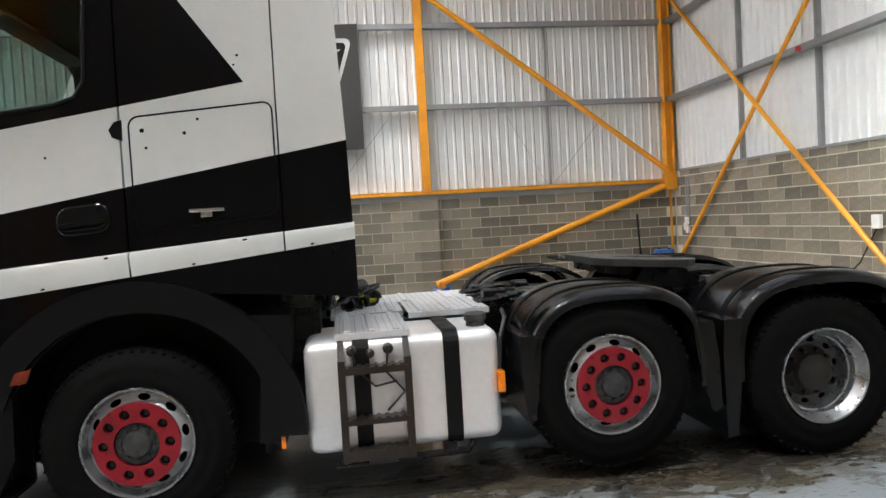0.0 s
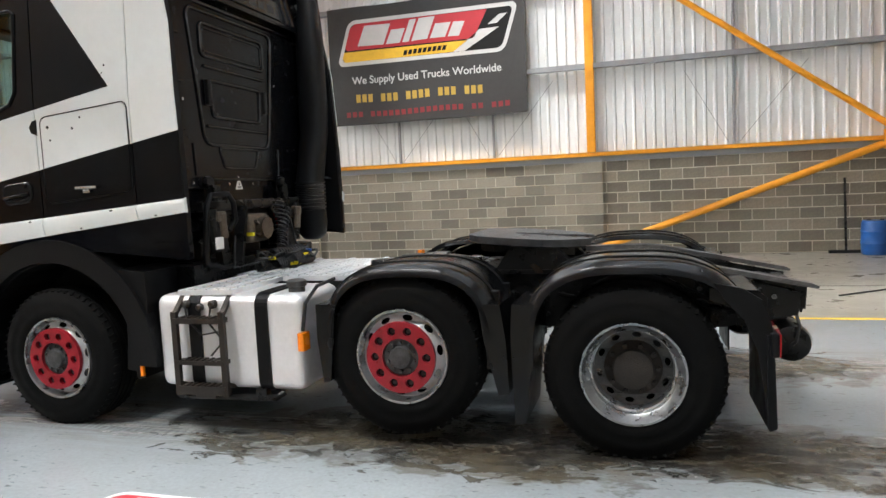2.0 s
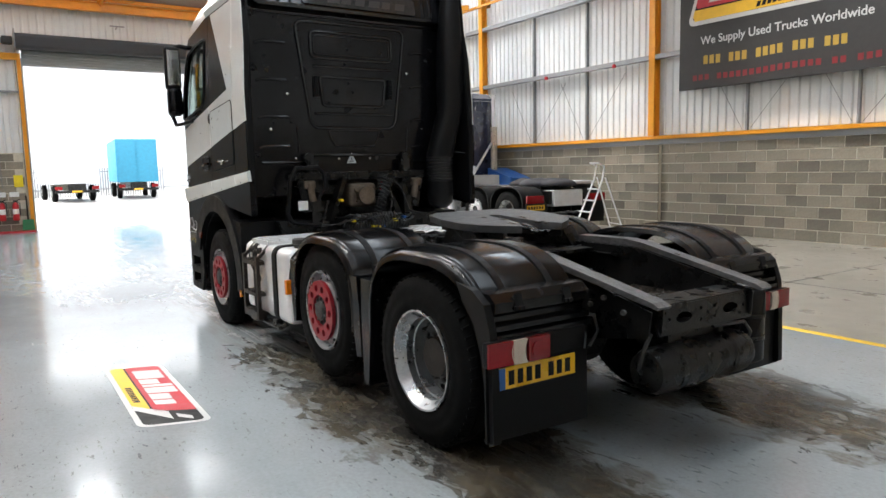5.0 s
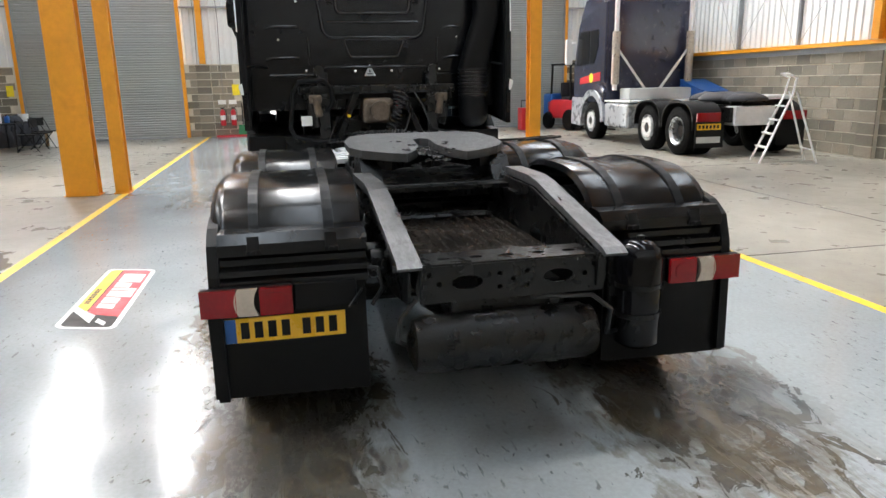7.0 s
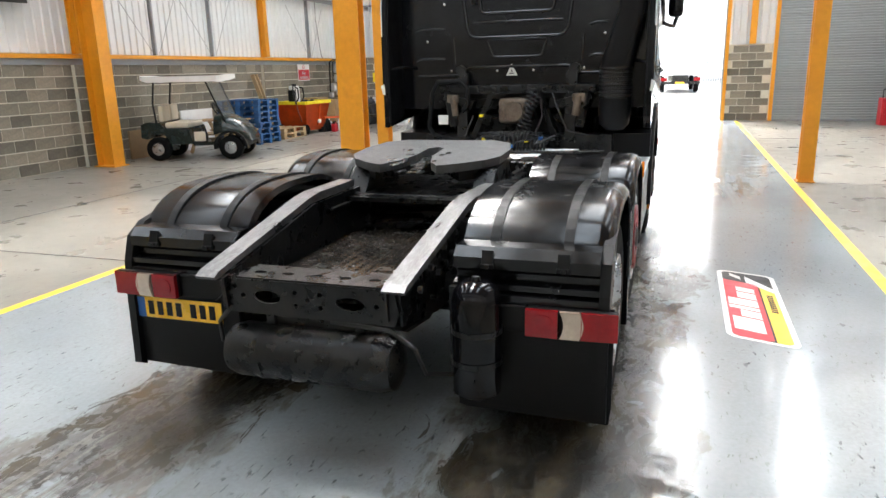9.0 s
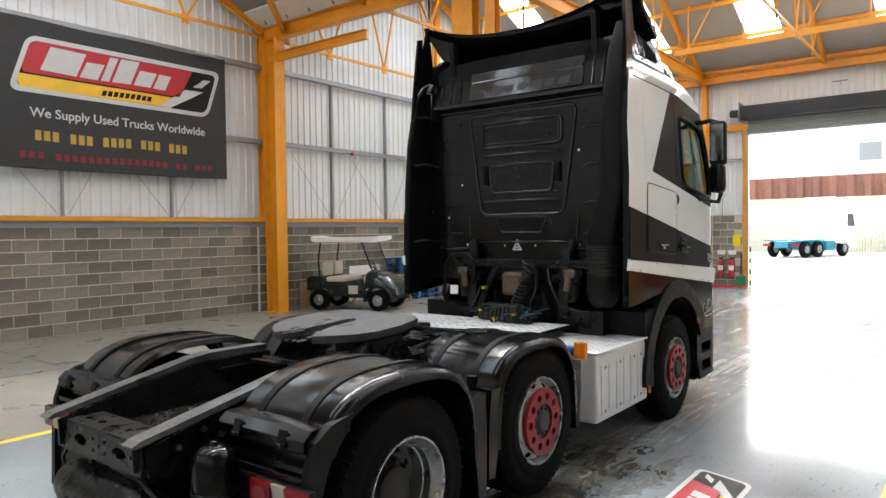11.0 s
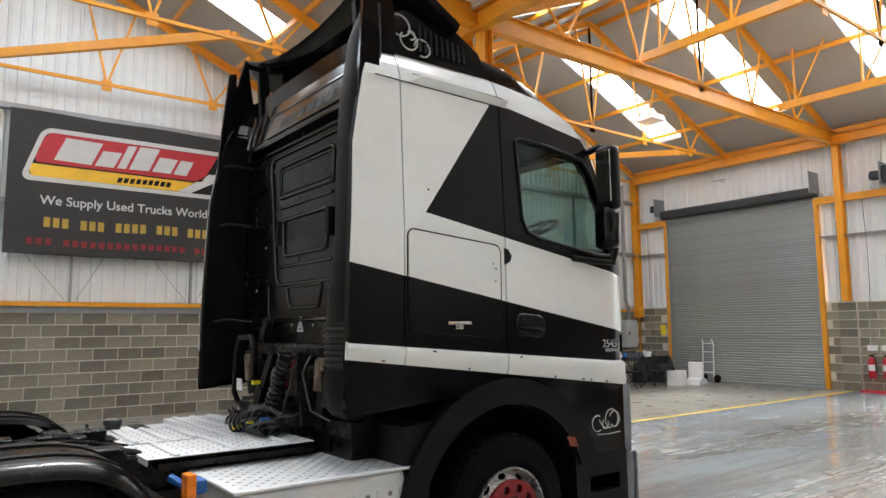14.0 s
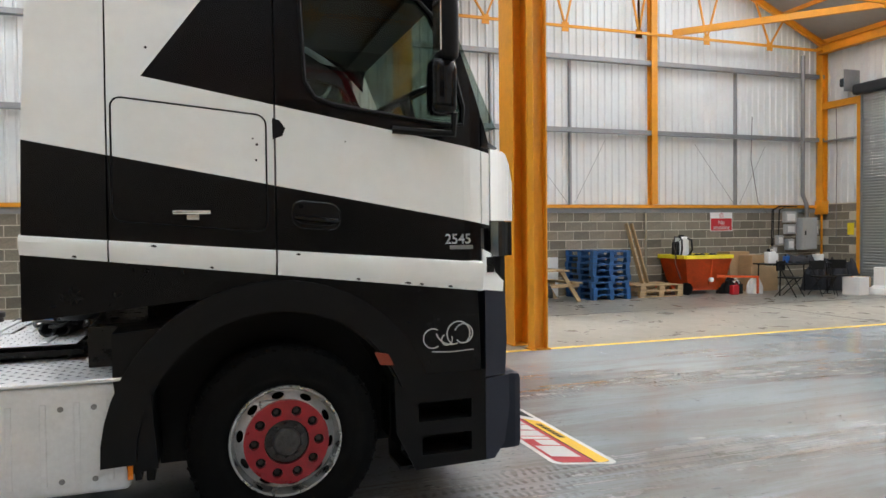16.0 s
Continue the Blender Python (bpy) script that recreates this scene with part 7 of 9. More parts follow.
for (x, y, z), mt in (((1.20, -0.24, 1.10), M_SIGNYEL), ((1.28, 0.18, 1.09), M_SIGNYEL), ((1.24, 0.30, 1.11), M_BLUE), ((1.06, -0.30, 1.30), M_SIGNYEL), ((1.25, -0.06, 1.035), M_SIGNYEL), ((1.26, 0.05, 1.040), M_BLUE), ((1.14, -0.16, 1.075), M_SIGNYEL), ((1.3, -0.02, 1.035), M_SIGNYEL)):
    bm = BM()
    box(bm, x - 0.03, x + 0.03, y - 0.016, y + 0.016, z - 0.012, z + 0.016, 0.006)
    part("hose_tag", bm, mt, truck, "coloured hose tag")
bm = BM()
box(bm, 0.7, 0.95, -0.9, 0.9, 0.70, 1.12)
part("engine_bulk", bm, M_CHASSIS, truck, "dark engine and gearbox mass")
bm = BM()
box(bm, -0.9, 0.7, -0.45, 0.45, 0.55, 1.30, 0.05)
part("engine", bm, M_CHASSIS, truck)
# bits on the frame behind the fifth wheel
rng = random.Random(11)
bm = BM()
for k in range(26):
    x, y = rng.uniform(2.15, 2.95), rng.uniform(-0.40, 0.40)
    a, c, h = rng.uniform(0.03, 0.09), rng.uniform(0.03, 0.09), rng.uniform(0.03, 0.10)
    box(bm, x - a, x + a, y - c, y + c, 0.95, 0.98 + h, 0.01, 1)
for k in range(10):
    y = rng.uniform(-0.4, 0.4)
    tube(bm, [(2.0, y, 1.0), (2.3, y + rng.uniform(-0.1, 0.1), 1.05), (2.6, y + rng.uniform(-0.1, 0.1), 1.02), (2.95, y, 1.0)], 0.012, 6)
part("valve_gear", bm, M_CHASSIS, truck, "black valves and pipes on the frame", True, 30)
for s in (-1, 1):
    bm = BM()
    for x in (4.25, 4.4, 3.75):
        lathe(bm, [(s * 0.45, 0.07), (s * 0.52, 0.07), (s * 0.53, 0.05)], (x, 0, 0.74), "y", 14)
    tube(bm, [(3.5, s * 0.52, 0.85), (3.9, s * 0.56, 0.78), (4.3, s * 0.58, 0.82), (4.6, s * 0.53, 0.74)], 0.016, 7)
    part("brake_gear", bm, M_CHASSIS, truck, "", True, 40)

# loose pipes and cables about the tail of the frame
for pts, r in ((((4.2, -0.52, 0.95), (4.5, -0.56, 0.80), (4.7, -0.6, 0.70), (4.75, -0.66, 0.64)), 0.010), (((4.2, 0.52, 0.95), (4.5, 0.56, 0.80), (4.7, 0.6, 0.70), (4.75, 0.66, 0.64)), 0.010)):
    bm = BM()
    tube(bm, pts, r * 0.7, 7)
    part("air_line", bm, M_CHASSIS, truck, "", True, 80)
for s in (-1, 1):
    for x, z in ((3.80, 0.98), (3.98, 0.98), (4.16, 0.98), (4.34, 0.96), (4.52, 0.93), (4.70, 0.88), (4.40, 0.87), (4.60, 0.83), (4.84, 0.82)):
        bm = BM()
        lathe(bm, [(s * 0.455, 0.016), (s * 0.475, 0.015), (s * 0.476, 0.0)], (x, 0, z), "y", 6, caps=False)
        part("bolt", bm, M_WORNSTEEL, truck)
# ---- banners and floor signs ----
FONT_COPIES = bpy.context.evaluated_depsgraph_get


def text_mesh(words, size, depth=0.002):
    """Lettering in the built-in font, as a mesh in its own x-y plane, centred."""
    cu = bpy.data.curves.new("words", "FONT")
    cu.body, cu.size, cu.extrude, cu.align_x, cu.align_y = words, size, depth, "CENTER", "CENTER"
    cu.offset = size * 0.012
    ob = bpy.data.objects.new("words", cu)
    scene.collection.objects.link(ob)
    dg = bpy.context.evaluated_depsgraph_get()
    me = bpy.data.meshes.new_from_object(ob.evaluated_get(dg))
    bpy.data.objects.remove(ob)
    return me


def flat(outline, put, mat, name, parent, a, b2, holes=()):
    bm = BM()
    plate(bm, outline, holes, put, a, b2)
    return part(name, bm, mat, parent)


def logo(parent, put, w, h, step, tag="sign"):
    """The house sign as plain shapes: white frame, red field, yellow strip, dark corner with two white slashes."""
    sl = h * 0.33
    P = lambda pts: [(u + sl * (v / h - 0.5), v) for u, v in pts]
    flat(P(rounded(0, w, 0, h, h * 0.17)), put, M_WHITEPRINT, "white_frame", parent, step, 2 * step)
    m = h * 0.085
    flat(P(rounded(m, w - m, m, h - m, h * 0.12)), put, M_INK, "dark_field", parent, 2 * step, 3 * step)
    top = h - m
    red = [(m + h * 0.06, h * 0.34), (w * 0.80, h * 0.34), (w * 0.80 + h * 0.12, top), (m + h * 0.10, top), (m, top - h * 0.10), (m, h * 0.42)]
    flat(P(red), put, M_REDPRINT, "red_field", parent, 3 * step, 4 * step)
    flat(P([(m + h * 0.08, m), (w * 0.70, m), (w * 0.77, h * 0.31), (m, h * 0.31), (m, m + h * 0.1)]), put, M_YELPRINT, "yellow_strip", parent, 3 * step, 4 * step)
    flat(P([(w * 0.70, m), (w * 0.765, m), (w * 0.93, h * 0.52), (w * 0.82, h * 0.52)]), put, M_WHITEPRINT, "white_slash", parent, 3 * step, 4 * step)
    flat(P([(w * 0.86, h * 0.60), (w * 0.91, h * 0.60), (w * 0.955, h * 0.78), (w * 0.91, h * 0.78)]), put, M_WHITEPRINT, "white_slash", parent, 3 * step, 4 * step)
    # six broad white shapes on the red field, one for each letter, and a dark row on the strip
    x = w * 0.10
    for k, (bw, bh) in enumerate(((0.16, 0.44), (0.085, 0.30), (0.04, 0.46), (0.095, 0.46), (0.09, 0.30), (0.065, 0.30))):
        flat(P([(x, h * 0.42), (x + w * bw, h * 0.42), (x + w * bw + h * 0.04, h * (0.42 + bh)), (x + h * 0.04, h * (0.42 + bh))]), put, M_WHITEPRINT, "white_shape", parent, 4 * step, 5 * step)
        x += w * (bw + 0.015)
    for k in range(9):
        x = w * 0.40 + k * w * 0.029
        flat(P([(x, h * 0.14), (x + w * 0.021, h * 0.14), (x + w * 0.021, h * 0.24), (x, h * 0.24)]), put, M_INK, "dark_shape", parent, 4 * step, 5 * step)


def banner(x0, y, z0, s):
    """s: +1 reads along +x (faces south), -1 reads along -x (faces north)."""
    t = thing("banner", (x0, y, z0), "charcoal mesh advertising banner with a red sign", "banner", "wall banners")
    W, H = 4.6, 2.66
    sag = lambda u, v: 0.02 * math.sin(u * 2.1) * math.sin(v * 1.3) + 0.012 * math.sin(u * 5.3 + v)
    put = lambda u, v, w: V(s * u, -s * (w + 0.03), v + 0.012 * math.sin(u * 3))
    flat([(W * k / 12, 0) for k in range(13)] + [(W * (12 - k) / 12, H) for k in range(13)], put, M_BANNER, "cloth", t, 0.0, 0.004)
    logo(t, lambda u, v, w: put(u + 0.36, v + 1.34, w + 0.004), 3.95, 1.02, 0.003)
    me = text_mesh("We Supply Used Trucks Worldwide", 0.238)
    me.materials.append(M_WHITEPRINT)
    ob = new("slogan", me)
    ob.parent = t
    ob.matrix_local = pose(s * W * 0.5, -s * 0.037, 1.0, 90, 0, 0 if s > 0 else 180)
    x = 0.62
    for n in (3, 3, 4, 3, 3):
        for k in range(n):
            flat([(x, 0.50), (x + 0.105, 0.50), (x + 0.105, 0.68), (x, 0.68)], put, M_GOLDPRINT, "gold_bar", t, 0.0045, 0.007)
            x += 0.15
        x += 0.16
    x = 0.36
    for k in range(26):
        if k not in (3, 19, 22):
            flat([(x, 0.17), (x + 0.10, 0.17), (x + 0.10, 0.29), (x, 0.29)], put, M_DULLRED, "red_bar", t, 0.0045, 0.007)
        x += 0.15
    for u in (0.0, 1.15, 2.3, 3.45, W):
        bm = BM()
        tube(bm, [put(u, H, 0.0), put(u, H, 0.0) + V(0, s * 0.20, 0.10)], 0.006, 5)
        part("tie", bm, M_INK, t)
    return t


banner(1.98, YS + 0.16, 3.08, -1)
banner(-2.94, YN - 0.16, 3.17, 1)
for x, y, turn in ((1.20, -2.53, 0), (2.96, 2.29, 180), (-2.30, 0.83, -90)):
    t = thing("floor_sign", (x, y, 0.0045), "worn red, white and yellow sign stuck on the floor", "floor sign", "floor signs", turn=turn)
    logo(t, lambda u, v, w: V(u, v, w), 1.60, 0.43, 0.0007)

for s in (-1, 1):
    me = text_mesh("2545", 0.08, 0.0015)
    me.materials.append(M_SILVERPAINT)
    ob = new("model_number", me)
    ob.parent = truck
    ob.matrix_local = pose(-1.0, s * 1.2525, 1.558, 90, 0 if s < 0 else 0, 180 if s > 0 else 0)

# ---- things along the south wall ----
def cart():
    t = thing("golf_cart", (-5.41, -8.5, 0), "dark green golf cart with cream seats and a white canopy", "golf cart", turn=20)
    bm = BM()
    for u0, u1, pts in ((-0.56, 0.56, [(-1.12, 0.50), (-1.10, 0.76), (-0.98, 0.82), (-0.70, 0.80), (-0.62, 0.68), (-0.12, 0.68), (-0.05, 0.42), (-0.05, 0.34), (-0.50, 0.34), (-0.56, 0.48), (-0.66, 0.56), (-0.90, 0.56), (-1.0, 0.46)]), (-0.52, 0.52, [(-0.05, 0.30), (-0.05, 0.38), (0.42, 0.38), (0.46, 0.30)])):
        plate(bm, pts, (), lambda u, v, w: V(w, u, v), u0, u1)
    body_ob = part("body", bm, M_GREEN, t, "glossy dark green body", True, 30)
    bm = BM()
    rows = []
    for v, z, half, crown in ((0.40, 0.62, 0.52, 0.34), (0.56, 0.66, 0.55, 0.31), (0.74, 0.66, 0.57, 0.26), (0.92, 0.62, 0.55, 0.20), (1.08, 0.55, 0.47, 0.13), (1.17, 0.46, 0.36, 0.06)):
        rows.append([bm.verts.new(V(half * math.copysign(abs(math.cos(a)) ** 0.55, math.cos(a)), v, z - 0.10 + (crown + 0.08) * math.sin(a) ** 0.8)) for a in [math.pi * k / 12 for k in range(13)]])
    for r1, r2 in zip(rows, rows[1:]):
        for k in range(12):
            bm.faces.new((r1[k], r1[k + 1], r2[k + 1], r2[k]))
    bm.faces.new(rows[0])
    bm.faces.new(rows[-1])
    bmesh.ops.recalc_face_normals(bm, faces=bm.faces[:])
    part("bonnet", bm, M_GREEN, t, "rounded dark green bonnet", True, 60)
    for x in (-1, 1):
        bm = BM()
        plate(bm, arc(0.76, 0.25, 0.36, -5, 185, 14) + arc(0.76, 0.25, 0.31, 185, -5, 14), (), lambda u, v, w: V(x * (0.60 - w), u, v), 0.0, 0.22)
        part("front_guard", bm, M_INK, t)
        bm = BM()
        plate(bm, rounded(0.98, 1.10, 0.47, 0.53, 0.02), (), lambda u, v, w: V(x * (0.36 + w), u, v), 0.0, 0.03)
        part("headlamp", bm, M_WHITELENS, t)
    bm = BM()
    box(bm, 0.555, 0.566, 0.0, 0.24, 0.40, 0.60, 0.004)
    part("side_panel", bm, M_CREAM, t, "cream side plate")
    bm = BM()
    box(bm, -0.48, 0.48, 0.98, 1.10, 0.26, 0.40, 0.03)
    part("front_valance", bm, M_INK, t)
    bm = BM()
    box(bm, -0.5, 0.5, -0.62, -0.12, 0.68, 0.80, 0.04)
    part("seat", bm, M_CREAM, t, "cream vinyl seat")
    bm = BM()
    for x in (-0.26, 0.26):
        box(bm, x - 0.22, x + 0.22, -0.74, -0.64, 0.82, 1.16, 0.04)
    part("backrest", bm, M_CREAM, t, "cream vinyl backrest")
    bm = BM()
    plate(bm, [(0, 0), (0, 0)][:0] + rounded(-0.58, 0.58, -1.05, 0.72, 0.18), (), lambda u, v, w: V(u, v, 1.72 + w - 0.05 * (u / 0.58) ** 2 - (0.03 * math.sin(9 * v + 3 * u) if w < 0.05 else 0)), -0.03, 0.08)
    part("canopy", bm, M_WHITEPLASTIC, t, "white moulded canopy")
    for x in (-0.5, 0.5):
        bm = BM()
        tube(bm, [(x, -0.78, 0.66), (x, -0.82, 1.2), (x, -0.74, 1.73)], 0.02, 8)
        part("rear_post", bm, M_INK, t)
        bm = BM()
        tube(bm, [(x, 0.68, 0.76), (x, 0.42, 1.4), (x, 0.30, 1.72)], 0.018, 8)
        part("front_post", bm, M_INK, t)
    bm = BM()
    plate(bm, [(-0.5, 0.0), (0.5, 0.0), (0.5, 1.0), (-0.5, 1.0)], (), lambda u, v, w: V(u, 0.69 - 0.37 * v + w, 0.76 + 0.92 * v), 0.0, 0.005)
    g = part("screen", bm, M_CLEARSCREEN, t, "clear plastic windscreen")
    g.visible_shadow = False
    bm = BM()
    tube(bm, [V(-0.25 + 0.16 * math.cos(a), 0.28 - 0.07 * math.sin(a), 1.02 + 0.14 * math.sin(a)) for a in [2 * math.pi * k / 18 for k in range(18)]], 0.014, 6, True)
    tube(bm, [(-0.25, 0.28, 1.02), (-0.25, 0.52, 0.75)], 0.02, 6)
    part("steering_wheel", bm, M_INK, t)
    for x in (-0.5, 0.5):
        for y in (-0.78, 0.76):
            bm = BM()
            lathe(bm, [(-0.10, 0.13), (-0.105, 0.2), (-0.08, 0.25), (0.08, 0.25), (0.105, 0.2), (0.10, 0.13)], (x, y, 0.25), "x", 24, caps=False)
            w = part("wheel", bm, M_RUBBER, t, "small black tyre with silver hubcap", True, 40)
            bm = BM()
            lathe(bm, [(-0.09, 0.135), (-0.095, 0.07), (-0.11, 0.0)], (x, y, 0.25), "x", 16, caps=False)
            lathe(bm, [(0.09, 0.135), (0.095, 0.07), (0.11, 0.0)], (x, y, 0.25), "x", 16, caps=False)
            part("hubcap", bm, M_RIM, w)


cart()
BOARD = {}


def pallet(at, mat, label, group, turn=0.0):
    t = thing("pallet", at, label, "pallet", group, turn=turn)
    def add(x0, x1, y0, y1, z0, z1, nm):
        key = (round(x1 - x0, 3), round(y1 - y0, 3), round(z1 - z0, 3), mat.name)
        if key not in BOARD:
            bm = BM()
            box(bm, -(x1 - x0) / 2, (x1 - x0) / 2, -(y1 - y0) / 2, (y1 - y0) / 2, -(z1 - z0) / 2, (z1 - z0) / 2)
            BOARD[key] = mesh_of(nm, bm, mat)
        ob = new(nm, BOARD[key])
        ob.parent = t
        ob.matrix_local = pose((x0 + x1) / 2, (y0 + y1) / 2, (z0 + z1) / 2)
    for y in (-0.5, -0.05, 0.4):
        add(-0.6, 0.6, y, y + 0.1, 0.0, 0.02, "board")
        for x in (-0.6, -0.07, 0.46):
            add(x, x + 0.14, y, y + 0.1, 0.02, 0.10, "block")
    for x in (-0.6, -0.07, 0.46):
        add(x, x + 0.14, -0.5, 0.5, 0.10, 0.12, "stringer")
    for y in (-0.5, -0.3, -0.06, 0.18, 0.38):
        add(-0.6, 0.6, y, y + 0.12, 0.12, 0.14, "board")
    return t


M_PALLETBLUE = material("blue_painted_wood", (0.012, 0.085, 0.24), 0.65, spread=0.25, scale=6, per_object=0.2, dirt=(0.08, 0.09, 0.10), dirt_amount=0.4, dirt_scale=6)
for k in range(8):
    pallet((-8.42 + 0.02 * (k % 3), -9.3 + 0.015 * (k % 2), 0.1405 * k), M_PALLETBLUE, "blue painted wooden pallet in a stack", "stacked pallets", 91 + k % 2)
pallet((-9.85, -9.3, 0.0), M_WOOD, "raw wooden pallet on the floor", "loose pallets")
pallet((-9.87, -9.32, 0.1405), M_WOOD, "raw wooden pallet on the floor", "loose pallets", 1)
# leaning planks
for k, (x, a) in enumerate(((-9.85, 0.5), (-10.0, 0.42))):
    bm = BM()
    bar(bm, (x, YS + 0.55, 0.01), (x + 0.25, YS + 0.12, 1.75), 0.12, 0.03, up=(1, 0, 0))
    single("plank", bm, M_WOOD, "brown timber plank leaning on the wall", "plank", "leaning planks")
bm = BM()
box(bm, -7.7, -6.5, YS + 0.05, YS + 0.09, 0.0, 0.95)
single("white_board", bm, M_WHITEPLASTIC, "white sheet board leaning on the wall", "board")
bm = BM()
box(bm, -6.05, -4.75, YS + 0.06, YS + 0.1, 0.0, 0.62)
single("chipboard_sheet", bm, M_CARDBOARD, "brown chipboard sheet leaning on the wall", "board")
# picnic bench
t = thing("picnic_bench", (-6.75, -8.95, 0), "weathered wooden picnic bench", "bench", turn=8)
for k in range(4):
    bm = BM()
    box(bm, -0.33 + 0.17 * k, -0.18 + 0.17 * k, -0.6, 0.6, 0.70, 0.735)
    part("table_board", bm, M_WOOD, t)
for x in (-0.68, 0.58):
    bm = BM()
    box(bm, x, x + 0.2, -0.6, 0.6, 0.42, 0.455)
    part("seat_board", bm, M_WOOD, t)
for y in (-0.45, 0.45):
    bm = BM()
    bar(bm, (-0.72, y, 0.0), (-0.22, y, 0.70), 0.04, 0.09)
    bar(bm, (0.72, y, 0.0), (0.22, y, 0.70), 0.04, 0.09)
    bar(bm, (-0.7, y, 0.38), (0.78, y, 0.38), 0.04, 0.08)
    part("leg_frame", bm, M_WOOD, t)
# orange tipping hopper with a sprayer on it
t = thing("tipping_hopper", (-11.2, -9.3, 0), "orange steel tipping hopper with a yellow rim", "hopper", turn=-3)
bm = BM()
lo = [(-0.52, -0.4, 0.16), (0.48, -0.4, 0.16), (0.48, 0.4, 0.16), (-0.52, 0.4, 0.16)]
hi = [(-0.68, -0.55, 0.92), (0.66, -0.55, 0.92), (0.66, 0.55, 0.92), (-0.68, 0.55, 0.92)]
a, c = [bm.verts.new(p) for p in lo], [bm.verts.new(p) for p in hi]
for k in range(4):
    bm.faces.new((a[k], a[(k + 1) % 4], c[(k + 1) % 4], c[k]))
bm.faces.new(a)
bmesh.ops.solidify(bm, geom=bm.faces[:], thickness=0.02)
part("bin", bm, M_HOPPER, t)
bm = BM()
for p, q in ((0, 1), (1, 2), (2, 3), (3, 0)):
    bar(bm, hi[p], hi[q], 0.07, 0.09)
part("rim", bm, M_SIGNYEL, t, "worn yellow rim")
bm = BM()
box(bm, -0.6, 0.9, -0.35, -0.25, 0.10, 0.20)
box(bm, -0.6, 0.9, 0.25, 0.35, 0.10, 0.20)
bar(bm, (-0.2, 0.6, 0.45), (-1.2, 0.8, 0.42), 0.05, 0.05)
bar(bm, (-1.2, 0.8, 0.44), (-1.2, 0.8, 0.02), 0.04, 0.04)
part("skid_frame", bm, M_HOPPER, t)
bm = BM()
bar(bm, (-0.10, 0.54, 0.86), (-0.10, 0.44, 0.24), 0.06, 0.04)
part("release_bar", bm, M_HOPPER, t)
bm = BM()
lathe(bm, [(-0.03, 0.0), (-0.03, 0.06), (0.03, 0.06), (0.03, 0.0)], (-0.10, 0.50, 0.36), "y", 12)
part("release_knob", bm, M_WHITEPLASTIC, t)
for y in (-0.42, 0.42):
    bm = BM()
    lathe(bm, [(-0.05, 0.0), (-0.05, 0.15), (0.05, 0.15), (0.05, 0.0)], (0.55, y, 0.15), "y", 20)
    part("wheel", bm, M_RUBBER, t)
bm = BM()
box(bm, -0.62, 0.60, -0.5, 0.5, 0.80, 0.86)
for k in range(9):
    bmesh.ops.create_icosphere(bm, subdivisions=2, radius=0.11, matrix=Matrix.Translation((-0.55 + 0.13 * k, 0.1 * math.sin(k * 2.3), 0.88)))
tagged(part("rubbish", bm, M_CHASSIS, t, "dark rubbish filling the hopper", True), kind="stuff")
t = thing("knapsack_sprayer", (-10.8, -9.3, 0.99), "white knapsack sprayer standing on the hopper", "sprayer")
bm = BM()
box(bm, -0.16, 0.16, -0.11, 0.11, -0.13, 0.42, 0.07, 4)
part("tank", bm, M_WHITEPLASTIC, t, "white plastic tank", True, 50)
bm = BM()
tube(bm, [(0.12, 0.12, 0.4), (0.3, 0.14, 0.42), (0.36, 0.16, 0.2), (0.3, 0.2, -0.1)], 0.02, 6)
tube(bm, [(0.1, 0.12, 0.35), (0.28, 0.2, 0.3), (0.42, 0.3, -0.2), (0.3, 0.35, -0.6)], 0.012, 6)
part("hose", bm, M_HOSE, t, "", True)
bm = BM()
for x in (-0.1, 0.1):
    tube(bm, [(x, 0.10, 0.38), (x * 1.4, 0.20, 0.34), (x * 1.5, 0.22, 0.10), (x * 1.2, 0.12, -0.08)], 0.022, 6)
box(bm, 0.10, 0.24, -0.08, 0.10, -0.13, 0.30, 0.03)
part("harness", bm, M_INK, t, "black carrying straps", True)
bm = BM()
lathe(bm, [(0.42, 0.07), (0.46, 0.07), (0.47, 0.0)], (0, 0, 0), "z", 14)
part("cap", bm, M_INK, t)
# sign, cabinets, conduit
t = thing("wall_sign", (-12.6, YS + 0.025, 1.78), "white and red no-smoking sign on the blockwork", "sign")
bm = BM()
box(bm, -0.36, 0.36, 0.0, 0.006, -0.25, 0.25)
part("panel", bm, M_WHITEPLASTIC, t)
bm = BM()
box(bm, -0.34, 0.34, 0.0062, 0.0075, -0.23, 0.09)
part("red_field", bm, M_SIGNRED, t)
for words, z in (("No", -0.02), ("smoking", -0.15)):
    me = text_mesh(words, 0.16, 0.0008)
    me.materials.append(M_WHITEPRINT)
    ob = new("word", me)
    ob.parent = t
    ob.matrix_local = pose(0, 0.0085, z, 90, 0, 180)
bm = BM()
tube(bm, [V(0.055 * math.cos(k * 0.3927), 0.007, 0.17 + 0.055 * math.sin(k * 0.3927)) for k in range(16)], 0.008, 5, True)
bar(bm, (-0.04, 0.007, 0.21), (0.04, 0.007, 0.13), 0.012, 0.004)
part("ring", bm, M_SIGNRED, t)
t = thing("switch_cabinet", (-15.4, YS + 0.02, 1.0), "grey electrical cabinet on the wall", "cabinet")
bm = BM()
box(bm, -0.26, 0.26, 0.0, 0.24, 0.0, 0.88, 0.015)
part("case", bm, M_GREYBOX, t)
bm = BM()
box(bm, -0.23, 0.23, 0.2405, 0.25, 0.03, 0.85, 0.006)
part("door", bm, M_GREYBOX, t)
bm = BM()
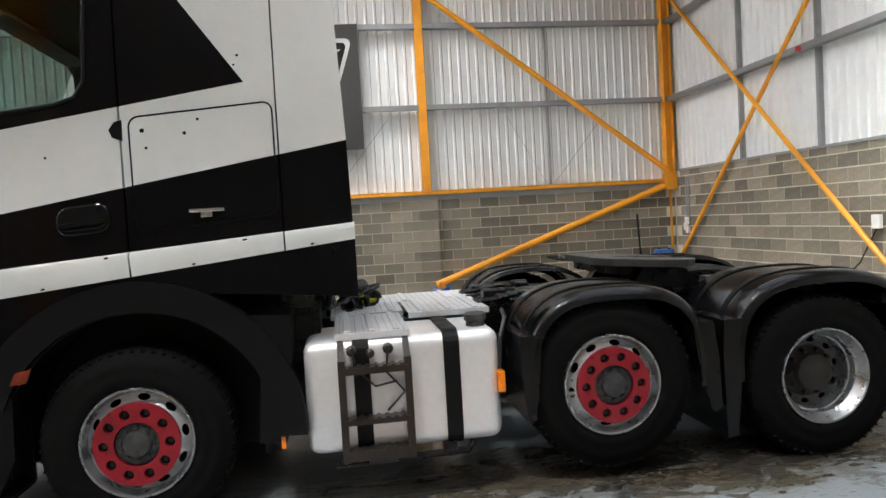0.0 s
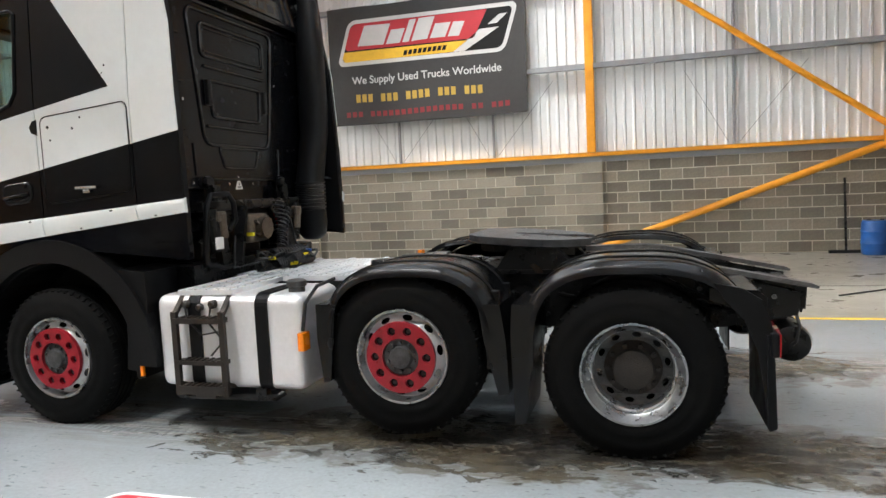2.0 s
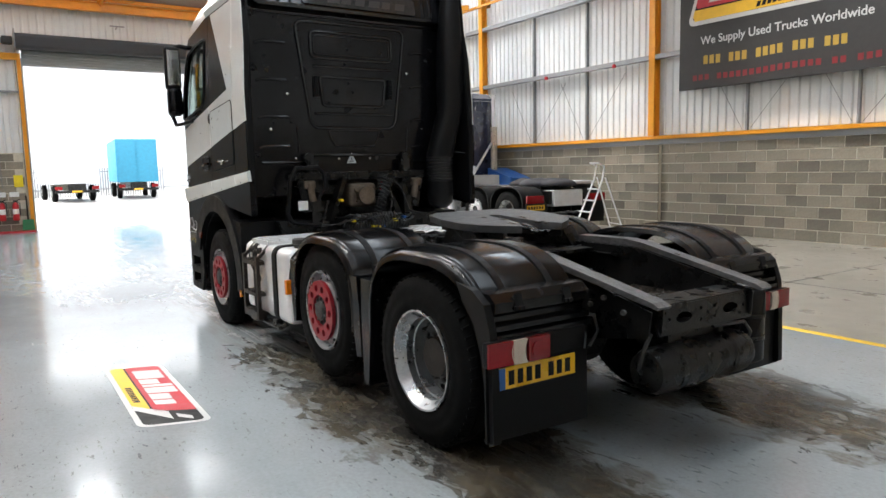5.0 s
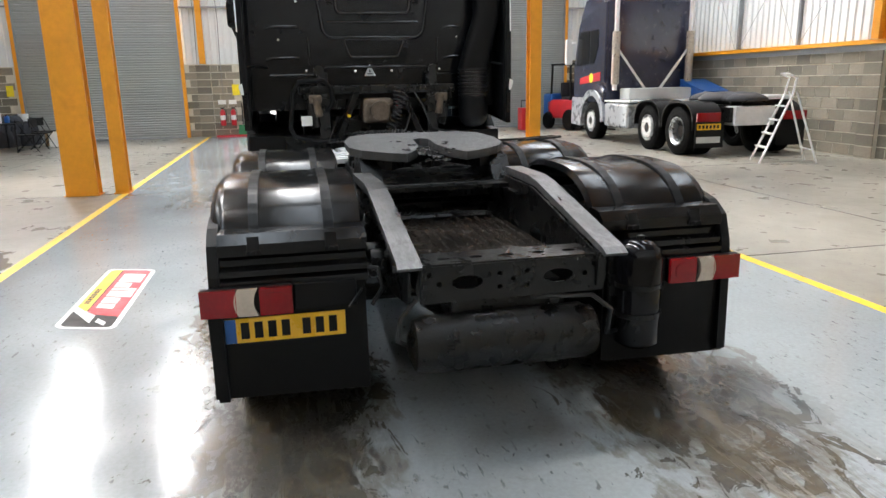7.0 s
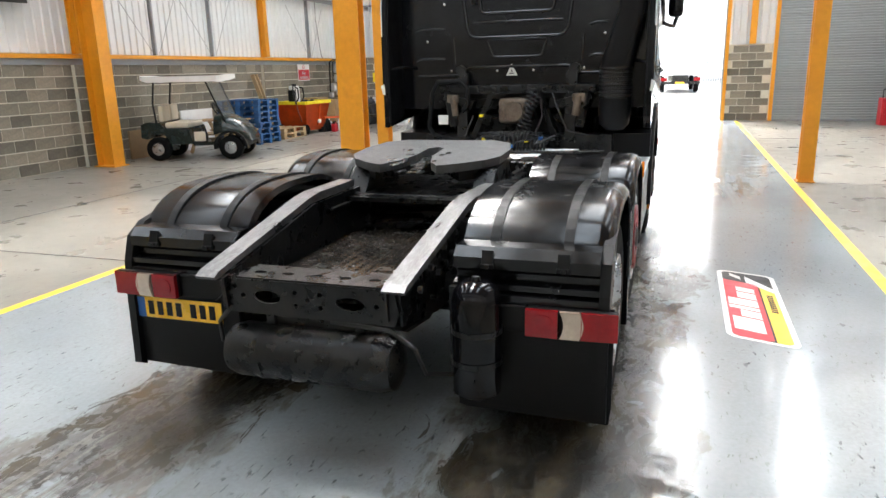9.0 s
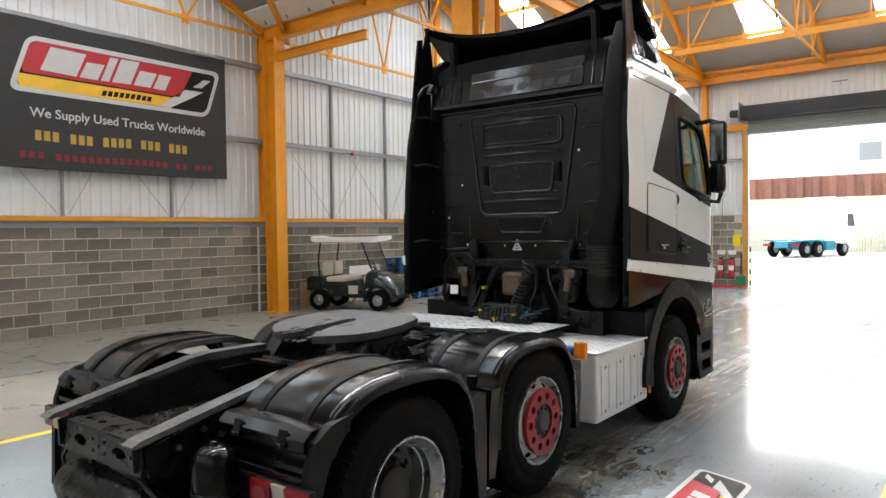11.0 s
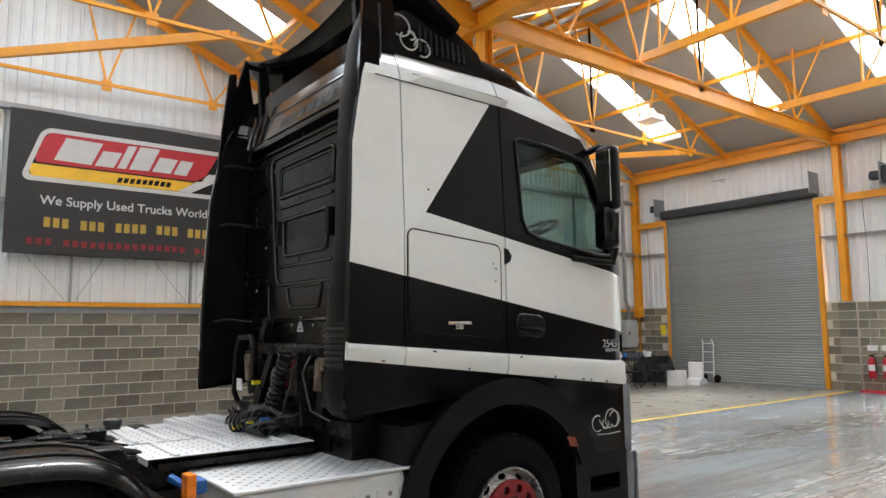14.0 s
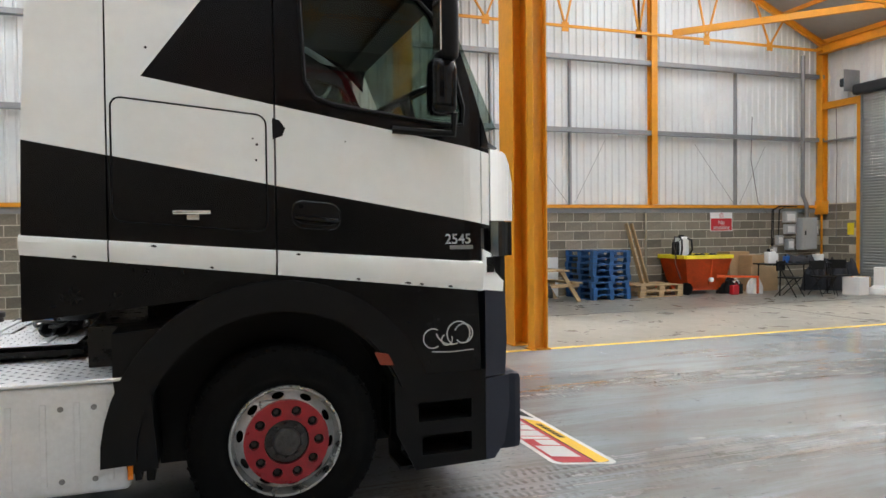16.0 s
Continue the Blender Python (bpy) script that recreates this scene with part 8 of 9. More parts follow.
box(bm, 0.16, 0.19, 0.25, 0.27, 0.4, 0.52)
part("latch", bm, M_INK, t)
for x, z, w, h2 in ((-14.86, 1.9, 0.40, 0.3), (-14.86, 1.57, 0.34, 0.26), (-14.86, 1.15, 0.24, 0.3), (-14.5, 1.27, 0.2, 0.26), (-14.3, 1.02, 0.16, 0.16), (-15.78, 1.55, 0.14, 0.3)):
    t = thing("fuse_box", (x, YS + 0.02, z), "small grey fuse box on the wall", "fuse box", "fuse boxes")
    bm = BM()
    box(bm, -w / 2, w / 2, 0, 0.12, -h2 / 2, h2 / 2, 0.01)
    part("case", bm, M_GREYBOX, t)
    bm = BM()
    box(bm, -w * 0.35, w * 0.35, 0.1205, 0.126, -h2 * 0.35, h2 * 0.3, 0.004)
    part("cover", bm, M_WHITEPLASTIC, t)
bm = BM()
tube(bm, [(-15.4, YS + 0.14, 1.86), (-15.4, YS + 0.14, 2.25), (-15.2, YS + 0.2, 2.5), (-15.2, YS + 0.2, 6.3)], 0.055, 10)
single("conduit_pipe", bm, M_GALV, "grey conduit pipe up the wall", "pipe", smooth=True)
for x, z0 in ((-14.5, 1.4), (-14.3, 1.1), (-14.25, 1.0)):
    bm = BM()
    tube(bm, [(x, YS + 0.06, z0), (x - 0.02, YS + 0.07, 2.1), (x - 0.25, YS + 0.1, 2.2), (x - 0.6, YS + 0.1, 2.18)], 0.014, 6)
    single("wall_cable", bm, M_INK, "black cable looped along the wall", "cable", "wall cables", smooth=True)
for x, z0, z1, w in ((-13.6, 2.3, 4.6, 0.5), (-15.9, 2.2, 5.0, 0.1)):
    bm = BM()
    tube(bm, [(x, YS + 0.05, z1), (x + 0.04, YS + 0.05, (z0 + z1) / 2), (x - w * 0.4, YS + 0.05, z0), (x - w, YS + 0.08, 2.0)], 0.012, 6)
    single("wall_cable", bm, M_CABLE, "grey cable hanging down the wall", "cable", "wall cables", smooth=True)
# clutter table and chairs
t = thing("work_table", (-13.20, -8.20, 0), "dark folding table loaded with clutter", "table", turn=4)
bm = BM()
box(bm, -0.9, 0.9, -0.38, 0.38, 0.72, 0.75, 0.008)
part("tabletop", bm, M_INK, t)
for x in (-0.8, 0.8):
    for y in (-0.32, 0.32):
        bm = BM()
        tube(bm, [(x, y, 0.0), (x * 0.96, y, 0.72)], 0.016, 8)
        part("leg", bm, M_INK, t)
for k, (x, y, turn) in enumerate(((-12.50, -7.60, 200), (-13.40, -7.50, 170), (-14.10, -7.65, 150))):
    c2 = thing("folding_chair", (x, y, 0), "black metal folding chair", "chair", "folding chairs", turn=turn)
    bm = BM()
    box(bm, -0.2, 0.2, -0.2, 0.2, 0.43, 0.46, 0.01)
    part("seat", bm, M_INK, c2)
    bm = BM()
    box(bm, -0.2, 0.2, 0.2, 0.23, 0.60, 0.82, 0.01)
    part("backrest", bm, M_INK, c2)
    for xx in (-0.2, 0.2):
        bm = BM()
        tube(bm, [(xx, 0.26, 0.0), (xx, -0.18, 0.45)], 0.011, 6)
        part("leg", bm, M_INK, c2)
        bm = BM()
        tube(bm, [(xx, -0.24, 0.0), (xx, 0.22, 0.84)], 0.011, 6)
        part("leg", bm, M_INK, c2)


def jug(x, y, z, h, mat, label, turn=0, group="bottles"):
    t = thing("plastic_jug", (x, y, z), label, "jug", group, turn=turn)
    bm = BM()
    box(bm, -h * 0.32, h * 0.32, -h * 0.22, h * 0.22, 0, h * 0.78, h * 0.08, 3)
    part("body", bm, mat, t, "", True, 50)
    bm = BM()
    lathe(bm, [(h * 0.77, h * 0.11), (h * 0.95, h * 0.10), (h, 0.0)], (h * 0.12, 0, 0), "z", 12)
    part("cap", bm, M_INK, t)
    bm = BM()
    tube(bm, [(-h * 0.28, 0, h * 0.74), (-h * 0.2, 0, h * 0.92), (h * 0.02, 0, h * 0.9)], h * 0.04, 6)
    part("handle", bm, mat, t)


for x, y, z, h, mt, lb in ((-12.55, -8.25, 0.75, 0.36, M_WHITEPLASTIC, "white plastic jug on the table"), (-12.75, -8.35, 0.75, 0.30, M_WHITEPLASTIC, "white plastic jug on the table"), (-12.95, -8.15, 0.75, 0.22, M_BLUE, "small blue bottle on the table"), (-12.10, -8.95, 0.0, 0.38, M_WHITEPLASTIC, "white plastic canister on the floor"), (-11.95, -8.65, 0.0, 0.32, M_GREEN, "dark bottle on the floor"), (-11.75, -8.55, 0.0, 0.3, M_SIGNRED, "red canister on the floor")):
    jug(x, y, z, h, mt, lb)
bm = BM()
lathe(bm, [(0.0, 0.0), (0.0, 0.11), (0.2, 0.13), (0.2, 0.12), (0.19, 0.0)], (-13.85, -8.05, 0.75), "z", 20)
single("paint_bucket", bm, M_WHITEPLASTIC, "white paint bucket on the table", "bucket", smooth=True)


def heap(name, at, size, mat, label, cat, seed, n=10):
    """A crumpled pile of cloth or sacks."""
    rg = random.Random(seed)
    bm = BM()
    for k in range(n):
        m = bmesh.ops.create_icosphere(bm, subdivisions=3, radius=1.0)["verts"]
        cx, cy = rg.uniform(-0.6, 0.6) * size[0], rg.uniform(-0.6, 0.6) * size[1]
        r = rg.uniform(0.35, 0.6)
        for v in m:
            w = 1 + 0.25 * noise.noise(v.co * 2.3 + V(k * 3.1, 0, 0))
            v.co = V(cx + v.co.x * r * size[0] * w, cy + v.co.y * r * size[1] * w, max(0.0, v.co.z * size[2] * w * rg.choice((0.8, 0.9, 1.0)) * 0.9))
    ob = single(name, bm, mat, label, cat, smooth=True)
    ob.location = at
    return ob


heap("dark_tarpaulin", (-13.60, -8.25, 0.752), (0.55, 0.28, 0.20), M_SEAT, "crumpled black tarpaulin on the table", "tarpaulin", 3)
heap("coat_pile", (-14.90, -8.55, 0.0), (0.65, 0.45, 0.85), M_SEAT, "heap of dark cloths and sacks on the floor", "cloth pile", 7)
heap("rubbish_bag", (-11.85, -9.00, 0.0), (0.28, 0.28, 0.45), M_INK, "black rubbish bag beside the hopper", "rubbish bag", 9, 5)
heap("white_bag", (-12.40, -8.60, 0.0), (0.22, 0.2, 0.42), M_WHITEPLASTIC, "crumpled white plastic bag", "bag", 12, 5)
for x, y, z, w, d2, h2, mt, lb, tr in ((-13.10, -9.25, 0.0, 0.9, 0.5, 0.62, M_CARDBOARD, "brown cardboard box on the floor", 3), (-12.70, -9.65, 0.0, 0.6, 0.5, 1.0, M_CARDBOARD, "tall brown cardboard box", -4), (-14.30, -7.40, 0.0, 0.42, 0.4, 0.42, M_WHITEPLASTIC, "white carton on the floor", 10), (-14.65, -7.60, 0.0, 0.35, 0.35, 0.4, M_CARDBOARD, "brown carton on the floor", 0), (-12.90, -9.20, 0.62, 0.5, 0.4, 0.3, M_CARDBOARD, "brown cardboard box on another box", 9)):
    t = thing("carton", (x, y, z), lb, "box", "cartons", turn=tr)
    bm = BM()
    box(bm, -w / 2, w / 2, -d2 / 2, d2 / 2, 0, h2, 0.005, 1)
    part("case", bm, mt, t)
    bm = BM()
    box(bm, -w / 2 + 0.002, w / 2 - 0.002, -0.03, 0.03, h2 + 0.0005, h2 + 0.0015)
    part("tape", bm, M_GOLDPRINT, t)
bm = BM()
plate(bm, [(-0.3, 0.0), (0.3, 0.0), (0.28, 0.14), (0.05, 0.2), (0.05, 0.62), (0.0, 0.64), (-0.04, 0.2), (-0.3, 0.12)], (), lambda u, v, w: V(u, w, v), -0.2, 0.2)
ob = single("white_trough", bm, M_WHITEPLASTIC, "white plastic trough with a handle", "trough")
ob.matrix_world = pose(-14.95, -7.20, 0, 0, 0, 12)
t = thing("hand_truck", (-15.80, -7.35, 0), "aluminium hand truck standing upright", "hand truck", turn=80)
for x in (-0.2, 0.2):
    bm = BM()
    tube(bm, [(x, 0.0, 0.05), (x, 0.05, 1.15), (x * 0.8, 0.0, 1.28)], 0.02, 8)
    part("upright", bm, M_ALU, t)
    bm = BM()
    lathe(bm, [(-0.03, 0.0), (-0.03, 0.12), (0.03, 0.12), (0.03, 0.0)], (x * 1.2, 0.1, 0.12), "x", 18)
    part("wheel", bm, M_RUBBER, t)
for z in (0.3, 0.6, 0.9, 1.15):
    bm = BM()
    tube(bm, [(-0.2, 0.03, z), (0.2, 0.03, z)], 0.014, 8)
    part("rung", bm, M_ALU, t)
bm = BM()
box(bm, -0.22, 0.22, -0.22, 0.0, 0.0, 0.012)
part("toe_plate", bm, M_ALU, t)

# ---- west wall fittings ----
def extinguisher(x, y, z):
    t = thing("fire_extinguisher", (x, y, z), "red fire extinguisher on a wall bracket", "fire extinguisher", "fire extinguishers")
    bm = BM()
    lathe(bm, [(0.0, 0.0), (0.0, 0.075), (0.02, 0.082), (0.42, 0.082), (0.48, 0.06), (0.51, 0.025), (0.53, 0.0)], (0, 0, 0), "z", 18)
    part("cylinder", bm, M_SIGNRED, t, "", True, 50)
    bm = BM()
    box(bm, -0.02, 0.02, -0.05, 0.05, 0.53, 0.57)
    bar(bm, (0, 0, 0.55), (0.02, 0.12, 0.60), 0.02, 0.02)
    part("valve", bm, M_INK, t)
    bm = BM()
    tube(bm, [(0, 0.03, 0.55), (0.05, 0.11, 0.48), (0.05, 0.1, 0.15)], 0.012, 6)
    part("hose", bm, M_HOSE, t)
    bm = BM()
    box(bm, -0.095, -0.075, -0.05, 0.05, 0.2, 0.42)
    part("bracket", bm, M_INK, t)
    bm = BM()
    lathe(bm, [(0.18, 0.0835), (0.33, 0.0835)], (0, 0, 0), "z", 18, caps=False)
    part("label_band", bm, M_WHITEPLASTIC, t)


for y in (-2.93, -2.6):
    extinguisher(XW + 0.12, y, 0.35)
    bm = BM()
    box(bm, XW + 0.016, XW + 0.022, y - 0.12, y + 0.12, 1.02, 1.16)
    single("safety_sign", bm, M_WHITEPLASTIC, "small white safety sign above the extinguisher", "sign", "safety signs")
bm = BM()
box(bm, XW + 0.016, XW + 0.022, -2.58, -2.35, 1.30, 1.64)
single("notice", bm, M_SIGNYEL, "yellow notice on the blockwork", "notice", "yellow notices")
bm = BM()
box(bm, XW + 0.016, XW + 0.022, -9.15, -8.95, 1.4, 1.72)
single("notice", bm, M_SIGNYEL, "yellow notice on the blockwork", "notice", "yellow notices")
t = thing("extinguisher_stand", (XW + 0.22, -2.65, 0), "low red stand under the extinguishers", "stand")
bm = BM()
box(bm, -0.14, 0.14, -0.5, 0.5, 0.0, 0.05)
part("base", bm, M_SIGNRED, t)
t = thing("green_shovel", (XW + 0.2, -2.32, 0), "green plastic shovel leaning on the wall", "shovel")
bm = BM()
plate(bm, [(-0.16, 0.0), (0.16, 0.0), (0.14, 0.36), (-0.14, 0.36)], (), lambda u, v, w: V(w - v * 0.2, u, v), 0.0, 0.02)
part("blade", bm, material("green_plastic", (0.01, 0.16, 0.05), 0.45), t)
bm = BM()
tube(bm, [(-0.07, 0, 0.36), (-0.15, 0, 1.05)], 0.018, 8)
part("shaft", bm, M_INK, t)
for y0, z0 in ((-3.6, 5.0), (-2.9, 4.9), (-2.3, 5.1), (-9.5, 5.0)):
    bm = BM()
    tube(bm, [(XW + 0.05, y0, z0), (XW + 0.06, y0 + 0.05, 3.6), (XW + 0.05, y0 + 0.02, 2.4), (XW + 0.05, y0 + 0.03, 1.3)], 0.010, 6)
    single("wall_cable", bm, M_CABLE, "grey cable hanging down the wall", "cable", "wall cables", smooth=True)
for y in (-6.6, 0.4, 7.0):
    t = thing("wall_bracket_lamp", (XW + 0.1, y, 5.95), "small dark bracket lamp above the door", "lamp", "bracket lamps")
    bm = BM()
    bar(bm, (0.0, 0, 0), (0.3, 0, 0.03), 0.02, 0.02)
    bar(bm, (0.28, -0.2, 0.03), (0.28, 0.2, 0.03), 0.05, 0.03)
    part("arm", bm, M_GALV, t)
for x, y, z in ((XW + 0.12, -3.45, 3.94), (-6.6, YS + 0.16, 3.94), (-4.9, YN - 0.17, 3.94), (-7.4, YN - 0.16, 3.94)):
    bm = BM()
    lathe(bm, [(0.0, 0.05), (0.05, 0.05), (0.08, 0.035), (0.085, 0.0)], (x, y, z), "z", 14)
    single("alarm_sounder", bm, M_SIGNRED, "small red alarm sounder on the rail", "alarm", "alarm sounders", smooth=True)
bm = BM()
lathe(bm, [(0.0, 0.05), (0.05, 0.05), (0.08, 0.035), (0.085, 0.0)], (XE - 0.16, 5.35, 3.98), "z", 14)
single("alarm_sounder", bm, M_SIGNRED, "small red alarm sounder on the rail", "alarm", "alarm sounders", smooth=True)
t = thing("ceiling_sensor", (-2.1, YS + 0.25, 5.75), "small dark bar lamp on the rail above the banner", "lamp")
bm = BM()
box(bm, -0.22, 0.22, -0.04, 0.04, 0.0, 0.04)
box(bm, -0.02, 0.02, -0.26, -0.03, 0.005, 0.03)
part("bar", bm, M_GREYBOX, t)

# ---- north-east corner ----
t = thing("plastic_drum", (8.15, 9.5, 0), "blue plastic drum in the corner", "drum")
bm = BM()
lathe(bm, [(0.0, 0.0), (0.0, 0.20), (0.03, 0.22), (0.2, 0.225), (0.22, 0.235), (0.24, 0.225), (0.42, 0.225), (0.44, 0.235), (0.46, 0.225), (0.60, 0.22), (0.64, 0.2), (0.64, 0.0)], (0, 0, 0), "z", 28)
part("body", bm, M_BLUE, t, "", True, 40)
for a in (0.0, 2.2):
    bm = BM()
    lathe(bm, [(0.64, 0.035), (0.665, 0.035), (0.666, 0.0)], (0.12 * math.cos(a), 0.12 * math.sin(a), 0), "z", 12)
    part("bung", bm, M_INK, t)
t = thing("white_bucket", (8.4, 9.1, 0), "white plastic bucket with a red label", "bucket")
bm = BM()
lathe(bm, [(0.0, 0.0), (0.0, 0.13), (0.27, 0.155), (0.28, 0.16), (0.28, 0.145), (0.02, 0.12), (0.02, 0.0)], (0, 0, 0), "z", 24)
part("body", bm, M_WHITEPLASTIC, t, "", True, 40)
bm = BM()
lathe(bm, [(0.09, 0.1405), (0.19, 0.1495)], (0, 0, 0), "z", 24, caps=False)
part("label_band", bm, M_SIGNRED, t)
t = thing("floor_squeegee", (7.75, 9.8, 0), "dark floor squeegee leaning on the wall", "squeegee")
bm = BM()
tube(bm, [(0.0, 0.0, 0.05), (0.02, 0.2, 1.45)], 0.022, 8)
part("handle", bm, M_CHASSIS, t)
bm = BM()
box(bm, -0.3, 0.3, -0.03, 0.03, 0.0, 0.06)
part("head", bm, M_INK, t)
for y, z in ((9.45, 1.25), (9.42, 1.05), (9.5, 1.12)):
    t = thing("wall_socket", (XE - 0.03, y, z), "small white socket box on the wall", "socket", "sockets")
    bm = BM()
    box(bm, -0.06, 0.0, -0.06, 0.06, -0.08, 0.08, 0.008)
    part("case", bm, M_WHITEPLASTIC, t)
for y in (9.5, 9.4):
    bm = BM()
    tube(bm, [(XE - 0.03, y, 1.3), (XE - 0.03, y, 2.2)], 0.016, 6)
    single("conduit_pipe", bm, M_GALV, "thin grey conduit up the wall", "pipe", "thin conduits")
t = thing("wall_socket", (XE - 0.03, 3.9, 1.2), "small white socket box on the wall", "socket", "sockets")
bm = BM()
box(bm, -0.06, 0.0, -0.08, 0.08, -0.1, 0.1, 0.008)
part("case", bm, M_WHITEPLASTIC, t)
bm = BM()
tube(bm, [(XE - 0.06, 3.9, 1.12), (XE - 0.1, 4.2, 0.6), (XE - 0.25, 4.8, 0.02), (7.2, 5.2, 0.012), (6.4, 4.6, 0.012)], 0.010, 6)
single("floor_cable", bm, M_INK, "black cable trailing from a socket over the floor", "cable", smooth=True)
# platform ladder
t = thing("step_ladder", (-3.8, 8.2, 0), "open aluminium step ladder", "ladder", turn=-20)
for x in (-0.26, 0.26):
    bm = BM()
    tube(bm, [(x * 1.1, -0.45, 0.0), (x * 0.8, 0.05, 1.25), (x * 0.75, 0.1, 1.55), (x * 0.75, -0.05, 1.62)], 0.022, 8)
    part("front_rail", bm, M_ALU, t)
    bm = BM()
    tube(bm, [(x * 1.2, 0.55, 0.0), (x * 0.8, 0.12, 1.3)], 0.02, 8)
    part("rear_rail", bm, M_ALU, t)
for k in range(4):
    bm = BM()
    z = 0.28 + 0.25 * k
    box(bm, -0.25, 0.25, -0.40 + 0.1 * k, -0.32 + 0.1 * k, z, z + 0.025)
    part("tread", bm, M_ALU, t)
bm = BM()
tube(bm, [(-0.2, -0.05, 1.62), (0.2, -0.05, 1.62)], 0.02, 8)
tube(bm, [(-0.3, 0.45, 0.25), (0.3, 0.45, 0.25)], 0.012, 6)
part("crossbar", bm, M_ALU, t)

# ---- the second tractor unit, parked along the north wall ----
other = thing("tractor_unit", (-10.15, 8.42, 0), "navy and silver tractor unit with tall exhaust stacks", "truck", turn=-1.5)
bm = BM()
SC = [(-1.38, 0.95), (0.75, 0.95), (0.78, 1.4), (0.78, 3.55), (0.55, 3.75), (-0.6, 3.7), (-1.05, 3.15), (-1.3, 2.3), (-1.42, 1.9)]
plate(bm, SC, (), lambda u, v, w: V(u, w, v), -1.2, 1.2)
bmesh.ops.bevel(bm, geom=bm.edges[:], offset=0.05, segments=2, affect="EDGES")
cab2 = part("cab", bm, M_NAVY, other, "navy blue painted cab", True, 40)
for s in (-1, 1):
    bm = BM()
    plate(bm, [(-0.3, 2.0), (-1.18, 1.95), (-1.0, 2.75), (-0.85, 2.85), (-0.3, 2.85)], (), lambda u, v, w: V(u, s * (1.202 + w), v), 0.0, 0.01)
    part("window_glass", bm, M_BLACKGLOSS, cab2, "dark side window")
    bm = BM()
    plate(bm, [(0.05, 2.0), (-0.2, 2.0), (-0.2, 2.85), (0.3, 2.85), (0.3, 2.4)], (), lambda u, v, w: V(u, s * (1.202 + w), v), 0.0, 0.01)
    part("window_glass", bm, M_BLACKGLOSS, cab2, "dark sleeper window")
    bm = BM()
    plate(bm, [(0.5, 1.55), (-0.9, 1.45), (-0.9, 1.62), (0.5, 1.78)], (), lambda u, v, w: V(u, s * (1.2025 + w), v), 0.0, 0.006)
    part("red_stripe", bm, M_SIGNRED, cab2, "red painted stripe")
    bm = BM()
    plate(bm, arc(-0.1, 1.62, 0.13, 0, 330, 11), (), lambda u, v, w: V(u, s * (1.209 + w), v), 0.0, 0.004)
    part("yellow_patch", bm, M_SIGNYEL, cab2)
    bm = BM()
    a1, a2 = arc(0.0, 0.5, 0.82, 0, 175, 18), arc(0.0, 0.5, 0.66, 175, 0, 18)
    plate(bm, a1 + a2, (), lambda u, v, w: V(u, s * (1.24 - w), v), 0.0, 0.45)
    part("wheel_arch", bm, M_SILVERPAINT, other, "silver wheel arch")
    bm = BM()
    plate(bm, [(-0.62, 1.1), (-1.4, 1.1), (-1.44, 0.35), (-0.75, 0.32), (-0.68, 0.7)], (), lambda u, v, w: V(u, s * (1.23 - w), v), 0.0, 0.3)
    part("lower_side", bm, M_SILVERPAINT, other, "silver lower cab side")
    bm = BM()
    box(bm, 0.85, 2.2, min(s * 0.65, s * 1.22), max(s * 0.65, s * 1.22), 0.40, 1.0, 0.08, 3)
    part("fuel_tank", bm, M_SILVERPAINT, other, "silver fuel tank and side skirt", True, 50)
    bm = BM()
    box(bm, 0.8, 2.25, min(s * 0.3, s * 1.2), max(s * 0.3, s * 1.2), 1.02, 1.06)
    part("catwalk", bm, M_ALUPLATE, other, "aluminium catwalk plate")
    for x, z, st2 in ((0.0, 0.5, "steer"), (3.25, 0.5, "steer"), (4.55, 0.5, "drive")):
        wheel(x, s * 1.065, z, s, st2, "polished alloy wheel with black tyre", other, M_ALU)
    for x0, x1 in ((2.62, 3.86), (3.92, 5.22)):
        c, h2 = (x0 + x1) / 2, (x1 - x0) / 2
        o1 = [(c + h2 * math.copysign(abs(math.cos(t2)) ** 0.75, math.cos(t2)), 0.55 + 0.56 * math.sin(t2) ** 0.7) for t2 in [math.pi * k / 16 for k in range(17)]]
        o2 = [(c + (x - c) * 0.95, 0.55 + (z - 0.55) * 0.95) for x, z in o1[::-1]]
        bm = BM()
        plate(bm, o1 + o2, (), lambda u, v, w: V(u, s * (1.24 - w), v), 0.0, 0.66)
        part("mudguard", bm, M_BLACKPLASTIC, other, "black mudguard", True, 40)
    # tall stack with heat shield
    bm = BM()
    tube(bm, [(1.0, s * 1.02, 1.3), (1.0, s * 1.02, 3.5)], 0.06, 14)
    tube(bm, [(1.0, s * 1.02, 3.5), (1.05, s * 1.02, 3.68)], 0.055, 14)
    st3 = part("exhaust_stack", bm, M_ALU, other, "tall polished exhaust stack", True, 50)
    bm = BM()
    tube(bm, [(1.0, s * 1.02, 1.45), (1.0, s * 1.02, 2.75)], 0.10, 16)
    part("heat_shield", bm, M_STACK, st3, "perforated metal heat shield", True, 50)
    bm = BM()
    bar(bm, (1.0, s * 0.95, 2.3), (1.05, s * 0.15, 1.25), 0.05, 0.05)
    part("stay", bm, M_ALU, other, "bare metal diagonal stay")
    # rear lamp, plate, flap
    bm = BM()
    box(bm, 5.30, 5.36, min(s * 0.72, s * 1.22), max(s * 0.72, s * 1.22), 0.72, 0.90, 0.01)
    part("rear_lamp", bm, M_REDLENS, other, "red rear lamp")
    bm = BM()
    plate(bm, [(0.6, 0.72), (1.23, 0.72), (1.23, 0.2), (0.6, 0.2)], (), lambda u, v, w: V(5.3 + w, s * u, v), 0.0, 0.015)
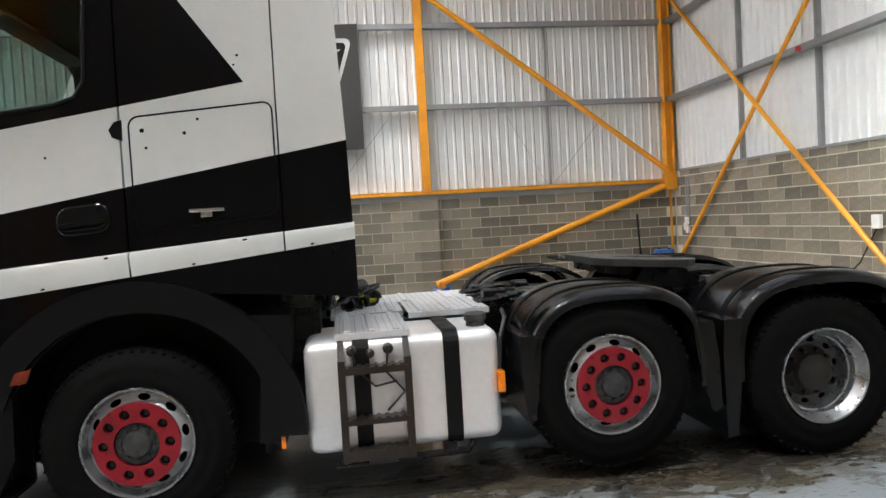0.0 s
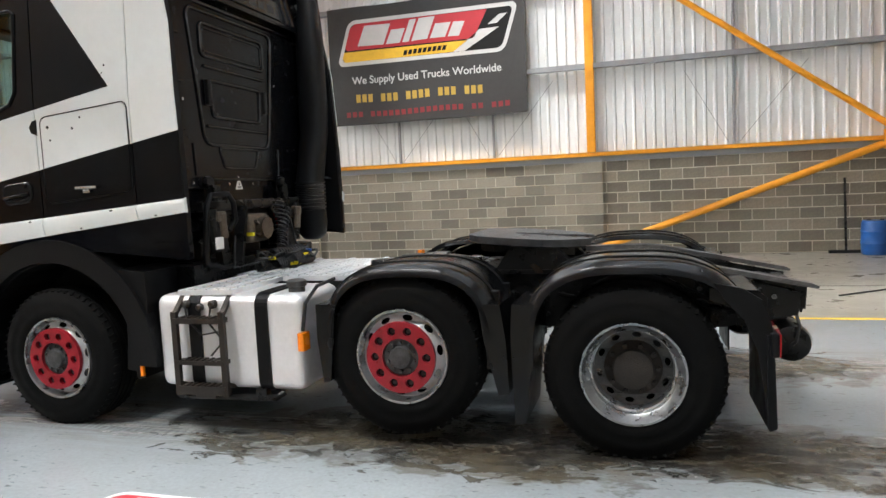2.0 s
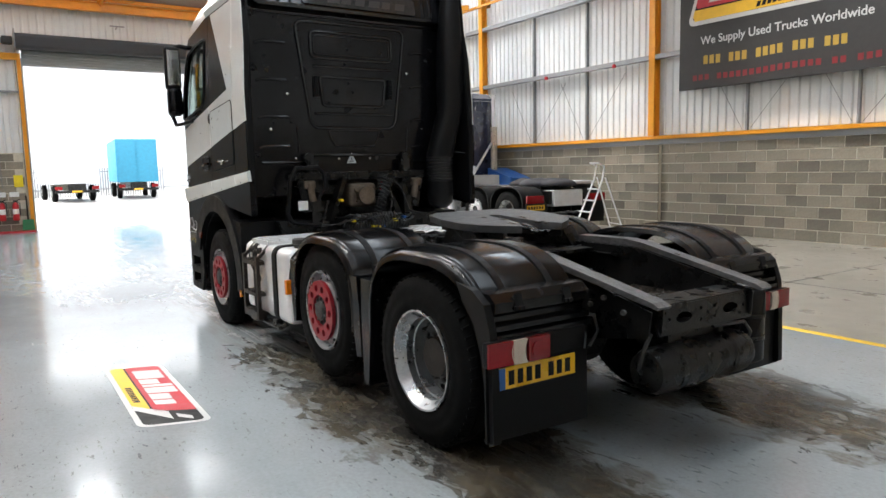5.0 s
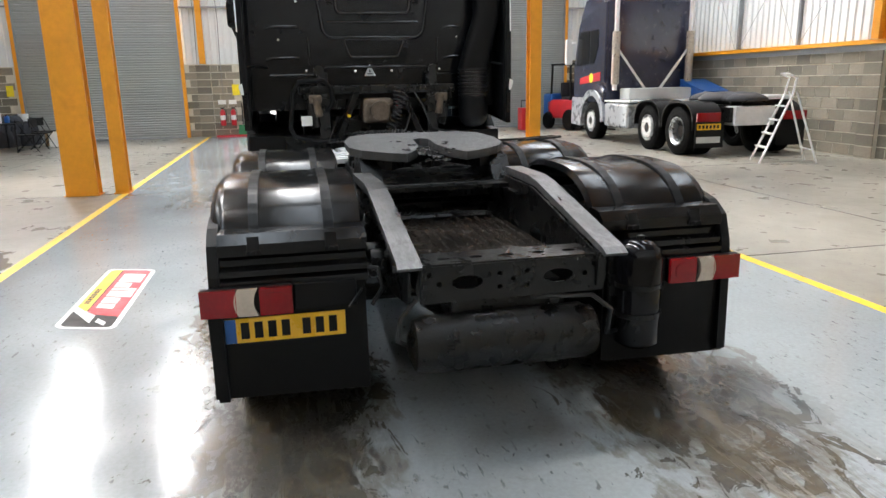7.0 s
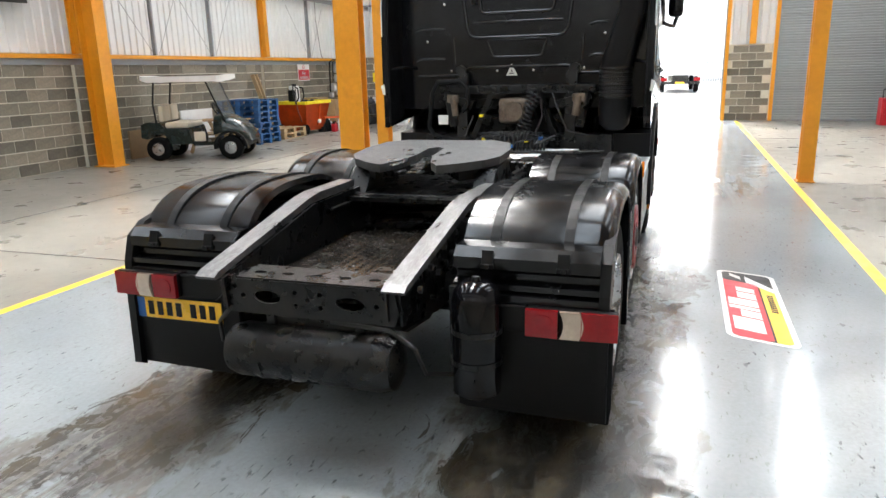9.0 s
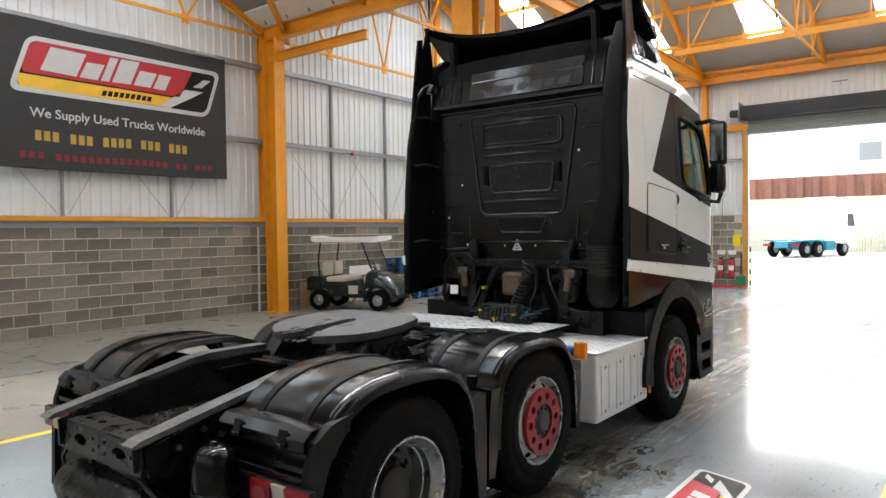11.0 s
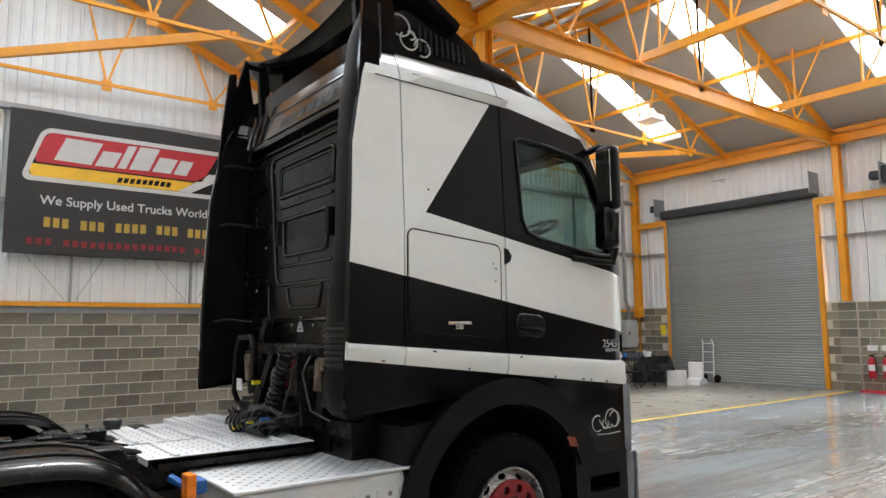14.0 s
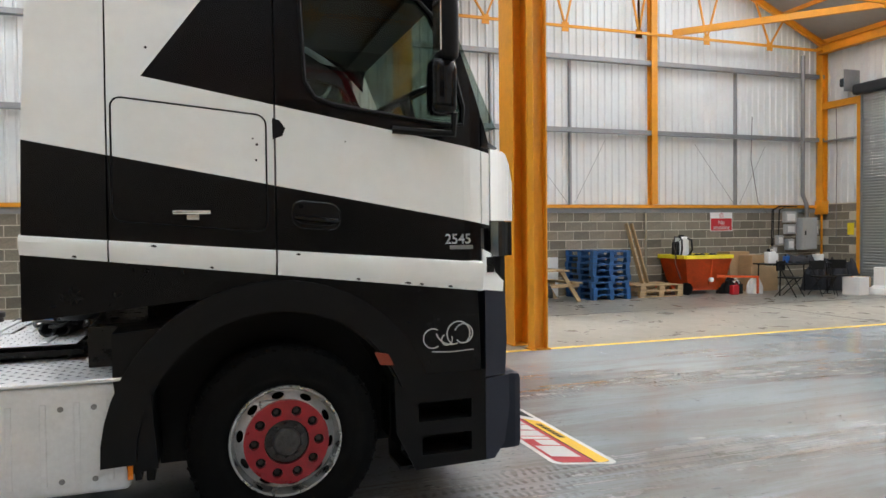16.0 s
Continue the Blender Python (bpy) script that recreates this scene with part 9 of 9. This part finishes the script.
    part("rear_flap", bm, M_BLACKPLASTIC, other, "black spray flap")
bm = BM()
box(bm, 5.317, 5.325, -1.2, -0.68, 0.56, 0.68)
np2 = part("number_plate", bm, M_PLATE, other, "yellow number plate with black bars")
for k in range(6):
    bm = BM()
    box(bm, 5.3255, 5.327, -1.17 + k * 0.08, -1.12 + k * 0.08, 0.585, 0.655)
    part("plate_bar", bm, M_INK, np2)
bm = BM()
box(bm, 5.317, 5.322, -1.2, -0.68, 0.30, 0.42)
part("flap_strip", bm, M_GREYBOX, other, "pale strip on the flap")
bm = BM()
box(bm, 0.4, 5.2, -0.42, -0.30, 0.68, 0.98)
box(bm, 0.4, 5.2, 0.30, 0.42, 0.68, 0.98)
part("chassis_rail", bm, M_CHASSIS, other)
bm = BM()
box(bm, 0.95, 1.5, -0.85, 0.85, 1.06, 1.35, 0.03)
part("locker", bm, M_GREYBOX, other, "pale locker behind the cab")
bm = BM()
box(bm, 3.6, 5.0, 0.2, 1.15, 1.12, 1.2, 0.02)
part("side_deck", bm, M_ALUPLATE, other, "tread-plate deck")
bm = BM()
box(bm, 4.9, 5.28, -0.35, 0.55, 0.62, 1.0, 0.02)
part("tail_box", bm, M_ALUPLATE, other, "tread-plate tail box")
bm = BM()
for k in range(6):
    m = bmesh.ops.create_icosphere(bm, subdivisions=3, radius=1.0)["verts"]
    for v in m:
        w = 1 + 0.2 * noise.noise(v.co * 2 + V(k, 0, 0))
        v.co = V(3.9 + 0.22 * k + v.co.x * 0.35, -0.1 + 0.2 * math.sin(k * 1.7) + v.co.y * 0.45, 1.12 + max(-0.02, v.co.z * 0.16 * w))
tagged(part("folded_sheet", bm, M_SEAT, other, "folded dark tarpaulin on the deck", True, 60), kind="stuff")
for s in (-1, 1):
    bm = BM()
    box(bm, -1.5, -1.38, min(s * 1.25, s * 1.45), max(s * 1.25, s * 1.45), 2.0, 2.7, 0.04)
    bar(bm, (-1.3, s * 1.2, 2.6), (-1.42, s * 1.3, 2.6), 0.04, 0.04)
    part("mirror", bm, M_WHITEPLASTIC, other, "white mirror housing")
# forklift
t = thing("forklift", (-14.1, 8.35, 0), "red and blue counterbalance forklift", "forklift", turn=10)
bm = BM()
box(bm, -0.9, 0.7, -0.5, 0.5, 0.35, 0.95, 0.08, 3)
part("body", bm, M_SIGNRED, t, "red painted body", True, 50)
bm = BM()
box(bm, -1.15, -0.6, -0.5, 0.5, 0.4, 1.15, 0.1, 3)
part("counterweight", bm, M_BLUE, t, "blue counterweight", True, 50)
bm = BM()
for x in (-0.7, 0.5):
    for y in (-0.45, 0.45):
        bar(bm, (x, y, 0.9), (x * 0.9, y, 2.05), 0.05, 0.05)
box(bm, -0.65, 0.5, -0.5, 0.5, 2.05, 2.1)
part("overhead_guard", bm, M_INK, t)
bm = BM()
for y in (-0.35, 0.35):
    box(bm, 0.72, 0.85, y - 0.05, y + 0.05, 0.1, 2.3)
for z in (0.4, 1.2, 2.2):
    box(bm, 0.76, 0.82, -0.35, 0.35, z, z + 0.1)
part("mast", bm, M_INK, t)
for y in (-0.25, 0.25):
    bm = BM()
    box(bm, 0.87, 1.9, y - 0.05, y + 0.05, 0.05, 0.09)
    box(bm, 0.86, 0.9, y - 0.05, y + 0.05, 0.05, 0.7)
    part("fork", bm, M_CHASSIS, t)
for x, r in ((0.55, 0.33), (-0.75, 0.27)):
    for y in (-0.5, 0.5):
        bm = BM()
        lathe(bm, [(-0.1, 0.0), (-0.1, r * 0.9), (-0.07, r), (0.07, r), (0.1, r * 0.9), (0.1, 0.0)], (x, y, r), "y", 22)
        part("wheel", bm, M_RUBBER, t, "", True, 40)
bm = BM()
box(bm, -0.4, 0.1, -0.25, 0.25, 0.95, 1.05, 0.03)
box(bm, -0.45, -0.35, -0.25, 0.25, 1.05, 1.5, 0.03)
part("seat", bm, M_SEAT, t)
t = thing("tool_cabinet", (-14.4, 6.83, 0), "small red tool cabinet on the floor", "cabinet")
bm = BM()
box(bm, -0.22, 0.22, -0.25, 0.25, 0.0, 0.72, 0.02)
part("case", bm, M_SIGNRED, t)
for k in range(3):
    bm = BM()
    box(bm, 0.2205, 0.235, -0.22, 0.22, 0.12 + k * 0.2, 0.29 + k * 0.2, 0.005)
    part("drawer", bm, M_SIGNRED, t)
bm = BM()
tube(bm, [(0.0, -0.2, 0.72), (0.0, -0.2, 0.95), (0.0, 0.2, 0.95), (0.0, 0.2, 0.72)], 0.015, 8)
part("handle", bm, M_INK, t)
t = thing("plastic_bin", (-8.7, 9.62, 0), "blue open-fronted plastic bin against the wall", "bin")
bm = BM()
plate(bm, [(-0.5, 0.0), (0.5, 0.0), (0.55, 1.25), (-0.55, 1.55)], (), lambda u, v, w: V(u, w, v), -0.35, 0.35)
part("body", bm, M_BLUE, t)
bm = BM()
box(bm, -0.58, 0.58, -0.38, -0.34, 1.2, 1.28)
part("rim", bm, M_BLUE, t)


# ---- the yard outside the open door ----
bm = BM()
box(bm, -900, XW - 0.31, -900, 900, -0.3, -0.02)
single("ground", bm, M_YARD, "wet grey concrete yard", "ground", kind="structure")
M_GRASS = material("rough_grass", (0.20, 0.20, 0.10), 0.9, spread=0.35, scale=0.6, bump=0.5, bscale=6)
M_BROWNWALL = material("brown_sheet_piles", (0.20, 0.085, 0.06), 0.7, spread=0.2, scale=0.5)
M_TEAL = material("teal_chassis_paint", (0.01, 0.17, 0.24), 0.4, spread=0.15)
M_SKYBLUE = material("light_blue_curtain", (0.03, 0.27, 0.42), 0.5, spread=0.1)
M_FARWHITE = material("far_white_cladding", (0.78, 0.79, 0.80), 0.6, spread=0.04, scale=0.2)
bm = BM()
plate(bm, [(-52, 0.0), (-53, 1.0), (-60, 4.2), (-66, 4.6), (-66, -0.02), (-52, -0.02)], (), lambda u, v, w: V(u, w, v), -60, -0.5)
single("grass_bank", bm, M_GRASS, "rough grass bank behind the yard", "bank", kind="structure")
bm = BM()
y, k = -60.0, 0
pts = []
while y < -1.6:
    pts += [(y, 0.0), (y + 0.45, 0.0), (y + 0.65, 0.35), (y + 1.1, 0.35)]
    y += 1.3
lo = [bm.verts.new(V(-61.0 - d, q, 4.4)) for q, d in pts]
hi = [bm.verts.new(V(-61.0 - d, q, 6.3)) for q, d in pts]
for i in range(len(pts) - 1):
    bm.faces.new((lo[i], lo[i + 1], hi[i + 1], hi[i]))
single("sheet_pile_wall", bm, M_BROWNWALL, "brown corrugated retaining wall", "wall", kind="structure")
bm = BM()
box(bm, -95, -85, -60, 60, 0, 22)
far = single("warehouse", bm, M_FARWHITE, "large white warehouse beyond the bank", "building")
bm = BM()
box(bm, -84.99, -84.9, -7.4, -5.2, 9.4, 11.4)
part("window", bm, M_CAPGREY, far, "grey window")
fence = thing("palisade_fence", (-50, 0, 0), "grey steel palisade fence along the yard", "fence")
bm = BM()
box(bm, -0.04, 0.04, -0.035, 0.035, 0.0, 2.1)
me_pale = mesh_of("pale", bm, M_GALV)
for k in range(120):
    ob = new("pale", me_pale)
    ob.parent = fence
    ob.matrix_local = pose(0, -12 + k * 0.17, 0)
for z in (0.5, 1.8):
    bm = BM()
    box(bm, 0.045, 0.1, -12.1, 8.4, z, z + 0.06)
    part("rail", bm, M_GALV, fence)


def far_wheel(parent, x, y, r=0.5):
    bm = BM()
    lathe(bm, [(-0.15, 0.0), (-0.15, r * 0.85), (-0.1, r), (0.1, r), (0.15, r * 0.85), (0.15, 0.0)], (x, y, r), "y", 20)
    w = part("wheel", bm, M_RUBBER, parent, "", True, 40)
    bm = BM()
    for e in (-0.155, 0.155):
        lathe(bm, [(e, 0.0), (e, r * 0.5)], (x, y, r), "y", 14, caps=False)
    part("hub", bm, M_RIM, w)


t = thing("tractor_unit", (-44.5, -4.4, -0.02), "white tractor unit with a teal chassis in the yard", "truck", turn=-22)
bm = BM()
plate(bm, [(-1.35, 0.5), (0.8, 0.9), (0.8, 3.3), (0.3, 3.6), (-0.8, 3.3), (-1.3, 2.0)], (), lambda u, v, w: V(u, w, v), -1.2, 1.2)
part("cab", bm, M_FARWHITE, t, "white cab")
bm = BM()
box(bm, 0.7, 0.9, -1.0, 1.0, 3.3, 3.8)
part("air_deflector", bm, M_FARWHITE, t)
bm = BM()
box(bm, 0.8, 4.8, -0.45, 0.45, 0.6, 1.0)
part("chassis", bm, M_TEAL, t, "teal painted chassis")
for s in (-1, 1):
    bm = BM()
    plate(bm, [(-1.15, 1.9), (-0.3, 1.9), (-0.3, 2.7), (-0.95, 2.7)], (), lambda u, v, w: V(u, s * (1.202 + w), v), 0.0, 0.01)
    part("window", bm, M_BLACKGLOSS, t)
    bm = BM()
    box(bm, 1.0, 2.0, min(s * 0.6, s * 1.2), max(s * 0.6, s * 1.2), 0.4, 1.0, 0.05)
    part("fuel_tank", bm, M_TEAL, t)
    bm = BM()
    box(bm, 2.2, 4.7, min(s * 0.6, s * 1.22), max(s * 0.6, s * 1.22), 1.02, 1.1)
    part("mudguard", bm, M_TEAL, t)
    for x in (0.0, 2.7, 4.0):
        far_wheel(t, x, s * 1.05)
    bm = BM()
    box(bm, 4.8, 4.85, min(s * 0.7, s * 1.2), max(s * 0.7, s * 1.2), 0.7, 0.85)
    part("rear_lamp", bm, M_REDLENS, t)


def lorry(at, turn, body, label):
    t = thing("box_lorry", at, label, "lorry", "yard lorries", turn=turn)
    bm = BM()
    box(bm, -8.0, 0.0, -1.25, 1.25, 1.1, 3.9, 0.03, 1)
    part("box_body", bm, body, t)
    bm = BM()
    box(bm, -8.0, -0.05, -0.5, 0.5, 0.7, 1.09)
    part("chassis", bm, M_CHASSIS, t)
    bm = BM()
    box(bm, -0.06, 0.02, -1.2, 1.2, 0.55, 0.7)
    part("under_bar", bm, M_CHASSIS, t)
    for s in (-1, 1):
        bm = BM()
        box(bm, 0.0, 0.04, min(s * 0.8, s * 1.2), max(s * 0.8, s * 1.2), 0.75, 0.95)
        part("rear_lamp", bm, M_REDLENS, t)
        far_wheel(t, -1.6, s * 1.05)
        far_wheel(t, -6.5, s * 1.05)
    bm = BM()
    box(bm, 0.021, 0.03, -0.3, 0.25, 0.58, 0.69)
    part("number_plate", bm, M_PLATE, t)
    for y in (-1.2, 0.0, 1.2):
        bm = BM()
        box(bm, 0.0305, 0.05, y - 0.03, y + 0.03, 1.12, 3.88)
        part("door_frame", bm, body, t)
    return t


lorry((-40.0, 1.3, -0.02), 3, M_FARWHITE, "white box lorry seen from behind in the yard")
lorry((-42.0, 5.1, -0.02), -4, M_SKYBLUE, "blue curtain-sided lorry in the yard")
for y in (-2.35, 3.1):
    t = thing("bollard", (XW - 1.0, y, -0.02), "black and yellow striped bollard outside the door", "bollard", "door bollards")
    for k in range(7):
        bm = BM()
        lathe(bm, [(k * 0.18, 0.06), (k * 0.18 + 0.18, 0.06)], (0, 0, 0), "z", 14, caps=k == 6)
        part("band", bm, M_SIGNYEL if k % 2 else M_INK, t)
